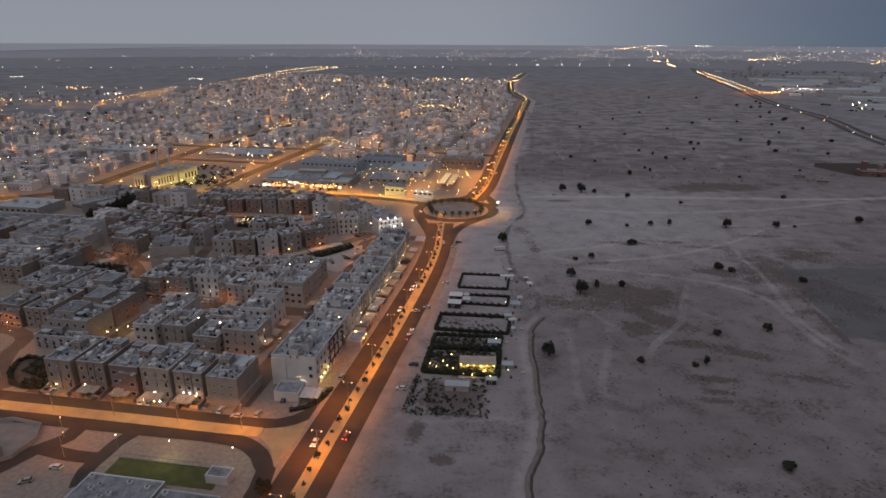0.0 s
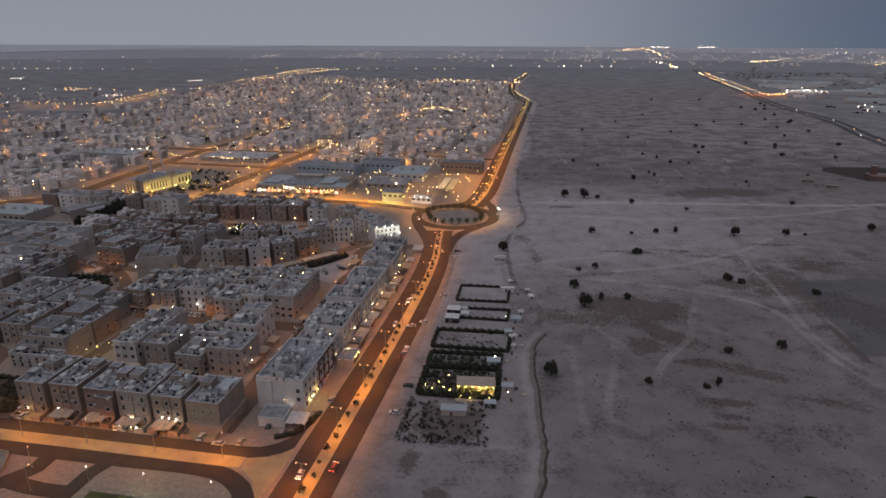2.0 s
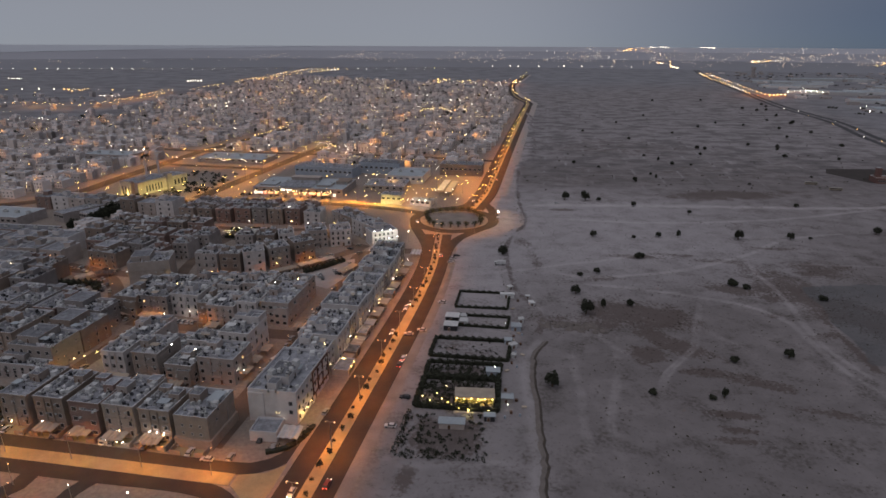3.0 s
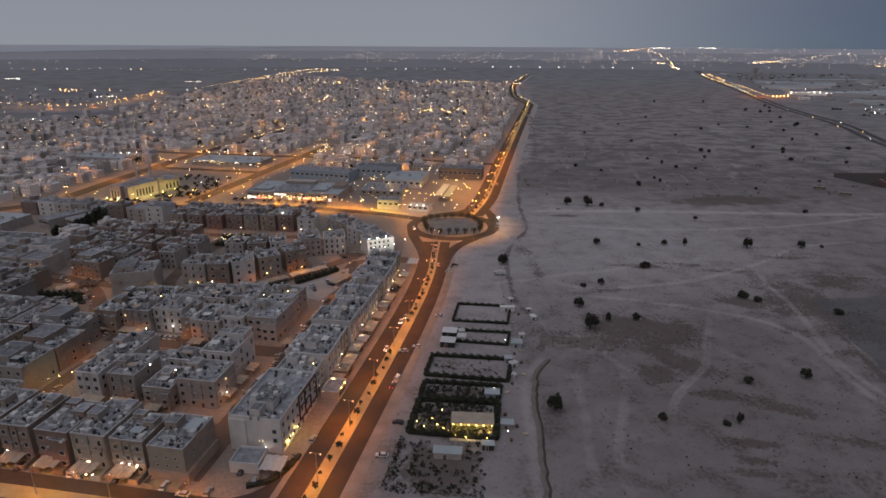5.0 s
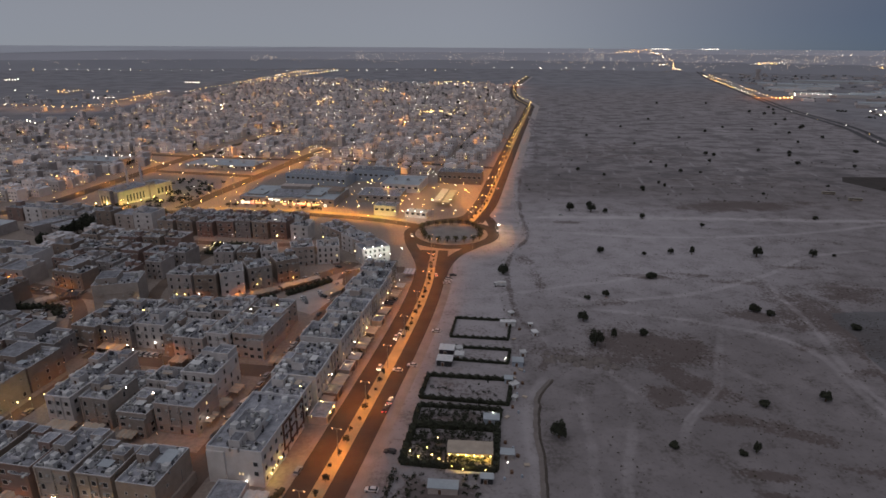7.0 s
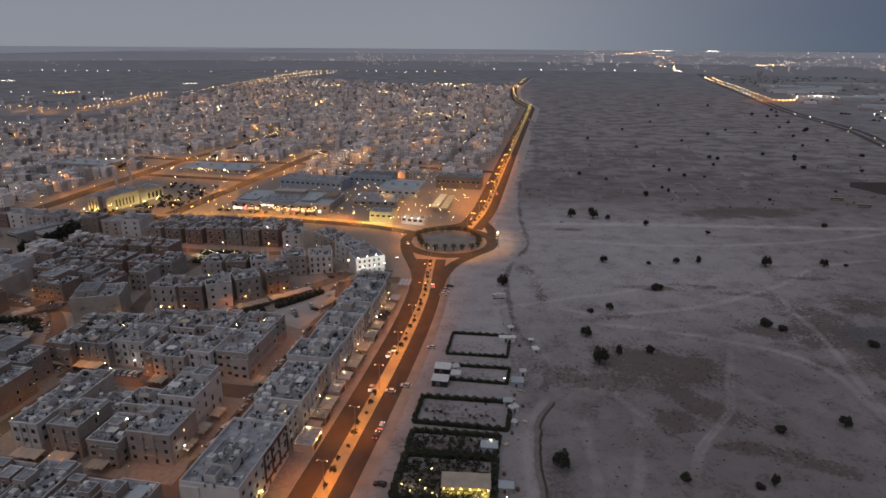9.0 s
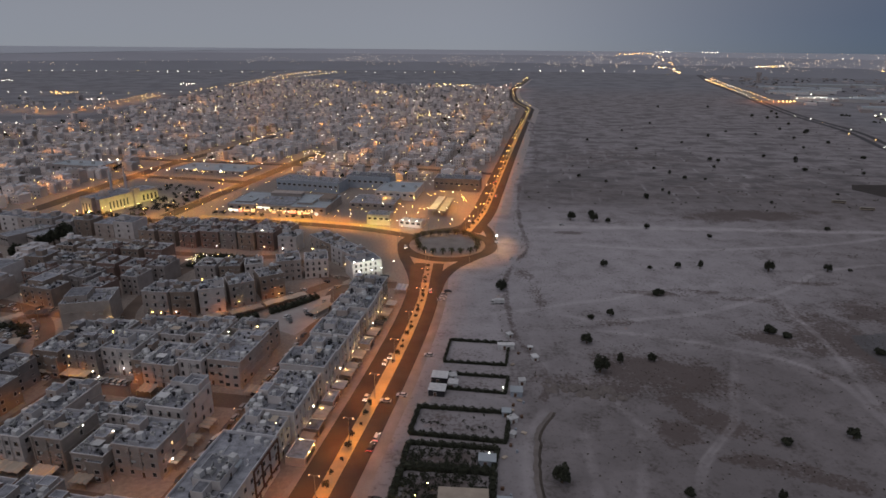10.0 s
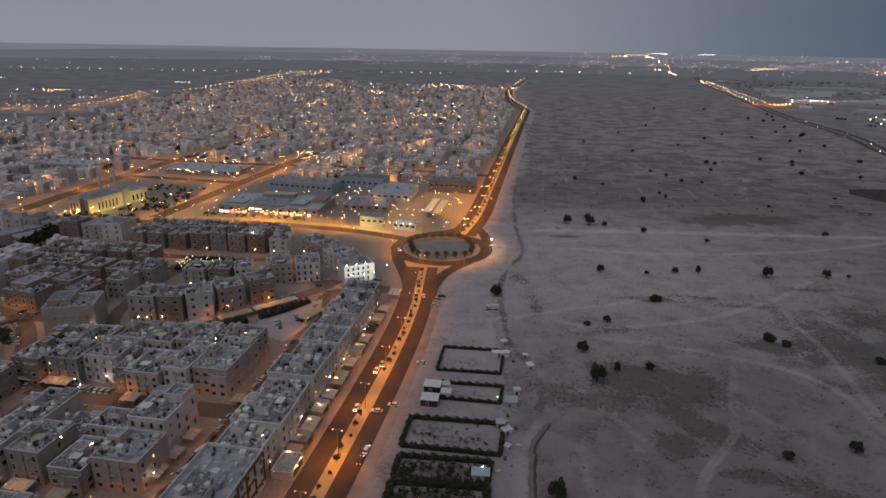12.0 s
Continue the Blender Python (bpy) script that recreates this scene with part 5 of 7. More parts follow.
truck(pose(40.5, 401, 0, 0, 0, 176), "white box truck parked on the sand")
for x, y, a in ((399, 655, -14), (409, 628, -12)):
    b = thing("bus", pose(x, y, 0, 0, 0, a), "pale parked bus on the desert track", "bus", "buses")
    part("body", Build().box(-6, -1.25, 0.5, 6, 1.25, 3.1).mesh("body", "car_sand"), b)
    for k in range(6):
        part("window", Build().box(-0.75, -1.29, 1.6, 0.75, 1.29, 2.6).mesh("window", "glass"), b, pose(-4.8 + k * 1.9, 0, 0))
    for xx in (-4, 4):
        for yy in (-1.1, 1.1):
            part("wheel", WHEEL, b, pose(xx, yy, 0.5, 90) @ Matrix.Diagonal((1.45, 1.45, 1.5, 1)))

# ---- plants ----
def leaves(g, cx, cy, cz, rx, ry, rz, n, size, r, up=0.3):
    """Small tilted leaf clumps through an uneven crown."""
    for _ in range(n):
        a, e, q = r.uniform(0, 6.283), math.asin(r.uniform(-0.6, 1)), r.random() ** 0.45
        q *= 0.78 + 0.28 * math.sin(3 * a + cx) + r.uniform(-0.1, 0.12)
        c = Vector((cx + rx * q * math.cos(a) * math.cos(e), cy + ry * q * math.sin(a) * math.cos(e), cz + rz * q * math.sin(e)))
        s = size * r.uniform(0.5, 1.3)
        t = Euler((r.uniform(-1, 1), r.uniform(-1, 1), r.uniform(0, 6.28))).to_matrix()
        p = [c + t @ Vector(k) * s for k in ((-0.5, -0.35, 0), (0.5, -0.3, 0.1), (0.4, 0.4, -0.05), (-0.4, 0.35, 0.12), (0, 0, 0.42))]
        g.face((p[0], p[1], p[4]))
        g.face((p[1], p[2], p[4]))
        g.face((p[2], p[3], p[4]))
        g.face((p[3], p[0], p[4]))


def tree_proto(seed, h, w, n=420):
    r = random.Random(seed)
    t = thing("tree", pose(0, 0, 0), "dark dry desert tree with a dense uneven crown", "tree", "desert trees")
    g = Build().prism(0, 0, -0.3, h * 0.4, w * 0.06 + 0.08, w * 0.04 + 0.05, 7)
    for k in range(5):
        a = k * 1.3 + r.random()
        m = Matrix.Translation((0, 0, h * (0.18 + 0.05 * k))) @ Euler((0, radians(38 + 14 * r.random()), a)).to_matrix().to_4x4()
        g.turned(m, -0.06, -0.06, 0, 0.06, 0.06, w * 0.42)
    part("trunk", g.mesh("trunk", "bark"), t)
    g = Build()
    leaves(g, 0, 0, h * 0.52, w * 0.5, w * 0.46, h * 0.48, n, 0.5 + w * 0.05, r)
    for k in range(4):
        a = k * 1.57 + r.random()
        leaves(g, 0.3 * w * math.cos(a), 0.3 * w * math.sin(a), h * (0.3 + 0.35 * r.random()), w * 0.26, w * 0.24, h * 0.25, n // 6, 0.45 + w * 0.05, r)
    part("crown", g.mesh("crown", "leaf"), t)
    return t


PROTO = [tree_proto(3, 8.0, 7.5, 700), tree_proto(5, 4.6, 4.6), tree_proto(8, 3.2, 5.2), tree_proto(9, 6.2, 3.2)]
TREES = [  # kind, x, y, scale
    (0, 82, 325, 1.25), (3, 93.5, 333, 1.12), (1, 82, 353, 1.44), (1, 109.5, 336, 1.06), (2, 91, 383, 0.87), (1, 103, 387, 1.06), (1, 119, 467, 1.25), (2, 150, 464, 0.78), (1, 170, 466, 1.12), (3, 185, 465, 1.19), (0, 230, 461, 1.12), (1, 271, 462, 1.38), (2, 287, 463, 0.69),
    (1, 348, 477, 1.50), (0, 119, 583, 1.19), (0, 138, 580, 1.19), (1, 150, 577, 1.12), (1, 212, 664, 0.72), (2, 183, 368, 1.47), (2, 189, 362, 1.17), (1, 169, 277, 1.19), (2, 141, 273, 0.98), (2, 93, 245, 0.87), (2, 117, 241, 0.73), (3, 122.5, 242, 0.94), (0, 50.5, 250, 1.06),
    (2, 122, 171, 1.08), (0, 44, 420, 1.12), (1, 165, 768, 1.15), (0, 487, 892, 0.94), (1, 294, 972, 1.15), (1, 463, 1121, 1.30), (1, 457, 918, 1.15), (1, 479, 876, 1.08), (0, 659, 1171, 1.01), (1, 629, 1051, 1.44), (1, 388, 1042, 1.08), (1, 178, 559, 1.25), (2, 222, 538, 0.87),
    (2, 226, 345, 1.17), (2, 140, 417, 1.56), (1, 190, 740, 0.86), (1, 240, 700, 0.86), (1, 330, 650, 0.79), (2, 330, 560, 1.17), (2, 420, 690, 0.84), (1, 270, 820, 1.01), (0, 350, 830, 0.72), (1, 560, 1000, 1.15), (0, 700, 1300, 1.01), (1, 520, 1180, 1.15), (1, 330, 1180, 1.15), (1, 420, 1300, 1.22), (1, 240, 1060, 1.15), (0, 640, 1220, 0.86), (0, 600, 1100, 0.86), (1, 560, 1150, 1.08), (2, 310, 760, 0.90), (1, 520, 800, 1.08), (0, 780, 1500, 1.01), (0, 800, 1560, 1.01), (0, 740, 1420, 1.01),
    (1, 558, 1662, 1.5), (1, 690, 1669, 1.6), (1, 703, 1458, 1.7), (0, 712, 1407, 1.1), (1, 671, 1185, 1.9), (2, 460, 821, 1.6), (1, 367, 884, 1.5), (1, 375, 876, 1.3), (1, 212, 668, 1.3), (3, 240, 681, 1.0), (3, 279, 790, 1.1), (1, 287, 762, 1.2), (0, 140, 596, 0.9), (2, 594, 912, 1.7),
    (0, -277.5, 505, 2.0), (0, -284, 500, 1.5), (0, -286, 489, 1.4), (0, -290, 469, 1.4), (0, -314, 549, 1.3), (0, -292, 440, 1.1), (0, -59, 157, .75),
]
used = set()
tr = random.Random(4)
for k, x, y, s in TREES:
    a = tr.uniform(0, 360)
    s *= 0.88 if x > 0 else 1
    m = pose(x, y, -0.25 if x > 60 else 0, 0, 0, a) @ Matrix.Diagonal((s, s, s, 1))
    if k in used:
        made = copy_thing(PROTO[k], pose(x, y, -0.25 if x > 60 else 0, 0, 0, a))
        made.scale = (s, s, s)
    else:
        PROTO[k].matrix_basis = m
        used.add(k)


def palm_proto(seed, h, fronds=16, reach=2.4, name="palm_tree", label="date palm with a ragged crown"):
    r = random.Random(seed)
    t = thing(name, pose(0, 0, 0), label, "palm", "palms")
    part("trunk", Build().prism(0, 0, -0.2, h, 0.24, 0.17, 8).prism(0, 0, h - 0.5, h + 0.1, 0.3, 0.2, 8).mesh("trunk", "bark"), t)
    g = Build()
    for k in range(fronds):
        a, lift, n = 2 * math.pi * k / fronds + r.uniform(-0.2, 0.2), r.uniform(-0.2, 0.9), 4
        for i in range(n):
            t0, t1 = i / n, (i + 1) / n
            def at(q, side):
                out = reach * q
                return Vector((out * math.cos(a) - side * math.sin(a), out * math.sin(a) + side * math.cos(a), h + reach * (lift * q - 0.85 * q * q) - abs(side) * 0.35))
            w0, w1 = 0.38 * (1 - t0 * 0.6), 0.38 * (1 - t1 * 0.6)
            for s in (-1, 1):
                g.face((at(t0, 0), at(t1, 0), at(t1, s * w1), at(t0, s * w0)))
    part("crown", g.mesh("crown", "palm"), t)
    return t


palm = palm_proto(2, 4.4, 20, 2.6)
first = True
for k in range(46):
    a = 2 * math.pi * k / 46 + 0.06 * math.sin(k * 3.1)
    rad = 24.6 + 2.2 * math.sin(k * 5.7)
    m = pose(HUB.x + rad * math.cos(a), HUB.y + rad * math.sin(a), 0.2, 0, 0, k * 47)
    if first:
        palm.matrix_basis, first = m, False
    else:
        copy_thing(palm, m)
bush = thing("median_shrub", pose(0, 0, 0), "rounded dark shrub planted in the median", "shrub", "median shrubs")
part("stem", Build().prism(0, 0, -0.2, 0.9, 0.08, 0.05, 6).mesh("stem", "bark"), bush)
g = Build()
leaves(g, 0, 0, 1.35, 1.15, 1.1, 1.15, 130, 0.42, random.Random(6))
part("crown", g.mesh("crown", "leaf"), bush)
first = True
for k, (p, a) in enumerate(along(MAIN, 4, 7.2) + along(NORTH[:30], 9, 12)):
    if 300 < p.y < 325 or p.y > 462 and p.y < 540:
        continue
    m = pose(p.x + 0.7 * math.sin(k * 2.2), p.y, 0.2, 0, 0, k * 67)
    s = 1.0 + 0.32 * math.sin(k * 1.9)
    if first:
        bush.matrix_basis, first = m, False
    else:
        copy_thing(bush, m).scale = (s, s, s * 1.1)


g = Build()
leaves(g, 0, 0, 1.2, 1.3, 1.3, 1.5, 150, 0.45, random.Random(61))
crown = g.mesh("shrub_crown", "leaf")
for sh in STREET_SHRUBS:
    part("crown", crown, sh)
    part("stem", Build().prism(0, 0, -0.3, 1.0, 0.1, 0.07, 6).mesh("stem", "bark"), sh)


def hedge_core(g, p, q, width, height):
    d = q - p
    m = Matrix.Translation((p.x, p.y, 0)) @ Matrix.Rotation(math.atan2(d.y, d.x), 4, "Z")
    n = max(2, int(d.length / 1.5))
    for k in range(n):
        h = height * (0.62 + 0.16 * math.sin(k * 2.3 + p.x))
        g.turned(m, d.length * k / n - 0.12, -width * 0.30, -0.2, d.length * (k + 1) / n + 0.02, width * (0.26 + 0.07 * math.sin(k * 1.3)), h)


def hedge(name, points, width, height, label, per=16, closed=True, seed=1, size=0.55, material="leaf", core=True):
    """A dense clipped hedge along the line."""
    r, g = random.Random(seed), Build()
    pts = [Vector(p) for p in points]
    for p, q in zip(pts, pts[1:] + (pts[:1] if closed else [])):
        n = max(1, int((q - p).length * per * width))
        d = (q - p)
        if core:
            hedge_core(g, p, q, width, height)
        nrm = Vector((-d.y, d.x)).normalized()
        for _ in range(n):
            c = p + d * r.random() + nrm * width * r.uniform(-0.5, 0.5)
            z = height * (r.random() ** 0.45) * (0.8 + 0.25 * math.sin(c.x * 1.7 + c.y))
            leaves(g, c.x, c.y, max(0.1, z), 0.02, 0.02, 0.02, 1, size, r)
    return tagged(new(name, g.mesh(name, material)), label, "hedge", "hedges")


# ---- hedged plots on the sand ----
PLOTS = [[(9, 332), (38.5, 329), (42, 351), (12.5, 354)], [(6, 309), (36, 305), (38.5, 318), (10, 321)], [(-4, 276), (33, 271), (36.5, 290), (-1, 294)], [(-5.5, 258), (27, 254.5), (29.5, 267), (-4, 270)], [(-9, 234), (24.5, 230), (27, 253.5), (-5.5, 256)]]
for k, pts in enumerate(PLOTS):
    hedge("hedge", [Vector(p) for p in pts], (1.3, 1.4, 1.9, 2.2, 2.8)[k], (1.8, 1.8, 2.3, 2.2, 2.8)[k], "dark dense hedge round a rented desert plot", 22, True, k, 0.5)
hedge("hedge", [Vector(p) for p in ((-15.5, 203), (18, 199.5))], 1.5, 1.3, "thin dry hedge along the plot", 4.5, False, 21, 0.45, "leaf", False)
hedge("hedge", [Vector(p) for p in ((-15.5, 203), (-11, 231))], 2.4, 1.6, "thin dry hedge along the plot", 6, False, 22, 0.45, "leaf", False)
hedge("hedge", [Vector(p) for p in ((-62, 203.5), (-55, 206), (-50.5, 212), (-48, 220))], 3.0, 1.8, "dark shrubs round the corner kiosk", 5, False, 25, 0.6)
# the planted plots: rows of low shrubs, as one growth
r, g = random.Random(31), Build()
for _ in range(300):
    x, y = r.uniform(-13, 19), r.uniform(201, 228)
    if 0 < x < 13 and 215 < y < 229 or r.random() < 0.25 or abs(math.sin(y * 0.9)) < 0.25:
        continue
    s = r.uniform(0.5, 1.3)
    leaves(g, x, y, s * 0.5, s, s, s * 0.8, 16, 0.5, r)
for x0, x1, y0, y1, n in ((-6, 24, 234, 253, 330), (-3, 26, 257, 267, 130), (0, 32, 277, 289, 16)):
    for _ in range(n):
        s = r.uniform(0.6, 1.5)
        leaves(g, r.uniform(x0, x1), r.uniform(y0, y1), s * 0.6, s, s, s * 0.9, 16, 0.5, r)
tagged(new("plot_shrubs", g.mesh("plot_shrubs", "leaf")), "low dark shrubs in rows on the plots", "shrubs", kind="stuff")
# dry bushes over the scrub patches
r, g = random.Random(17), Build()
for cx, cy, a, b, turn, k in PATCHES:
    for _ in range(int(min(200, a * b * 0.14))):
        q, ang = math.sqrt(r.random()), r.uniform(0, 6.283)
        x, y = a * q * math.cos(ang), b * q * math.sin(ang)
        c, s = math.cos(radians(turn)), math.sin(radians(turn))
        z = r.uniform(0.1, 0.4)
        leaves(g, cx + x * c - y * s, cy + x * s + y * c, -0.2, z * 2.2, z * 1.2, z * 0.8, 6, 0.34, r)
for _ in range(1500):
    y = 140 + 480 * r.random() ** 1.5
    x = r.uniform(46, 70 + y * 0.75)
    z = r.uniform(0.08, 0.34)
    leaves(g, x, y, -0.25, z * 1.6, z * 1.3, z, 5, 0.2 + z, r)
for _ in range(200):
    y = 620 + 860 * r.random() ** 1.2
    x, z = r.uniform(90, 60 + y * 0.62), r.uniform(0.4, 1.3)
    leaves(g, x, y, 0.2, z * 1.5, z * 1.3, z, 12, 0.9, r)
for p in BERM_B[:60]:
    for _ in range(3):
        z = r.uniform(0.2, 0.6)
        leaves(g, p.x + r.uniform(-4, 3), p.y + r.uniform(-2, 2), 0.2, z * 1.3, z * 1.3, z, 6, 0.45, r)
tagged(new("dry_scrub", g.mesh("dry_scrub", "scrub")), "dry low scrub scattered over the sand", "scrub", kind="stuff")


r, g = random.Random(55), Build()
for _ in range(42):
    t = r.random()
    x, y, q = 52 + 34 * t + r.uniform(-3, 3), 312 - 6 * t + r.uniform(-5, 5), r.uniform(0.9, 2.2)
    n0 = len(g.v)
    g.prism(0, 0, -0.6, 0.25 * q, q * 1.3, q * 0.9, 9)
    g.prism(0, 0, 0.2 * q, 0.62 * q, q * 0.9, q * 0.22, 9)
    m = pose(x, y, -0.1, 0, 0, r.uniform(0, 360))
    g.v[n0:] = [tuple(m @ Vector((a * r.uniform(0.8, 1.25), b * r.uniform(0.8, 1.25), c * r.uniform(0.8, 1.2)))) for a, b, c in g.v[n0:]]
tagged(new("spoil_heaps", g.mesh("spoil_heaps", "bank")), "low tipped heaps of sandy earth", "heaps", kind="stuff")


def shed(name, m, w, d, h, mt, roof, label, category="shed"):
    s = thing(name, m, label, category, "plot sheds")
    part("wall", Build().box(0, 0, -0.3, w, d, h).mesh("wall", mt), s)
    part("roof", Build().box(-0.3, -0.3, h, w + 0.3, d + 0.3, h + 0.18).mesh("roof", roof), s)
    part("door", DOOR, s, place(w * 0.4, 0, 0.02, 0, (0.9, 1, min(0.8, h / 3.2))))
    return s


# the lit pavilion
pv = thing("pavilion", pose(7.5, 231.5, 0, 0, 0, -3), "open pavilion lit yellow under a pale flat roof", "pavilion")
part("roof", Build().box(-0.4, 4.2, 3.6, 16.4, 11.4, 3.85).box(-0.4, 3.9, 3.3, 16.4, 4.2, 3.85).mesh("roof", "canvas"), pv)
part("back_wall", Build().box(0, 10.6, -0.2, 16, 10.9, 3.6).mesh("back_wall", "cream"), pv)
part("side_wall", Build().box(0, 4, -0.2, 0.25, 10.6, 3.6).box(15.75, 4, -0.2, 16, 10.6, 3.6).mesh("side_wall", "cream"), pv)
part("floor", Build().box(-0.5, -2, -0.1, 16.5, 11, 0.15).mesh("floor", "cream"), pv)
part("counter", Build().box(3, 6.5, 0.15, 13, 7.3, 1.1).mesh("counter", "cream"), pv)
for k in range(6):
    part("post", POST, pv, place(0.3 + k * 3.08, 4.5, 0, 0, (1.6, 1.6, 3.6)))
LAMP_DOT = {k: Build().blob(0, 0, 0, 0.26).mesh("lamp_dot_" + k, "g_" + k) for k in ("yellow", "white", "warm", "sodium")}
for k in range(6):
    part("lamp", LAMP_DOT["yellow"], pv, pose(0.6 + k * 2.95, 3.8, 3.2))
for k in range(4):
    point_lamp(pv.matrix_basis @ Vector((2.2 + k * 3.9, 5.4, 3.0)), 1300, (1.0, 0.72, 0.2), 0.2)
r = random.Random(8)
gl = 0
for x, y, z in ((-6, 238, 2.5), (-3, 235.5, 2.2), (0, 240, 2.6), (2, 236.5, 2.2), (4.5, 234.5, 2.0), (5.5, 233.5, 1.6), (6.3, 233.3, 1.6), (9, 231, 1.4), (13, 230, 1.2), (16, 230.3, 1.2), (21, 229.5, 1.2), (22.5, 229.8, 1.2), (4, 246, 2.5)):
    gd = thing("garden_lamp", pose(x, y, 0), "small yellow garden lamp on a stake", "garden lamp", "garden lamps")
    part("stake", POST, gd, place(0, 0, -0.1, 0, (0.5, 0.5, z + 0.1)))
    part("bulb", LAMP_DOT["yellow" if gl % 3 else "warm"], gd, pose(0, 0, z))
    gl += 1
for x, y in ((-4, 238), (14, 229)):
    point_lamp((x, y, 2.6), 200, (1.0, 0.75, 0.3), 0.2)
shed("plot_shed", pose(1, 219, 0, 0, 0, -4), 10, 4.0, 2.6, "cream", "roof_tin", "low shed with a pale sheet roof")
shed("plot_cabin", pose(19, 224, 0, 0, 0, -4), 4.2, 2.6, 2.4, "dark", "roof_tin", "small dark cabin with a pale roof")
shed("plot_tent", pose(2.5, 303, 0, 0, 0, -8), 7, 5.5, 3, "dark", "tank", "dark cabin under a white flat roof")
shed("plot_tent", pose(3.5, 313.5, 0, 0, 0, -8), 7, 5.5, 3, "dark", "tank", "dark cabin under a white flat roof")
shed("plot_cabin", pose(11, 309, 0, 0, 0, -8), 4, 4, 2.6, "tank", "tank", "small white cabin on the sand")
shed("plot_cabin", pose(12, 315, 0, 0, 0, 10), 3, 3, 2.6, "tank", "tank", "small white cabin on the sand")
shed("plot_cabin", pose(38, 303, 0, 0, 0, -5), 5, 4.5, 2.5, "blue", "roof_tin", "small blue-grey cabin beside the hedge")
shed("plot_cabin", pose(43, 312, 0, 0, 0, 5), 2.6, 2.6, 2.4, "tank", "tank", "small white cabin on the sand")
shed("plot_cabin", pose(33, 288, 0, 0, 0, -5), 3.5, 3, 2.4, "blue", "roof_tin", "blue-grey cabin beside the hedge")
shed("plot_cabin", pose(36, 283, 0, 0, 0, 30), 3.5, 2.6, 2.2, "tank", "tank", "pale caravan cabin on the sand")
shed("plot_cabin", pose(36.5, 274, 0, 0, 0, 60), 2.2, 1.8, 1.8, "tank", "tank", "small white water cabin")
shed("plot_cabin", pose(27, 237, 0, 0, 0, -5), 4.8, 3.2, 2.3, "grey", "roof_tin", "grey cabin beside the hedge")
shed("plot_cabin", pose(36, 345, 0, 0, 0, 0), 8, 2.6, 2.6, "tank", "tank", "long white container by the hedge")
shed("plot_cabin", pose(42.5, 357, 0, 0, 0, 30), 2.6, 2.6, 2.2, "tank", "tank", "small white cabin on the sand")
shed("plot_cabin", pose(52, 333, 0, 0, 0, 15), 2.6, 3.4, 2.4, "tank", "tank", "pale cabin near the bank")
shed("plot_cabin", pose(51, 345, 0, 0, 0, 0), 2.2, 1.6, 1.6, "tank", "tank", "small pale cabin near the bank")
shed("plot_cabin", pose(22, 258, 0, 0, 0, -5), 6, 4, 2.4, "blue", "roof_tin", "blue-grey shed in the shrubs")
for x, y in ((29, 232), (35, 306), (26, 262)):
    point_lamp((x, y, 2.6), 40, WHITE, 0.2)
    gd = thing("yard_lamp", pose(x, y, 0), "white yard lamp on a post", "yard lamp", "yard lamps")
    part("stake", POST, gd, place(0, 0, -0.2, 0, (0.7, 0.7, 2.9)))
    part("bulb", LAMP_DOT["white"], gd, pose(0, 0, 2.75))

# crates, barrels and odds and ends round the cabins
cr = random.Random(91)
CRATE = Build().box(-0.6, -0.5, 0, 0.6, 0.5, 0.9).box(-0.65, -0.55, 0.9, 0.65, 0.55, 1.0).mesh("crate", "wood")
BARREL = Build().prism(0, 0, 0, 1.1, 0.42, 0.42, 12).prism(0, 0, 1.1, 1.16, 0.36, 0.36, 12).mesh("barrel", "blue")
PALLET = Build().box(-1.0, -0.7, 0.35, 1.0, 0.7, 0.5).box(-1.0, -0.7, 0, -0.8, 0.7, 0.35).box(0.8, -0.7, 0, 1.0, 0.7, 0.35).mesh("pallet", "canvas")
for k, (x, y) in enumerate(((40, 307), (44, 309), (41, 300), (39, 296), (43, 297), (37, 292), (40, 288), (38, 279), (41, 277), (34, 269), (37, 266), (31, 262), (30, 247), (33, 243), (31, 239), (30, 229), (33, 227), (44, 350), (46, 340), (53, 338), (42, 330), (33, 238), (28, 226), (36, 234))):
    kind = k % 3
    ob = thing(("crate", "barrel", "pallet")[kind], pose(x + cr.uniform(-1, 1), y + cr.uniform(-1, 1), -0.03, 0, 0, cr.uniform(0, 180)), ("weathered wooden crate beside the cabins", "blue plastic barrel beside the cabins", "pale pallet lying on the sand")[kind], ("crate", "barrel", "pallet")[kind], "plot clutter", me=(CRATE, BARREL, PALLET)[kind])

# ---- landmarks of the town ----
# mosque, floodlit
mq = thing("mosque", town_pose(-413, 535, 0, -13), "cream floodlit mosque with two slim minarets", "mosque")
part("hall", shell_mesh(24, 40, 13, "cream"), mq)
part("roof", Build().box(0.3, 0.3, 11.5, 23.7, 39.7, 11.9).mesh("roof", "roofing"), mq)
part("wing", shell_mesh(20, 24, 11, "cream"), mq, place(2, 40.3, 0))
part("wing_roof", Build().box(0.3, 0.3, 9.5, 19.7, 23.7, 9.9).mesh("wing_roof", "roofing"), mq, place(2, 40.3, 0))
for k in range(6):
    part("window", WIN["tall"], mq, place(24, 10 + k * 3.6, 2.0, 90, (1.1, 1, 1.9)))
part("portal", shell_mesh(14, 4, 14.5, "cream", 0.6, 0.3, True, True), mq, place(5, -4.0))
for k in range(3):
    part("window", WIN["tall"], mq, place(8 + k * 4, -4.0, 1.2, 0, (1.3, 1, 2.4)))
part("corner_tower", shell_mesh(6, 6, 16, "cream", 0.6, 0.3, True, True), mq, place(20.5, 34.5))
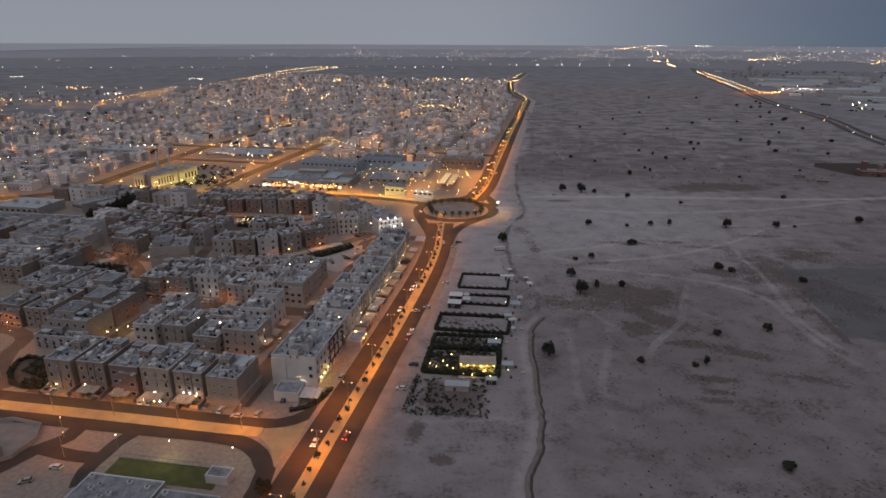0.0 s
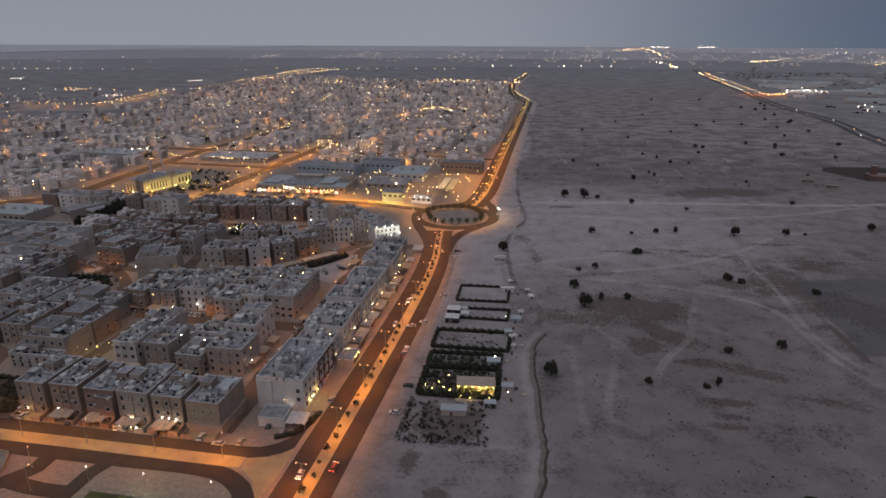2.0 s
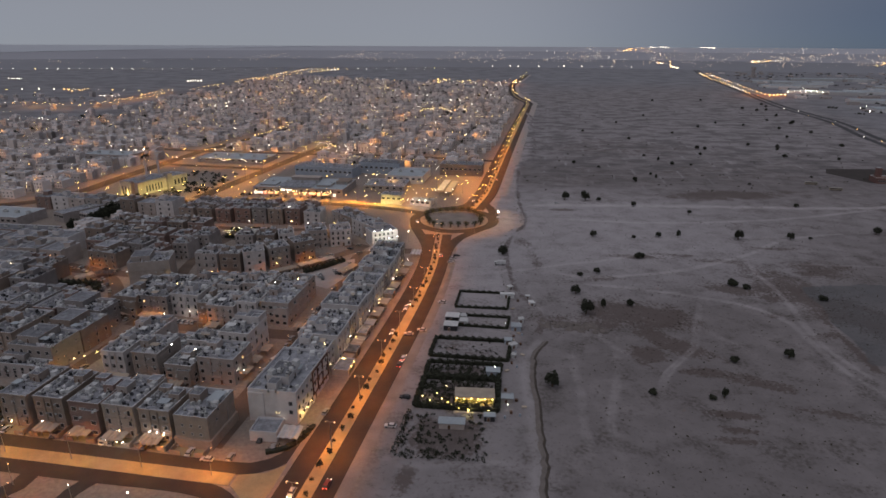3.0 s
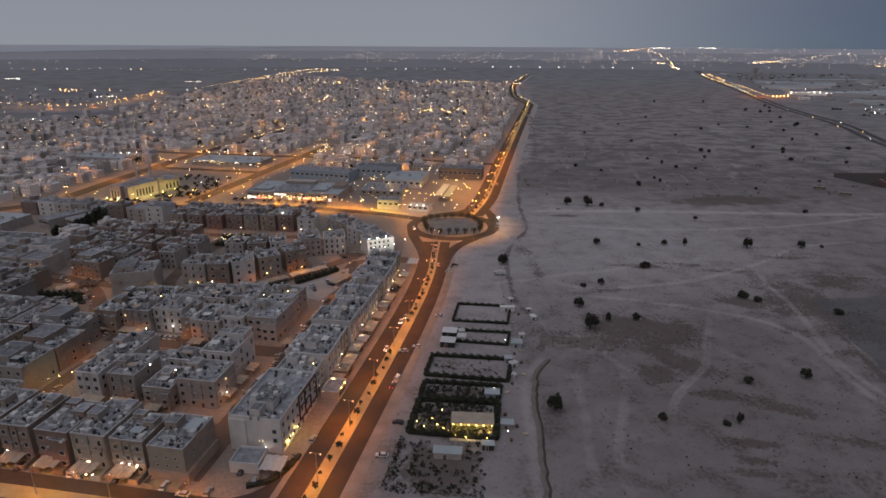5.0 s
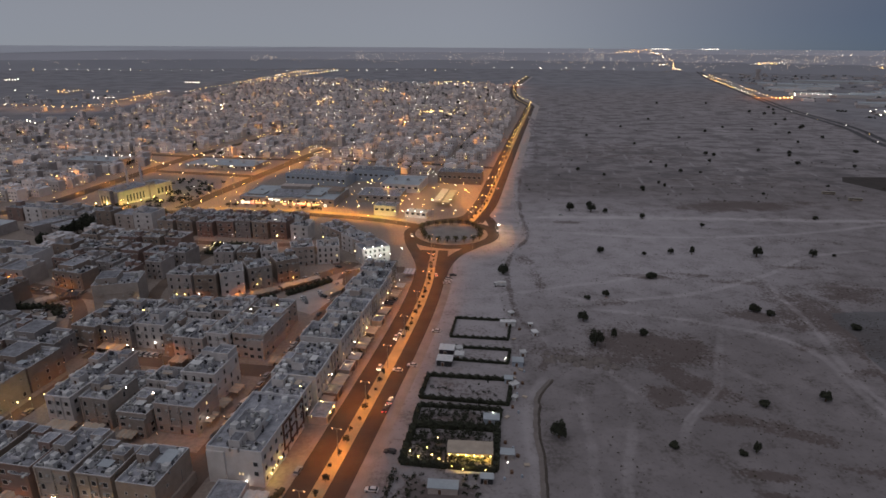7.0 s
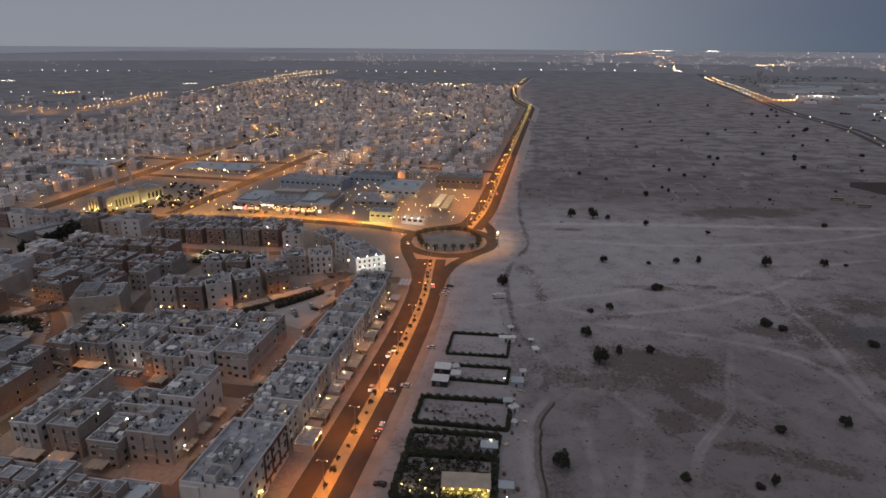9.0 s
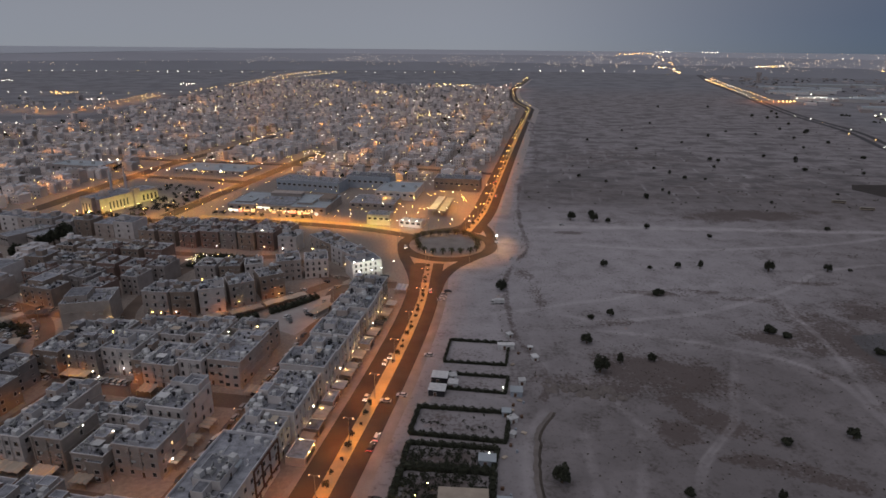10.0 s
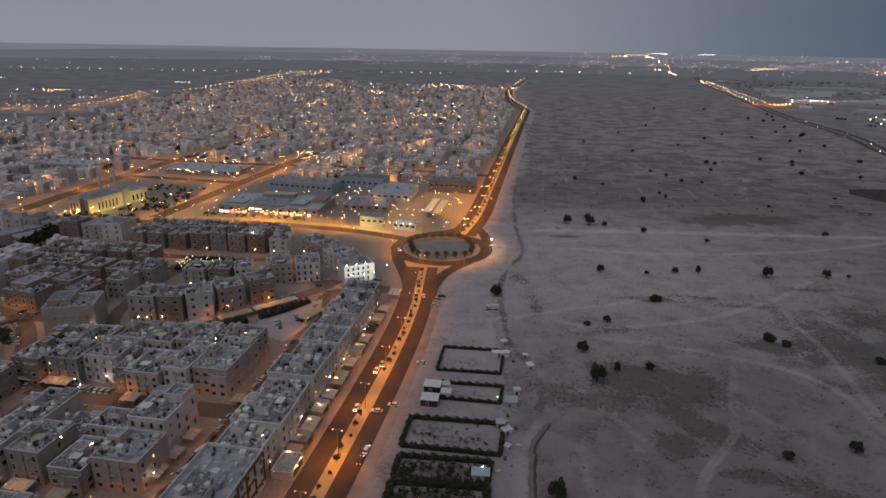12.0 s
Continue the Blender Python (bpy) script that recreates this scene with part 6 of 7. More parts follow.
part("base_course", Build().box(24, 0, -0.3, 24.5, 34, 1.4).mesh("base_course", "cream"), mq)
for k in range(5):
    part("window", WIN["tall"], mq, place(22, 43 + k * 4.6, 1.5, 90, (1.6, 1, 1.6)))
DOME = Build()
for k in range(5):
    a0, a1 = math.pi / 2 * k / 5, math.pi / 2 * (k + 1) / 5
    DOME.prism(0, 0, 5 * math.sin(a0), 5 * math.sin(a1), 5 * math.cos(a0), max(0.05, 5 * math.cos(a1)), 16)
part("dome", DOME.mesh("dome", "cream"), mq, place(10, 16, 11.8))
for x, y in ((3, 30), (5, 44)):
    part("minaret", Build().prism(0, 0, 0, 24, 1.3, 1.0, 10).prism(0, 0, 24, 25, 1.8, 1.8, 10).prism(0, 0, 25, 30, 0.9, 0.7, 10).prism(0, 0, 30, 33, 0.9, 0.05, 10).mesh("minaret", "white"), mq, place(x, y, 0))
for u, v in ((-412, 528), (-400, 527), (-384, 534), (-380, 548), (-376, 562), (-372, 576), (-368, 590)):
    point_lamp(town(u, v, 2.5), 2300, (1.0, 0.78, 0.26), 0.5)
    fl = thing("flood_lamp", pose(*town(u, v)), "yellow ground floodlight before the mosque", "floodlight", "floodlights")
    part("body", Build().box(-0.5, -0.4, -0.1, 0.5, 0.4, 1.6).mesh("body", "dark"), fl)
    part("bulb", LAMP_DOT["yellow"], fl, place(0, 0, 1.9, 0, (2, 2, 2)))


def hall(name, u, v, w, d, h, mt, label, roof="roof_tin", turn=0, bays=6, category="building"):
    b = thing(name, town_pose(u, v, 0, turn), label, category, "large halls")
    part("wall", shell_mesh(w, d, h, mt, 0.8, 0.3, False), b)
    part("roof", Build().box(0.3, 0.3, h - 1.0, w - 0.3, d - 0.3, h - 0.6).mesh("roof", roof), b)
    for k in range(bays):
        part("window", WIN["c"], b, place(w * (k + 0.5) / bays, 0, h * 0.5, 0, (1.5, 1, 1.2)))
        if k % 2:
            part("roof_unit", UNIT, b, place(w * (k + 0.5) / bays, d * 0.5, h - 0.6, 0, (2.2, 2.2, 1.6)))
    return b


hall("shopping_hall", -285, 560, 92, 48, 7.5, "cream", "long low shopping hall with lit fronts", "roof_tin", 2, 12)
for k, (x, w, z, hh) in enumerate(((1, 3, 0.4, 2.6), (4.6, 5, 0.6, 2.0), (11, 2.5, 0.3, 2.8), (15, 5.5, 1.0, 1.4), (22, 3.5, 0.4, 2.2), (29, 4, 4.8, 1.5), (34, 6, 4.6, 1.3), (42, 3.5, 0.4, 2.0), (52, 2, 0.4, 2.6), (58, 6, 1.2, 2.2), (66, 3, 0.3, 3.0), (71, 5.5, 1.0, 1.5), (82, 2.5, 0.3, 2.4))):
    shop = town_pose(-285, 560, 0, 2) @ place(x, -0.12, z)
    thing("shop_front", shop, "brightly lit shop front of the hall", "shop front", "shop fronts", me=Build().box(0, -0.1, 0, w, 0.1, hh).box(-0.15, -0.16, hh, w + 0.15, 0.1, hh + 0.2, 1).mesh("shop_front", ("shop_white", "shop_white", "shop_red", "shop_warm", "shop_warm", "shop_white", "shop_white", "shop_warm", "shop_warm", "shop_red", "shop_warm", "shop_warm", "shop_white")[k], "frame"))
for x, y, w, d, z, mt in ((4, 8, 16, 14, 1.2, "roof_tin"), (24, 4, 34, 30, 0.5, "roofing"), (62, 10, 14, 16, 1.8, "roof_tin"), (78, 24, 12, 18, 2.6, "tan"), (26, 36, 30, 10, 3.2, "cream")):
    b = thing("roof_hall", town_pose(-285, 560, 0, 2) @ place(x, y, 6.9), "low roof structure on the shopping hall", "roof structure", "roof structures")
    part("wall", Build().box(0, 0, -0.1, w, d, z).mesh("wall", "stone"), b)
    part("roof", Build().box(-0.3, -0.3, z, w + 0.3, d + 0.3, z + 0.25).mesh("roof", mt), b)
hall("shopping_hall", -180, 590, 42, 34, 6.5, "stone", "low shops with service roofs", "roofing", 2, 6)
hall("blue_school", -280, 652, 70, 26, 11, "blue", "large blue panelled school block", "roofing", -5, 12)
hall("blue_school", -212, 676, 48, 24, 13, "blue", "tall blue panelled school wing", "roofing", -2, 8)
hall("warehouse", -168, 633, 40, 46, 8.5, "white", "white warehouse with a pale sheet roof", "roof_tin", 0, 6)
hall("lit_showroom", -150, 546, 20, 14, 9, "cream", "yellow floodlit showroom by the roundabout", "roofing", 0, 4)
hall("petrol_shop", -122, 546, 20, 12, 5, "white", "white lit petrol station shop", "roof_tin", -8, 4)
hall("apartment_block", -118, 684, 48, 22, 13, "tan", "tan apartment block beside the road", "roofing", 0, 9)
hall("school_hall", -462, 418, 44, 30, 8, "grey", "school hall with a pale sheet roof", "roof_tin", 0, 8)
hall("school_wing", -440, 388, 76, 14, 8, "pink", "two-storey rosy school wing", "roofing", 2, 12)
hall("school_wing", -404, 440, 14, 50, 8, "grey", "long school wing in rows", "roofing", -20, 4)
hall("school_wing", -385, 446, 12, 50, 7, "grey", "long school wing in rows", "roofing", -20, 4)
hall("market_hall", -432, 702, 88, 42, 6, "grey", "low market hall with pale sheet roofs", "roof_tin", 0, 10)
hall("sports_hall", -578, 682, 66, 30, 9, "grey", "sports hall with a pale ridged roof", "roof_tin", 0, 8)
shop = hall("floodlit_shop", -121.5, 421.5, 20, 15, 11.5, "white", "white floodlit shop building", "roofing", 37, 0)
for x in (2.4, 5.7, 9, 12.3, 15.6):
    for z in (1.2, 4.8, 8.2):
        part("window", WIN["b"], shop, place(x, 0, z, 0, (1, 1, 0.85)))
part("ledge", Build().box(-0.3, -0.8, 3.7, 18.3, -0.004, 4.0).mesh("ledge", "white"), shop)
part("ledge", Build().box(-0.2, -0.5, 7.3, 18.2, -0.004, 7.5).mesh("ledge", "white"), shop)
part("stair_tower", shell_mesh(6, 6, 3.6, "white", 0.5, 0.2, False, True), shop, place(6, 8, 11.0))
for u, v, z, w in ((-115, 418, 8, 1900), (-106, 425, 8, 2100), (-98, 437, 9, 1500)):
    point_lamp(town(u, v, z), w, (0.95, 1.0, 0.92), 0.4)
for u, v, z in ((-120, 421.3, 12.6), (-115, 425, 12.6), (-110, 428.8, 12.6), (-115.5, 417.5, 8), (-109, 421.5, 8), (-104, 427, 8), (-98, 437, 9)):
    fl = thing("flood_lamp", pose(*town(u, v)), "bright white floodlight by the shop", "floodlight", "floodlights")
    part("post", POST, fl, place(0, 0, -0.1, 0, (1, 1, z)))
    part("bulb", LAMP_DOT["white"], fl, place(0, 0, z, 0, (1.8, 1.8, 1.8)))
for u, v in ((-150, 541), (-143, 541), (-136, 541)):
    point_lamp(town(u, v, 2.5), 1500, (1.0, 0.8, 0.25), 0.5)
for u, v, z, tone in ((-118, 543, 6.5, "white"), (-112, 542, 6.5, "white"), (-106, 541, 6.5, "white")):
    point_lamp(town(u, v - 2, 5), 700, WHITE, 0.5)
    fl = thing("flood_lamp", pose(*town(u, v)), "white floodlight of the station", "floodlight", "floodlights")
    part("post", POST, fl, place(0, 0, -0.1, 0, (1, 1, z)))
    part("bulb", LAMP_DOT[tone], fl, place(0, 0, z, 0, (1.8, 1.8, 1.8)))
# station canopies, lit beneath
for k, (u, v) in enumerate(((-104, 584), (-95, 580))):
    c = thing("station_canopy", town_pose(u, v), "long petrol station canopy lit from below", "canopy", "station canopies")
    part("deck", Build().box(0, 0, 5.2, 6.5, 50, 5.9).mesh("deck", "canvas" if k else "white"), c)
    for y in (4, 18, 32, 46):
        part("post", POST, c, place(3.2, y, 0, 0, (3, 3, 5.2)))
for u, v in ((-92, 590), (-92, 610), (-100, 600)):
    point_lamp(town(u, v, 9), 2600, (1.0, 0.7, 0.22), 0.6)
# the bright mast light by the roundabout
ml = thing("mast_light", pose(48.6, 517, 0), "bright white mast light on a trailer by the roundabout", "mast light")
part("mast", POST, ml, place(0, 0, -0.2, 0, (2, 2, 6)))
part("trailer", Build().box(-1.4, -0.8, 0.2, 1.4, 0.8, 1.2).mesh("trailer", "car_white"), ml)
part("bulb", LAMP_DOT["white"], ml, place(0, 0, 5.6, 0, (3, 3, 3)))
point_lamp((48.6, 515.6, 5.4), 1600, WHITE, 0.5)
# hedges of the pocket park and its shades
for k, (pts, w) in enumerate((([(-180, 336), (-167, 347), (-156, 359)], 3.4), ([(-151, 364), (-141, 377), (-133, 390)], 3.0), ([(-163, 349), (-152, 345)], 4), ([(-172, 338), (-158, 341)], 3.4), ([(-244, 440), (-226, 445), (-208, 443)], 3), ([(-240, 424), (-222, 424), (-210, 433)], 3), ([(-294, 318), (-268, 322), (-262, 312)], 4))):
    hedge("hedge", [town(*p).to_2d() for p in pts], w * (1.8 if k < 4 else 1.35), 3.2, "dark dense park shrubs", 4, False, 40 + k, 0.9)
for u, v, w, d, a in ((-181, 341, 15, 5, 52), (-168, 353, 18, 5, 47), (-155, 368, 26, 5, 50), (-129, 364, 5.5, 16, -20)):
    carport(town_pose(u, v, 0, a), w, d, 2.8, "long pale shade roof in the pocket park")
carport(town_pose(-98, 414, 0, 90), 13, 6, 3.2, "dark blue car shade near the roundabout", "dark")
carport(town_pose(-89.5, 404, 0, 0), 7, 9, 3.2, "blue car shade near the roundabout", "blue")
for u, v, w in ((-228.5, 280.8, 12), (-212, 280.3, 13), (-124.5, 283, 7)):
    carport(town_pose(u, v), w, 5.5, 2.9)
for u, v, w, d in ((-187, 221.5, 11, 5), (-173, 222, 9, 5), (-156, 221, 7, 4.5)):
    carport(town_pose(u, v), w, d, 2.8, "pale flat car shade behind the villas")
for v in (236, 246, 257):
    carport(town_pose(-125.3, v, 0, 90), 7, 4.5, 2.8, "low car shade beside the back street")
for u, w, mt in ((-196.5, 5, "dark"), (-170, 7, "canvas")):
    carport(town_pose(u, 275), w, 6, 2.9, "flat car shade over the court parking", mt)
hedge("hedge", [town(*p).to_2d() for p in ((-226, 331), (-206, 330), (-184, 333))], 4, 3, "dark hedge strip behind the villas", 4, False, 71, 0.9)
# small lights in the garden behind the crescent
r = random.Random(12)
g = Build()
g.face([(*town(*p).to_2d(), 0.09) for p in ((-246, 421), (-228, 419), (-208, 431), (-206, 445), (-232, 447), (-246, 437))])
tagged(new("park_lawn", g.mesh("park_lawn", "soil")), "dark planted park behind the crescent", "park", kind="structure")
for k in range(48):
    u, v = r.uniform(-244, -210), r.uniform(424, 444)
    if v < 420 + (u + 244) * 0.28:
        v += 8
    gd = thing("garden_lamp", pose(*town(u, v)), "small warm garden lamp on a stake", "garden lamp", "garden lamps")
    part("stake", POST, gd, place(0, 0, -0.1, 0, (0.5, 0.5, 2.6)))
    part("bulb", LAMP_DOT["yellow" if k % 3 else "white"], gd, place(0, 0, 2.6, 0, (0.7, 0.7, 0.7)))
for u in (-236, -224, -212):
    point_lamp(town(u, 434, 3), 160, (1, 0.75, 0.3), 0.3)
# wall lamps of the villas
for u, v, z, tone, w in ((-155, 184.5, 2.6, "white", 90), (-150, 184, 2.6, "warm", 90), (-147.5, 184, 2.8, "white", 60), (-140, 189.2, 4.6, "white", 30), (-137, 189.2, 4.6, "white", 30), (-134, 189.2, 4.6, "white", 30), (-199, 188.4, 2.6, "warm", 60), (-89.2, 213, 3, "yellow", 260), (-89.2, 217, 3, "yellow", 260), (-89.2, 221, 3.4, "yellow", 160), (-96, 208.3, 2.6, "white", 30), (-81.6, 250, 3.6, "yellow", 120), (-81.6, 254, 3.6, "yellow", 120),
                       (-126.5, 236, 5, "white", 60), (-160, 236, 14.5, "white", 30), (-150, 238, 12, "white", 30), (-206, 236, 4, "yellow", 200), (-203, 240, 4, "yellow", 200), (-209, 233, 4, "warm", 200), (-186, 289.3, 4, "white", 60), (-192, 281, 4, "white", 160), (-146, 312, 15, "white", 120), (-226, 285.6, 4, "warm", 160), (-255, 343, 4, "white", 200), (-258, 336, 4, "white", 200), (-225, 333, 4, "warm", 160), (-228, 331, 4, "warm", 100)):
    q = town(u, v, z)
    gd = thing("wall_lamp", pose(q.x, q.y, z), "small bright house lamp on a stem", "lamp", "house lamps")
    part("stem", POST, gd, place(0, 0.1, -min(z, 5) - 0.1, 0, (0.7, 0.7, min(z, 5))))
    part("bulb", LAMP_DOT[tone], gd, place(0, -0.1, 0, 0, (1.2, 1.2, 1.2)))
    point_lamp((q.x, q.y - 0.6, z), w, {"white": WHITE, "warm": WARM, "yellow": (1, 0.72, 0.2)}[tone], 0.2)

# shop lamps along the foot of the street row
for k in range(15):
    q = town(-88.3, 246 + k * 10.4, 3.3)
    gd = thing("wall_lamp", pose(q.x, q.y, 3.3), "small warm shop lamp on a stem", "lamp", "shop lamps")
    part("stem", POST, gd, place(0, 0, -3.4, 0, (0.7, 0.7, 3.4)))
    part("bulb", LAMP_DOT[("yellow", "warm", "white")[k % 3]], gd, place(0.1, 0, 0.1, 0, (0.45, 0.45, 0.45)))
    point_lamp((q.x + 0.8, q.y, 3.3), 110, WARM, 0.2)
# lanterns on the house fronts
g = Build()
for q in LANTERNS:
    g.blob(q.x, q.y, q.z, 0.1 + 0.00062 * q.y, lantern_r.choices((0, 1, 2), (3, 3, 4))[0])
tagged(new("house_lanterns", g.mesh("house_lanterns", "g_warm", "g_yellow", "g_white")), "many small lit lanterns on house fronts", "lanterns", kind="stuff")

# ---- court and low buildings at the near corner ----
g = Build().box(0, -1.5, 0, 41, 8.2, 0.08)
thing("playing_court", pose(-117, 166.5, 0, 0, 0, -9), "small green turf court with a fence", "court", kind="structure", me=g.mesh("playing_court", "turf"))
fence = thing("court_fence", pose(-117, 166.5, 0, 0, 0, -9), "pale mesh fence round the court", "fence")
for k in range(14):
    part("post", POST, fence, place(k * 41 / 13, 8.2, 0, 0, (1, 1, 2.2)))
part("rail", Build().box(0, 8.15, 2.1, 41, 8.25, 2.2).box(0, 8.15, 0.1, 41, 8.25, 0.45).mesh("rail", "steel"), fence)
for x in (-119, -98, -74):
    gd = thing("court_lamp", pose(x, 179.8 - (x + 119) * 0.15, 0), "white court floodlight on a pole", "floodlight", "court lights")
    part("pole", POLE, gd, place(0, 0, 0, 0, (0.6, 0.6, 0.55)))
    part("bulb", LAMP_DOT["white"], gd, pose(0, 0, 5.9))
    point_lamp((x, 176.5 - (x + 119) * 0.15, 5.0), 1100 if x == -98 else 300, (1.0, 0.92, 0.4), 0.2)
for x, y, w, d, h, mt in ((-121, 141, 27, 21, 4.6, "grey"), (-93, 137, 20, 17.5, 4.4, "grey"), (-80, 162, 8, 5, 3.4, "white"), (-190, 150, 28, 30, 4.5, "stone")):
    b = thing("low_hall", pose(x, y, 0, 0, 0, -9), "low flat-roofed hall with parapet", "building", "low halls")
    part("wall", shell_mesh(w, d, h, mt, 0.6, 0.3, False), b)
    part("roof", Build().box(0.3, 0.3, h - 0.9, w - 0.3, d - 0.3, h - 0.55).mesh("roof", "roofing"), b)
    for k in range(int(w * d / 70)):
        part("ac_unit", UNIT, b, place(2 + (k * 5.3) % (w - 4), d - 2 - (k * 3.1) % (d * 0.5), h - 0.55, 0, (1.1, 1.1, 1)))

# dark walled garden beside the villas
GARDEN = [(-230, 196), (-234.5, 205), (-233, 209.5), (-224, 209), (-207, 206), (-206, 188), (-213, 186.5), (-221, 188)]
g = Build()
g.face([(*town(*p).to_2d(), 0.09) for p in GARDEN][::-1])
tagged(new("garden_bed", g.mesh("garden_bed", "soil")), "dark planted garden beside the villas", "garden", kind="structure")
hedge("hedge", [town(*p).to_2d() for p in GARDEN], 2.2, 1.9, "low dark hedge round the garden", 9, True, 81, 0.6)
for k, pts in enumerate((((-226, 200), (-211, 196)), ((-227, 205), (-210, 202)), ((-218, 191), (-209, 191)))):
    hedge("hedge", [town(*p).to_2d() for p in pts], 4.5, 1.5, "low dark shrubs in the garden", 5, False, 83 + k, 0.7)
# car shades round the small round lot
for k, (u, v, a) in enumerate(((-283, 322, 60), (-279, 331, 20), (-262, 306, -60), (-270, 301, -20))):
    carport(town_pose(u, v, 0, a), 11, 5, 2.8, "dark car shade round the small lot" if k % 2 else "pale car shade round the small lot", "dark" if k % 2 else "canvas")
for k in range(9):
    q = town(-279 + 2.4 * k, 316 + 4 * math.sin(k * 1.3))
    made = copy_thing(CARS[(("white", "silver", "dark")[k % 3], False)], pose(q.x, q.y, 0.06, 0, 0, 60 + 14 * k))
    tagged(made, TURNS[("white", "silver", "dark")[k % 3]] + " parked on the sand or kerb")

# walled yard off the cross road
LOT_RING = [(-186, 192), (-168, 196), (-155, 192.5), (-151.5, 184), (-154, 174), (-166, 166), (-186, 160)]
yd = thing("walled_yard", pose(0, 0, 0), "grey yard behind a low pale boundary wall", "yard", kind="structure")
g = Build()
g.face([(x, y, 0.07) for x, y in LOT_RING][::-1])
part("yard_floor", g.mesh("yard_floor", "slate"), yd)
for (ax, ay), (bx, by) in zip(LOT_RING, LOT_RING[1:]):
    dd = math.hypot(bx - ax, by - ay)
    part("yard_wall", Build().turned(pose(ax, ay, 0, 0, 0, math.degrees(math.atan2(by - ay, bx - ax))), 0, -0.12, -0.3, dd, 0.12, 1.9).mesh("yard_wall", "stone"), yd)

# ---- mid-distance houses: a few patterns, set along the streets ----
mid_r = random.Random(23)
protos = []
for k in range(8):
    mt = ["white", "cream", "tan", "grey", "stone", "cream", "white", "pink"][k]
    w, d, h = mid_r.uniform(13, 17), mid_r.uniform(14, 18), mid_r.uniform(10, 14)
    p = villa(town_pose(-330 - 17 * k, 470), w, d, h, mt, LBL[mt], 3, 3, "S", 3, False, "town houses", 0.03, mid_r, detail=0.62)
    protos.append((p, w, d, h))


def clear_of(x, y, margin, lines):
    for line, half in lines:
        for p, q in zip(line, line[1:]):
            d = q - p
            t = min(1, max(0, ((x - p.x) * d.x + (y - p.y) * d.y) / max(1e-6, d.length_squared)))
            if (x - p.x - t * d.x) ** 2 + (y - p.y - t * d.y) ** 2 < (half + margin) ** 2:
                return False
    return True


LINES = [(NORTH, 14), (BLVD_A, 16), (BLVD_B, 16), (BLVD_C, 12), (BLVD_D, 12), (WEST, 9), (MAIN, 14)]
KEEP = [(-475, 500, -310, 615), (-300, 540, -185, 640), (-300, 640, -160, 715), (-190, 535, -80, 645), (-175, 630, -60, 715), (-480, 380, -350, 500), (-320, 200, -80, 512), (-350, 500, -60, 545), (-470, 455, -318, 492), (-455, 612, -335, 770), (-580, 672, -500, 716)]
placed, spots = 0, []
for row in range(66):
    v = 300 + row * 18.5 + (row // 2) * 8
    for col in range(100):
        u = -60 - col * 15.2 - (col // 5) * 9 + (row % 2) * 3
        spots.append((u + mid_r.uniform(-1.2, 1.2), v + mid_r.uniform(-1.5, 1.5)))
FAR_SPOTS, fr0 = [], random.Random(3)
for u, v in spots:
    q = town(u + 7, v + 8)
    if q.x < -0.86 * q.y - 90 or q.y < 300:
        continue
    if any(a < u + 8 < c and b < v + 8 < e for a, b, c, e in KEEP) or mid_r.random() < 0.05:
        continue
    if q.x > np.interp(q.y, [100, 510, 680, 1500, 1839], [-40, -10, 38, 180, 180]) or not clear_of(q.x, q.y, 10, LINES):
        continue
    if q.x < np.interp(q.y, [1060, 1180, 1900, 3000], [-1400, -640, -760, -700]) and (fr0.random() < 0.8 or q.y > 1750):
        continue
    if fr0.random() < min(0.7, max(0, (q.y - 1000) / 1500 + max(0, -q.x - 0.45 * q.y) / 500)):
        continue
    if placed < 46 and v < 640:
        p, w, d, h = protos[mid_r.randrange(8)]
        copy_thing(p, town_pose(u, v, 0, mid_r.choice((0, 0, 0, 4, -4))))
        placed += 1
    else:
        FAR_SPOTS.append((u, v))

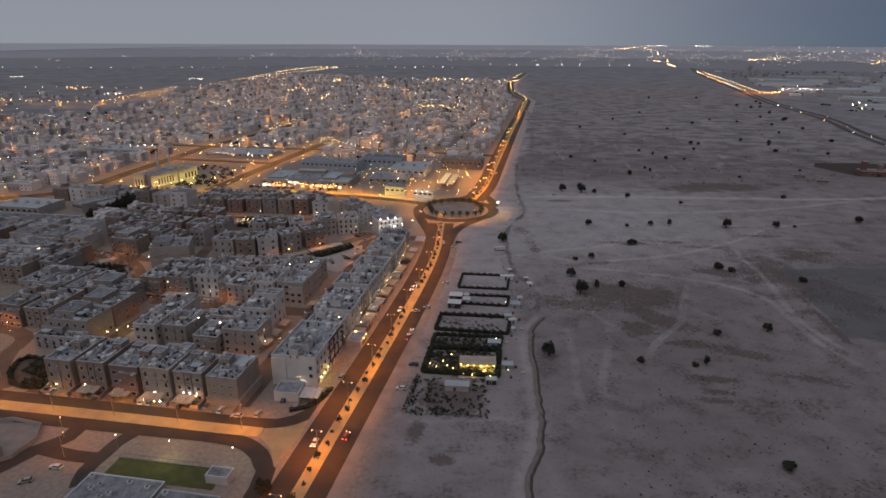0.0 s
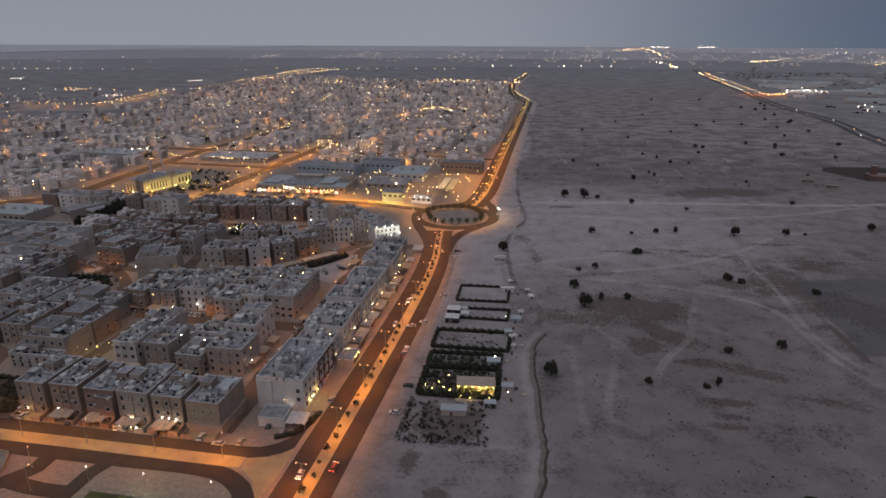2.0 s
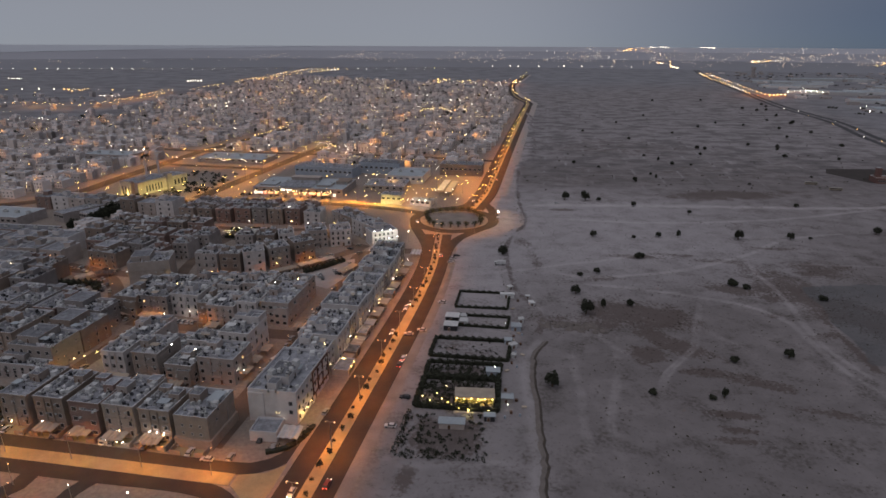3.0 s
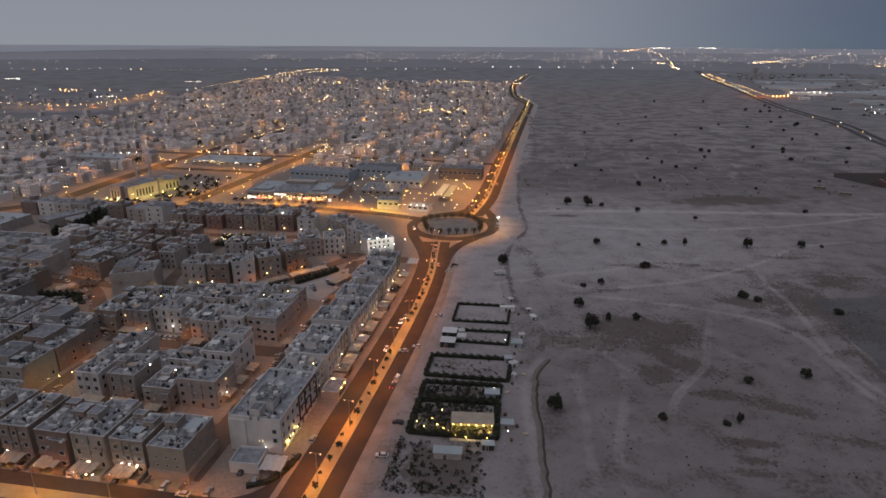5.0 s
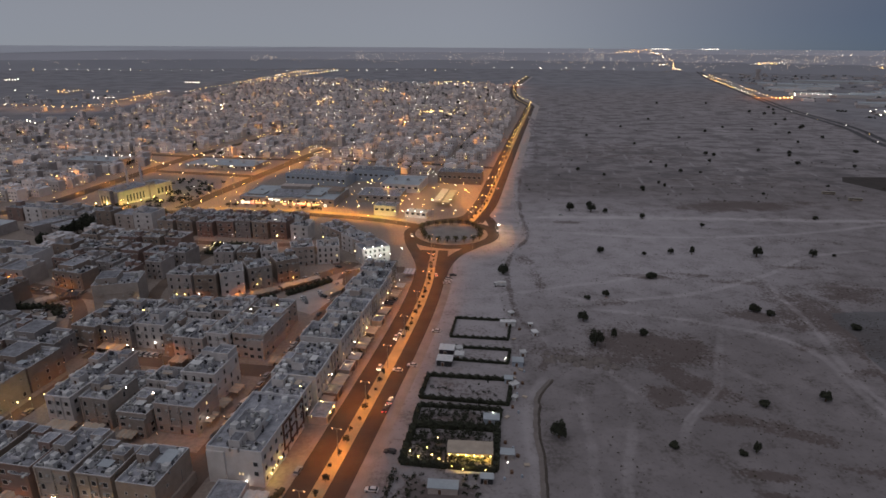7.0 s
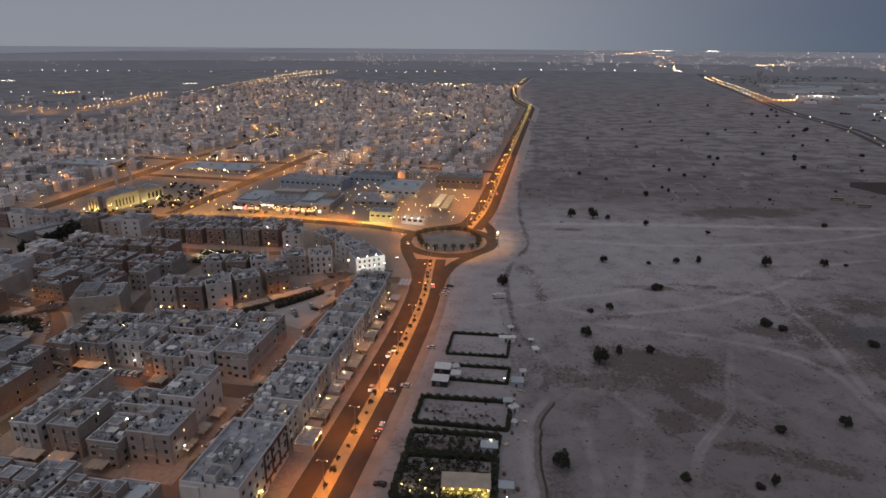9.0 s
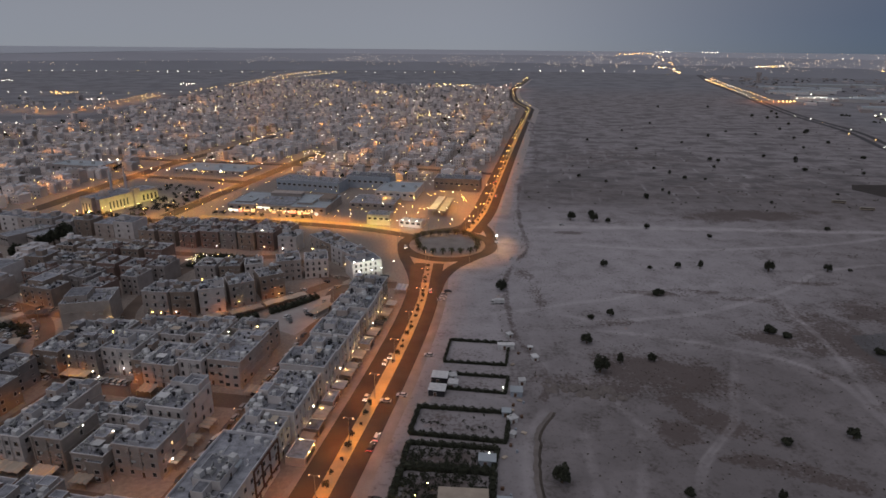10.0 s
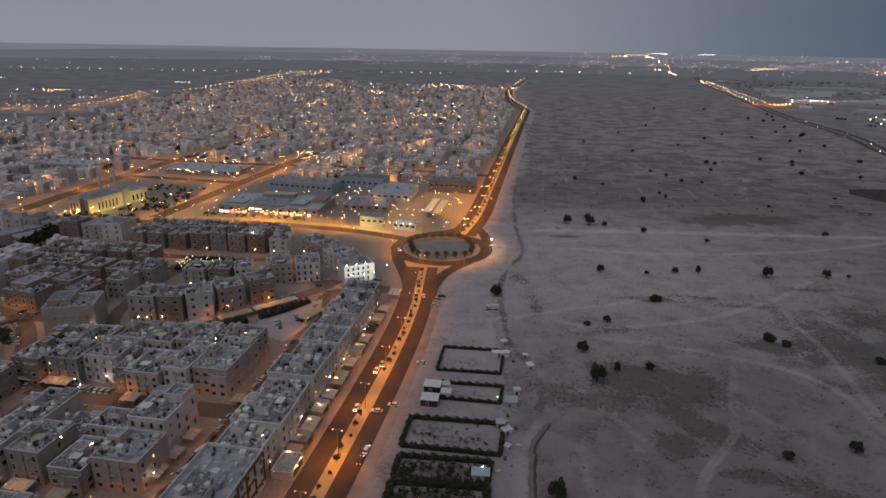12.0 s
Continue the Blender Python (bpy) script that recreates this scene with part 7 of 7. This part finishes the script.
# ---- the wide town beyond, too many to count ----
fr = random.Random(77)
for row in range(60):
    v = 1780 + row * 24
    for col in range(85):
        u = -40 - col * 20 + fr.uniform(-4, 4)
        q = town(u, v)
        if q.x > -740 and q.y < 2600 + 200 * math.sin(u * 0.004) and q.x > -0.8 * q.y + 0.25 * max(0, q.y - 1400) * 1.5 and fr.random() < 0.42 and q.x < np.interp(q.y, [1500, 1839, 2271, 3116], [180, 180, 225, 390]) and clear_of(q.x, q.y, 10, LINES[:1]):
            FAR_SPOTS.append((u, v))
g = Build()
for u, v in FAR_SPOTS:
    w, d, h = fr.uniform(8, 14), fr.uniform(9, 15), fr.choice((4, 6, 7, 8, 9, 10, 11, 13)) * fr.uniform(0.85, 1.1)
    c = town(u, v)
    m = pose(c.x, c.y, 0, 0, 0, -9.5 + fr.choice((0, 0, 6, -5)))
    n0 = len(g.v)
    g.box(0, 0, -0.3, w, d, h, 0, 1, False)
    g.box(0.3, 0.0, h, w - 0.3, 0.3, h + 1, 0, None, False)
    if fr.random() < 0.6:
        e = fr.uniform(0.3, 0.6)
        g.box(w * e, -fr.uniform(1, 3), -0.3, w, d * 0.5, h * fr.uniform(0.5, 1.12), 0, 1, False)
    x = fr.uniform(0.2, w * 0.5)
    g.box(x, d * 0.4, h, x + w * 0.32, d * 0.7, h + fr.uniform(1.6, 2.8), 0, 1, False)
    if v < 1500:
        for _ in range(3):
            x, y = fr.uniform(0.5, w - 2), fr.uniform(1, d * 0.4)
            g.box(x, y, h, x + 1.6, y + 1.4, h + fr.uniform(1, 1.8), 1, None, False)
        for f in range(int(h // 3.4)):
            for cc in range(3):
                x = w * (cc + 0.3) / 3
                g.box(x, -0.06, 1.3 + f * 3.5, x + 1.2, 0, 2.6 + f * 3.5, 3 if fr.random() < 0.025 else 2, None, False)
    g.v[n0:] = [tuple(m @ Vector(p)) for p in g.v[n0:]]
tagged(new("distant_houses", g.mesh("distant_houses", "houses", "far_roof_hazed", "glass", "lit")), "endless low flat-roofed town houses", "houses", kind="stuff")

g = Build()
for k in range(330):
    u, v = FAR_SPOTS[fr.randrange(len(FAR_SPOTS))]
    c = town(u - 4, v - 4)
    s = fr.uniform(2, 4.5) * (1 + c.y / 4000)
    leaves(g, c.x, c.y, s * 0.9, s, s, s * 0.9, 26, s * 0.55, fr)
for u0, v0, u1, v1, n in ((-405, 512, -330, 530, 40), (-372, 540, -335, 610, 60), (-420, 615, -340, 640, 20), (-300, 548, -200, 553, 18)):
    for k in range(n):
        c = town(fr.uniform(u0, u1), fr.uniform(v0, v1))
        s = fr.uniform(1.5, 3)
        leaves(g, c.x, c.y, s * 0.8, s, s, s * 0.9, 26, s * 0.5, fr)
tagged(new("town_trees", g.mesh("town_trees", "leaf")), "dark street trees between the far houses", "trees", kind="stuff")

# ---- lights of the wide town ----
g = Build()


def dot(x, y, z, r, tones=(2, 3, 7, 3)):
    g.blob(x, y, z, r * fr.uniform(0.75, 1.2), fr.choices(range(len(tones)), tones)[0])


def lamp_line(points, gap, r, tones, jitter=3.0, z=9):
    for p, a in along(smooth([Vector(q) for q in points], 25), 5, gap):
        dot(p.x + fr.uniform(-jitter, jitter), p.y + fr.uniform(-jitter, jitter), z, r * (0.45 + p.y / 4400), tones)


for u, v in FAR_SPOTS:
    if fr.random() < 0.36 - v * 0.00005:
        c = town(u - 3 + fr.uniform(-3, 3), v - 3)
        dot(c.x, c.y, fr.uniform(8, 12), 0.14 + 0.00027 * c.y, (2, 3, 8, 3))
for u, v in spots[::3]:
    c = town(u - 4, v - 4)
    if v < 900 and v > 520 and c.x < np.interp(c.y, [500, 680, 1500], [-30, 30, 170]) and fr.random() < 0.6:
        dot(c.x, c.y, fr.uniform(5, 9), 0.31, (4, 4, 5, 2))
for _ in range(150):
    c = town(fr.uniform(-300, -75), fr.uniform(545, 735))
    dot(c.x, c.y, fr.uniform(3, 8), 0.32, (3, 3, 5, 4))
for _ in range(46):
    c = town(fr.uniform(-320, -240), fr.uniform(775, 860))
    dot(c.x, c.y, 7, 0.45, (0, 0, 5, 2))
for _ in range(22):
    c = town(-270 + 3.2 * _, 557)
    dot(c.x, c.y, 5 + fr.uniform(-1, 1), 0.36, (2, 0, 4, 3))
for _ in range(44):
    c = town(fr.uniform(-455, -335), fr.uniform(686, 700) if _ % 2 else fr.uniform(746, 770))
    dot(c.x, c.y, 7, 0.42, (1, 1, 6, 2))
# knots of yellow and white lamps: markets, courts and squares
for x, y, n, rx, ry, tones in ((7, 2418, 26, 90, 90, (1, 1, 2, 7)), (-461, 2305, 18, 80, 60, (1, 2, 2, 6)), (-420, 1799, 16, 60, 25, (1, 2, 3, 6)), (-8, 1354, 34, 55, 45, (1, 2, 1, 8)), (-525, 1436, 24, 45, 40, (2, 3, 6, 2)), (-380, 1027, 12, 40, 30, (2, 3, 6, 2)), (-208, 2010, 10, 25, 30, (1, 1, 2, 7)), (-1120, 1870, 14, 50, 40, (5, 4, 2, 1)), (-777, 1136, 6, 30, 10, (1, 1, 6, 1)), (34, 1591, 8, 60, 20, (1, 2, 6, 2)), (250, 2330, 12, 45, 12, (0, 1, 6, 2))):
    for _ in range(n):
        dot(x + fr.uniform(-rx, rx), y + fr.uniform(-ry, ry), fr.uniform(6, 10), 0.25 + 0.00034 * y, tones)
# rows of white glowing dots added in place of bright far sheds
for x, y in ((-1718, 2432), (-973, 2337), (-920, 1645), (-425, 800)):
    for k in range(6):
        dot(x + k * 9, y + 2 * k, 8, 0.4 + 0.0004 * y, (0, 0, 1, 0))
# lit avenues
for points, gap, r, tones in (
    (((-1327, 1856), (-1187, 1865), (-1024, 1852), (-913, 1836), (-774, 1893)), 46, 1.1, (3, 2, 6, 1)),
    (((-1055, 1438), (-933, 1415), (-828, 1392), (-810, 1480), (-837, 1817), (-842, 1888)), 21, 0.9, (6, 4, 2, 3)),
    (((-1075, 1470), (-950, 1440), (-840, 1420), (-785, 1500), (-800, 1800)), 27, 0.9, (6, 4, 2, 3)),
    (((-901, 1220), (-879, 1265)), 16, 0.8, (5, 4, 2, 1)), (((-656, 1160), (-632, 1211), (-626, 1350)), 13, 0.8, (5, 5, 2, 2)),
    (((-774, 1893), (-777, 2177), (-780, 2515), (-783, 2974), (-752, 3466), (-625, 3653)), 44, 1.25, (4, 5, 2, 2)),
    (((-741, 2319), (-726, 2756), (-661, 3179), (-596, 3485)), 44, 1.25, (3, 5, 2, 4)),
    (((-318, 1700), (-312, 1590), (-305, 1477)), 16, 0.9, (1, 1, 1, 8)), (((-63, 1195), (15, 1198), (94, 1202)), 10, 0.7, (1, 2, 1, 8)), (((-288, 928), (-278, 1000), (-269, 1070)), 11, 0.65, (2, 2, 2, 7)),
    (((-2390, 3321), (-1823, 3396), (-1203, 3396), (-611, 3553), (-200, 3600), (60, 3640)), 56, 1.15, (0, 1, 9, 0)),
):
    lamp_line(points, gap, r, tones)
for k in range(30):
    dot(300 + k * 98 + 30 * math.sin(k * 2.1), 4020 + 60 * math.sin(k * 1.3), 12, 1.9 if k % 3 else 2.4, (0, 0, 1, 0))
AVENUE = smooth([Vector(p) for p in ((-1055, 1438), (-933, 1415), (-828, 1392), (-810, 1480), (-837, 1817), (-842, 1888))], 30)
for p, a in along(AVENUE, 20, 85):
    street_light((p.x, p.y, 18), 42000, AMBER)
for p, a in along(HIGHWAY, 1270, 60):
    if p.y < 3200:
        for d in (-17, 17):
            dot(p.x + d, p.y, 10, 0.35 + p.y * 0.00035, (6, 3, 2, 1))
for k, q in enumerate(HIGHWAY[::3]):
    if q.y < 1500:
        dot(q.x + (9 if k % 2 else -9), q.y + 12 * (k % 3), 1.2, 0.6, (1, 1, 3, 0))
for p, a in along(NORTH, 1050, 60):
    dot(p.x, p.y, 10, 0.75, (1, 1, 0, 6))
for k in range(14):
    dot(1075 + k * 15.5, 1943 - k * 4.2, 9, 1.35, (0, 0, 1, 0))
for k in range(5):
    dot(925 + k * 14, 1765 + 6 * k, 10, 1.5, (3, 2, 0, 2))
for x, y in ((962, 1430), (990, 1425), (1010, 1480), (930, 1350), (1050, 1900), (1330, 1960), (1210, 2100)):
    dot(x, y, 8, 1.4, (0, 0, 1, 0))


def far_spot(across_m, below):
    """A spot on the rising land: metres to the side at one kilometre ahead, metres below the skyline there."""
    a, drop = math.atan(across_m / 1000), below / 1000
    for (r0, z0), (r1, z1) in zip(PLAIN_RISE, PLAIN_RISE[1:]):
        for k in range(12):
            rr = r0 + (r1 - r0) * k / 12
            z = z0 + (z1 - z0) * k / 12
            if z >= 142 - rr * drop:
                return Vector((math.sin(a) * rr, math.cos(a) * rr, z + 2))
    return Vector((math.sin(a) * 4840, math.cos(a) * 4840, 128))


PLAIN_RISE = ((4150, -0.5), (4450, 48), (4700, 97), (4860, 129))
for n, x0, x1, y0, y1, mode, size in ((950, 215, 740, 1, 31, 19, 0.78), (560, -150, 250, 7, 29, 21, 0.72), (150, -320, -130, 16, 26, 21, 0.72), (60, -600, -320, 18, 26, 23, 0.7), (26, -740, -600, 23, 27, 25, 0.8)):
    for _ in range(n):
        x = fr.uniform(x0, x1)
        y = fr.triangular(y0, y1, mode) + 2.0 * math.sin(x * 0.05)
        if math.sin(x * 0.11 + y * 0.4) + math.sin(x * 0.037) < fr.uniform(-1.9, 0.9):
            continue
        q = far_spot(x, max(1, y))
        dot(q.x, q.y, q.z, 1.75 * size * fr.choice((0.7, 0.9, 1.1, 1.5)), (0, 0, 0, 0, 0, 6, 4))
for points, n, tones, size in ((((265, 9), (315, 6), (350, 18), (362, 30)), 46, (5, 4, 2, 1, 0), 1.7), (((500, 22), (560, 16), (640, 9)), 34, (0, 0, 0, 0, 0, 5, 1), 2.2), (((490, 22), (530, 20)), 22, (4, 2, 3, 3, 0), 1.7), (((690, 24), (720, 20)), 20, (5, 2, 2, 2, 0), 1.7), (((340, 25), (370, 33)), 14, (5, 4, 4, 1, 0), 2.0)):
    line = smooth([Vector(p) for p in points], 4)
    for _ in range(n):
        p = line[fr.randrange(len(line))]
        q = far_spot(p.x + fr.uniform(-3, 3), max(1, p.y + fr.uniform(-1, 1)))
        dot(q.x, q.y, q.z, size, tones)
for k in range(15):
    q = far_spot(325 + 4 * k + (45 if k > 7 else 0), 1)
    dot(q.x, q.y, q.z + 2, 2.2, (0, 0, 1, 0))
tagged(new("distant_lamps", g.mesh("distant_lamps", "f_sodium", "f_warm", "f_white", "f_yellow", "f_dim", "f_city", "f_city_white")), "countless lit lamps over the far town and plain", "lamps", kind="stuff")
lit_r = random.Random(19)
for k in range(150):
    u, v = FAR_SPOTS[int(len(FAR_SPOTS) * lit_r.random() ** 1.25)]
    c = town(u - 3.5, v - 4)
    street_light((c.x, c.y, 11 + c.y * 0.004), 2300 + 4.5 * c.y, AMBER)
for x, y, w in ((940, 1880, 6e4), (1000, 1875, 6e4), (262, 2326, 4e4), (1150, 1960, 4e4), (1250, 1940, 4e4)):
    point_lamp((x, y, 16), w, SODIUM if x < 1100 else WHITE, 1.0)

# ---- industry beyond the highway ----
ir = random.Random(5)
for k in range(22):
    x, y = 960 + ir.uniform(0, 900), 1350 + k * 62 + ir.uniform(-20, 20)
    if x < np.interp(y, [1013, 1711, 2989], [720, 920, 1290]) + 60:
        x += 160
    w, d, h = ir.uniform(50, 130), ir.uniform(30, 60), ir.uniform(7, 11)
    b = thing("industrial_shed", pose(x, y, 0, 0, 0, -16), "long pale sheet-metal industrial shed", "warehouse", "industrial sheds")
    part("wall", Build().box(0, 0, -0.5, w, d, h).mesh("wall", "tank"), b)
    gg = Build()
    gg.face([(-0.5, -0.5, h), (w + 0.5, -0.5, h), (w + 0.5, d / 2, h + 3), (-0.5, d / 2, h + 3)])
    gg.face([(-0.5, d / 2, h + 3), (w + 0.5, d / 2, h + 3), (w + 0.5, d + 0.5, h), (-0.5, d + 0.5, h)])
    part("roof", gg.mesh("roof", "roof_tin"), b)
for x, y, w, d, h in ((1080, 1965, 230, 40, 9), (980, 1400, 120, 60, 8), (1120, 1330, 150, 55, 8), (1000, 1260, 140, 40, 7), (1500, 2700, 330, 70, 9), (1180, 1560, 160, 50, 8)):
    b = thing("industrial_shed", pose(x, y, 0, 0, 0, -14), "long pale sheet-metal industrial shed", "warehouse", "industrial sheds")
    part("wall", Build().box(0, 0, -0.5, w, d, h).mesh("wall", "tank"), b)
    part("roof", Build().box(-0.5, -0.5, h, w + 0.5, d + 0.5, h + 0.5).mesh("roof", "roof_tin"), b)
g = Build()
for _ in range(330):
    y = 1150 + 2300 * ir.random()
    x = np.interp(y, [1013, 1711, 2989, 3500], [720, 920, 1290, 1420]) + 70 + 1100 * ir.random() ** 1.3
    s, e, h = ir.uniform(8, 40), ir.uniform(8, 24), ir.uniform(3, 9)
    if ir.random() < 0.62:
        leaves(g, x, y, 2, s * 0.4, 4, 3, 14, 4, ir)
        g.m[-56:] = [2] * 56
    else:
        g.turned(pose(x, y, 0, 0, 0, -16 + ir.choice((0, 0, 90))), 0, 0, -0.5, s, e, h, ir.choice((0, 0, 1)))
tagged(new("distant_works", g.mesh("distant_works", "grey", "houses", "leaf")), "scattered pale works buildings and trees beyond the highway", "buildings", kind="stuff")
tw = thing("water_tower", pose(1460, 2960, 0), "tall concrete tower on the plain", "tower")
part("shaft", Build().prism(0, 0, -1, 34, 8, 8, 12).prism(0, 0, 34, 48, 11, 11, 12).mesh("shaft", "grey"), tw)
rb = thing("desert_compound", pose(474, 662, 0, 0, 0, -12), "low brownish-red compound with a gate tower", "building")
part("wall", shell_mesh(38, 18, 6, "red", 0.8, 0.4, True), rb)
part("roof", Build().box(0.4, 0.4, 4.8, 37.6, 17.6, 5.1).mesh("roof", "pink"), rb)
part("tower", shell_mesh(5, 5, 15, "red", 0.8, 0.4, True, True), rb, place(4, 12, 0))
part("tower", shell_mesh(5, 5, 11, "pink", 0.8, 0.4, True, True), rb, place(22, 14, 0))
part("annex", shell_mesh(14, 10, 4, "pink", 0.5, 0.3, False, True), rb, place(38.5, 3))
part("gate", Build().box(0, -0.1, 0, 4, 0.02, 3.6).mesh("gate", "dark"), rb, place(15, 0, 0))
for k in range(5):
    part("window", WIN["c"], rb, place(3 + k * 2.2 if k < 4 else 26, 0, 2.0))
g = Build()
g.face([(468, 742, 0.06), (452, 716, 0.06), (470, 664, 0.06), (560, 640, 0.06), (600, 720, 0.06), (520, 742, 0.06)][::-1])
tagged(new("pavement_compound", g.mesh("pavement_compound", "asphalt")), "dark hard standing beside the compound", "pavement", kind="structure")
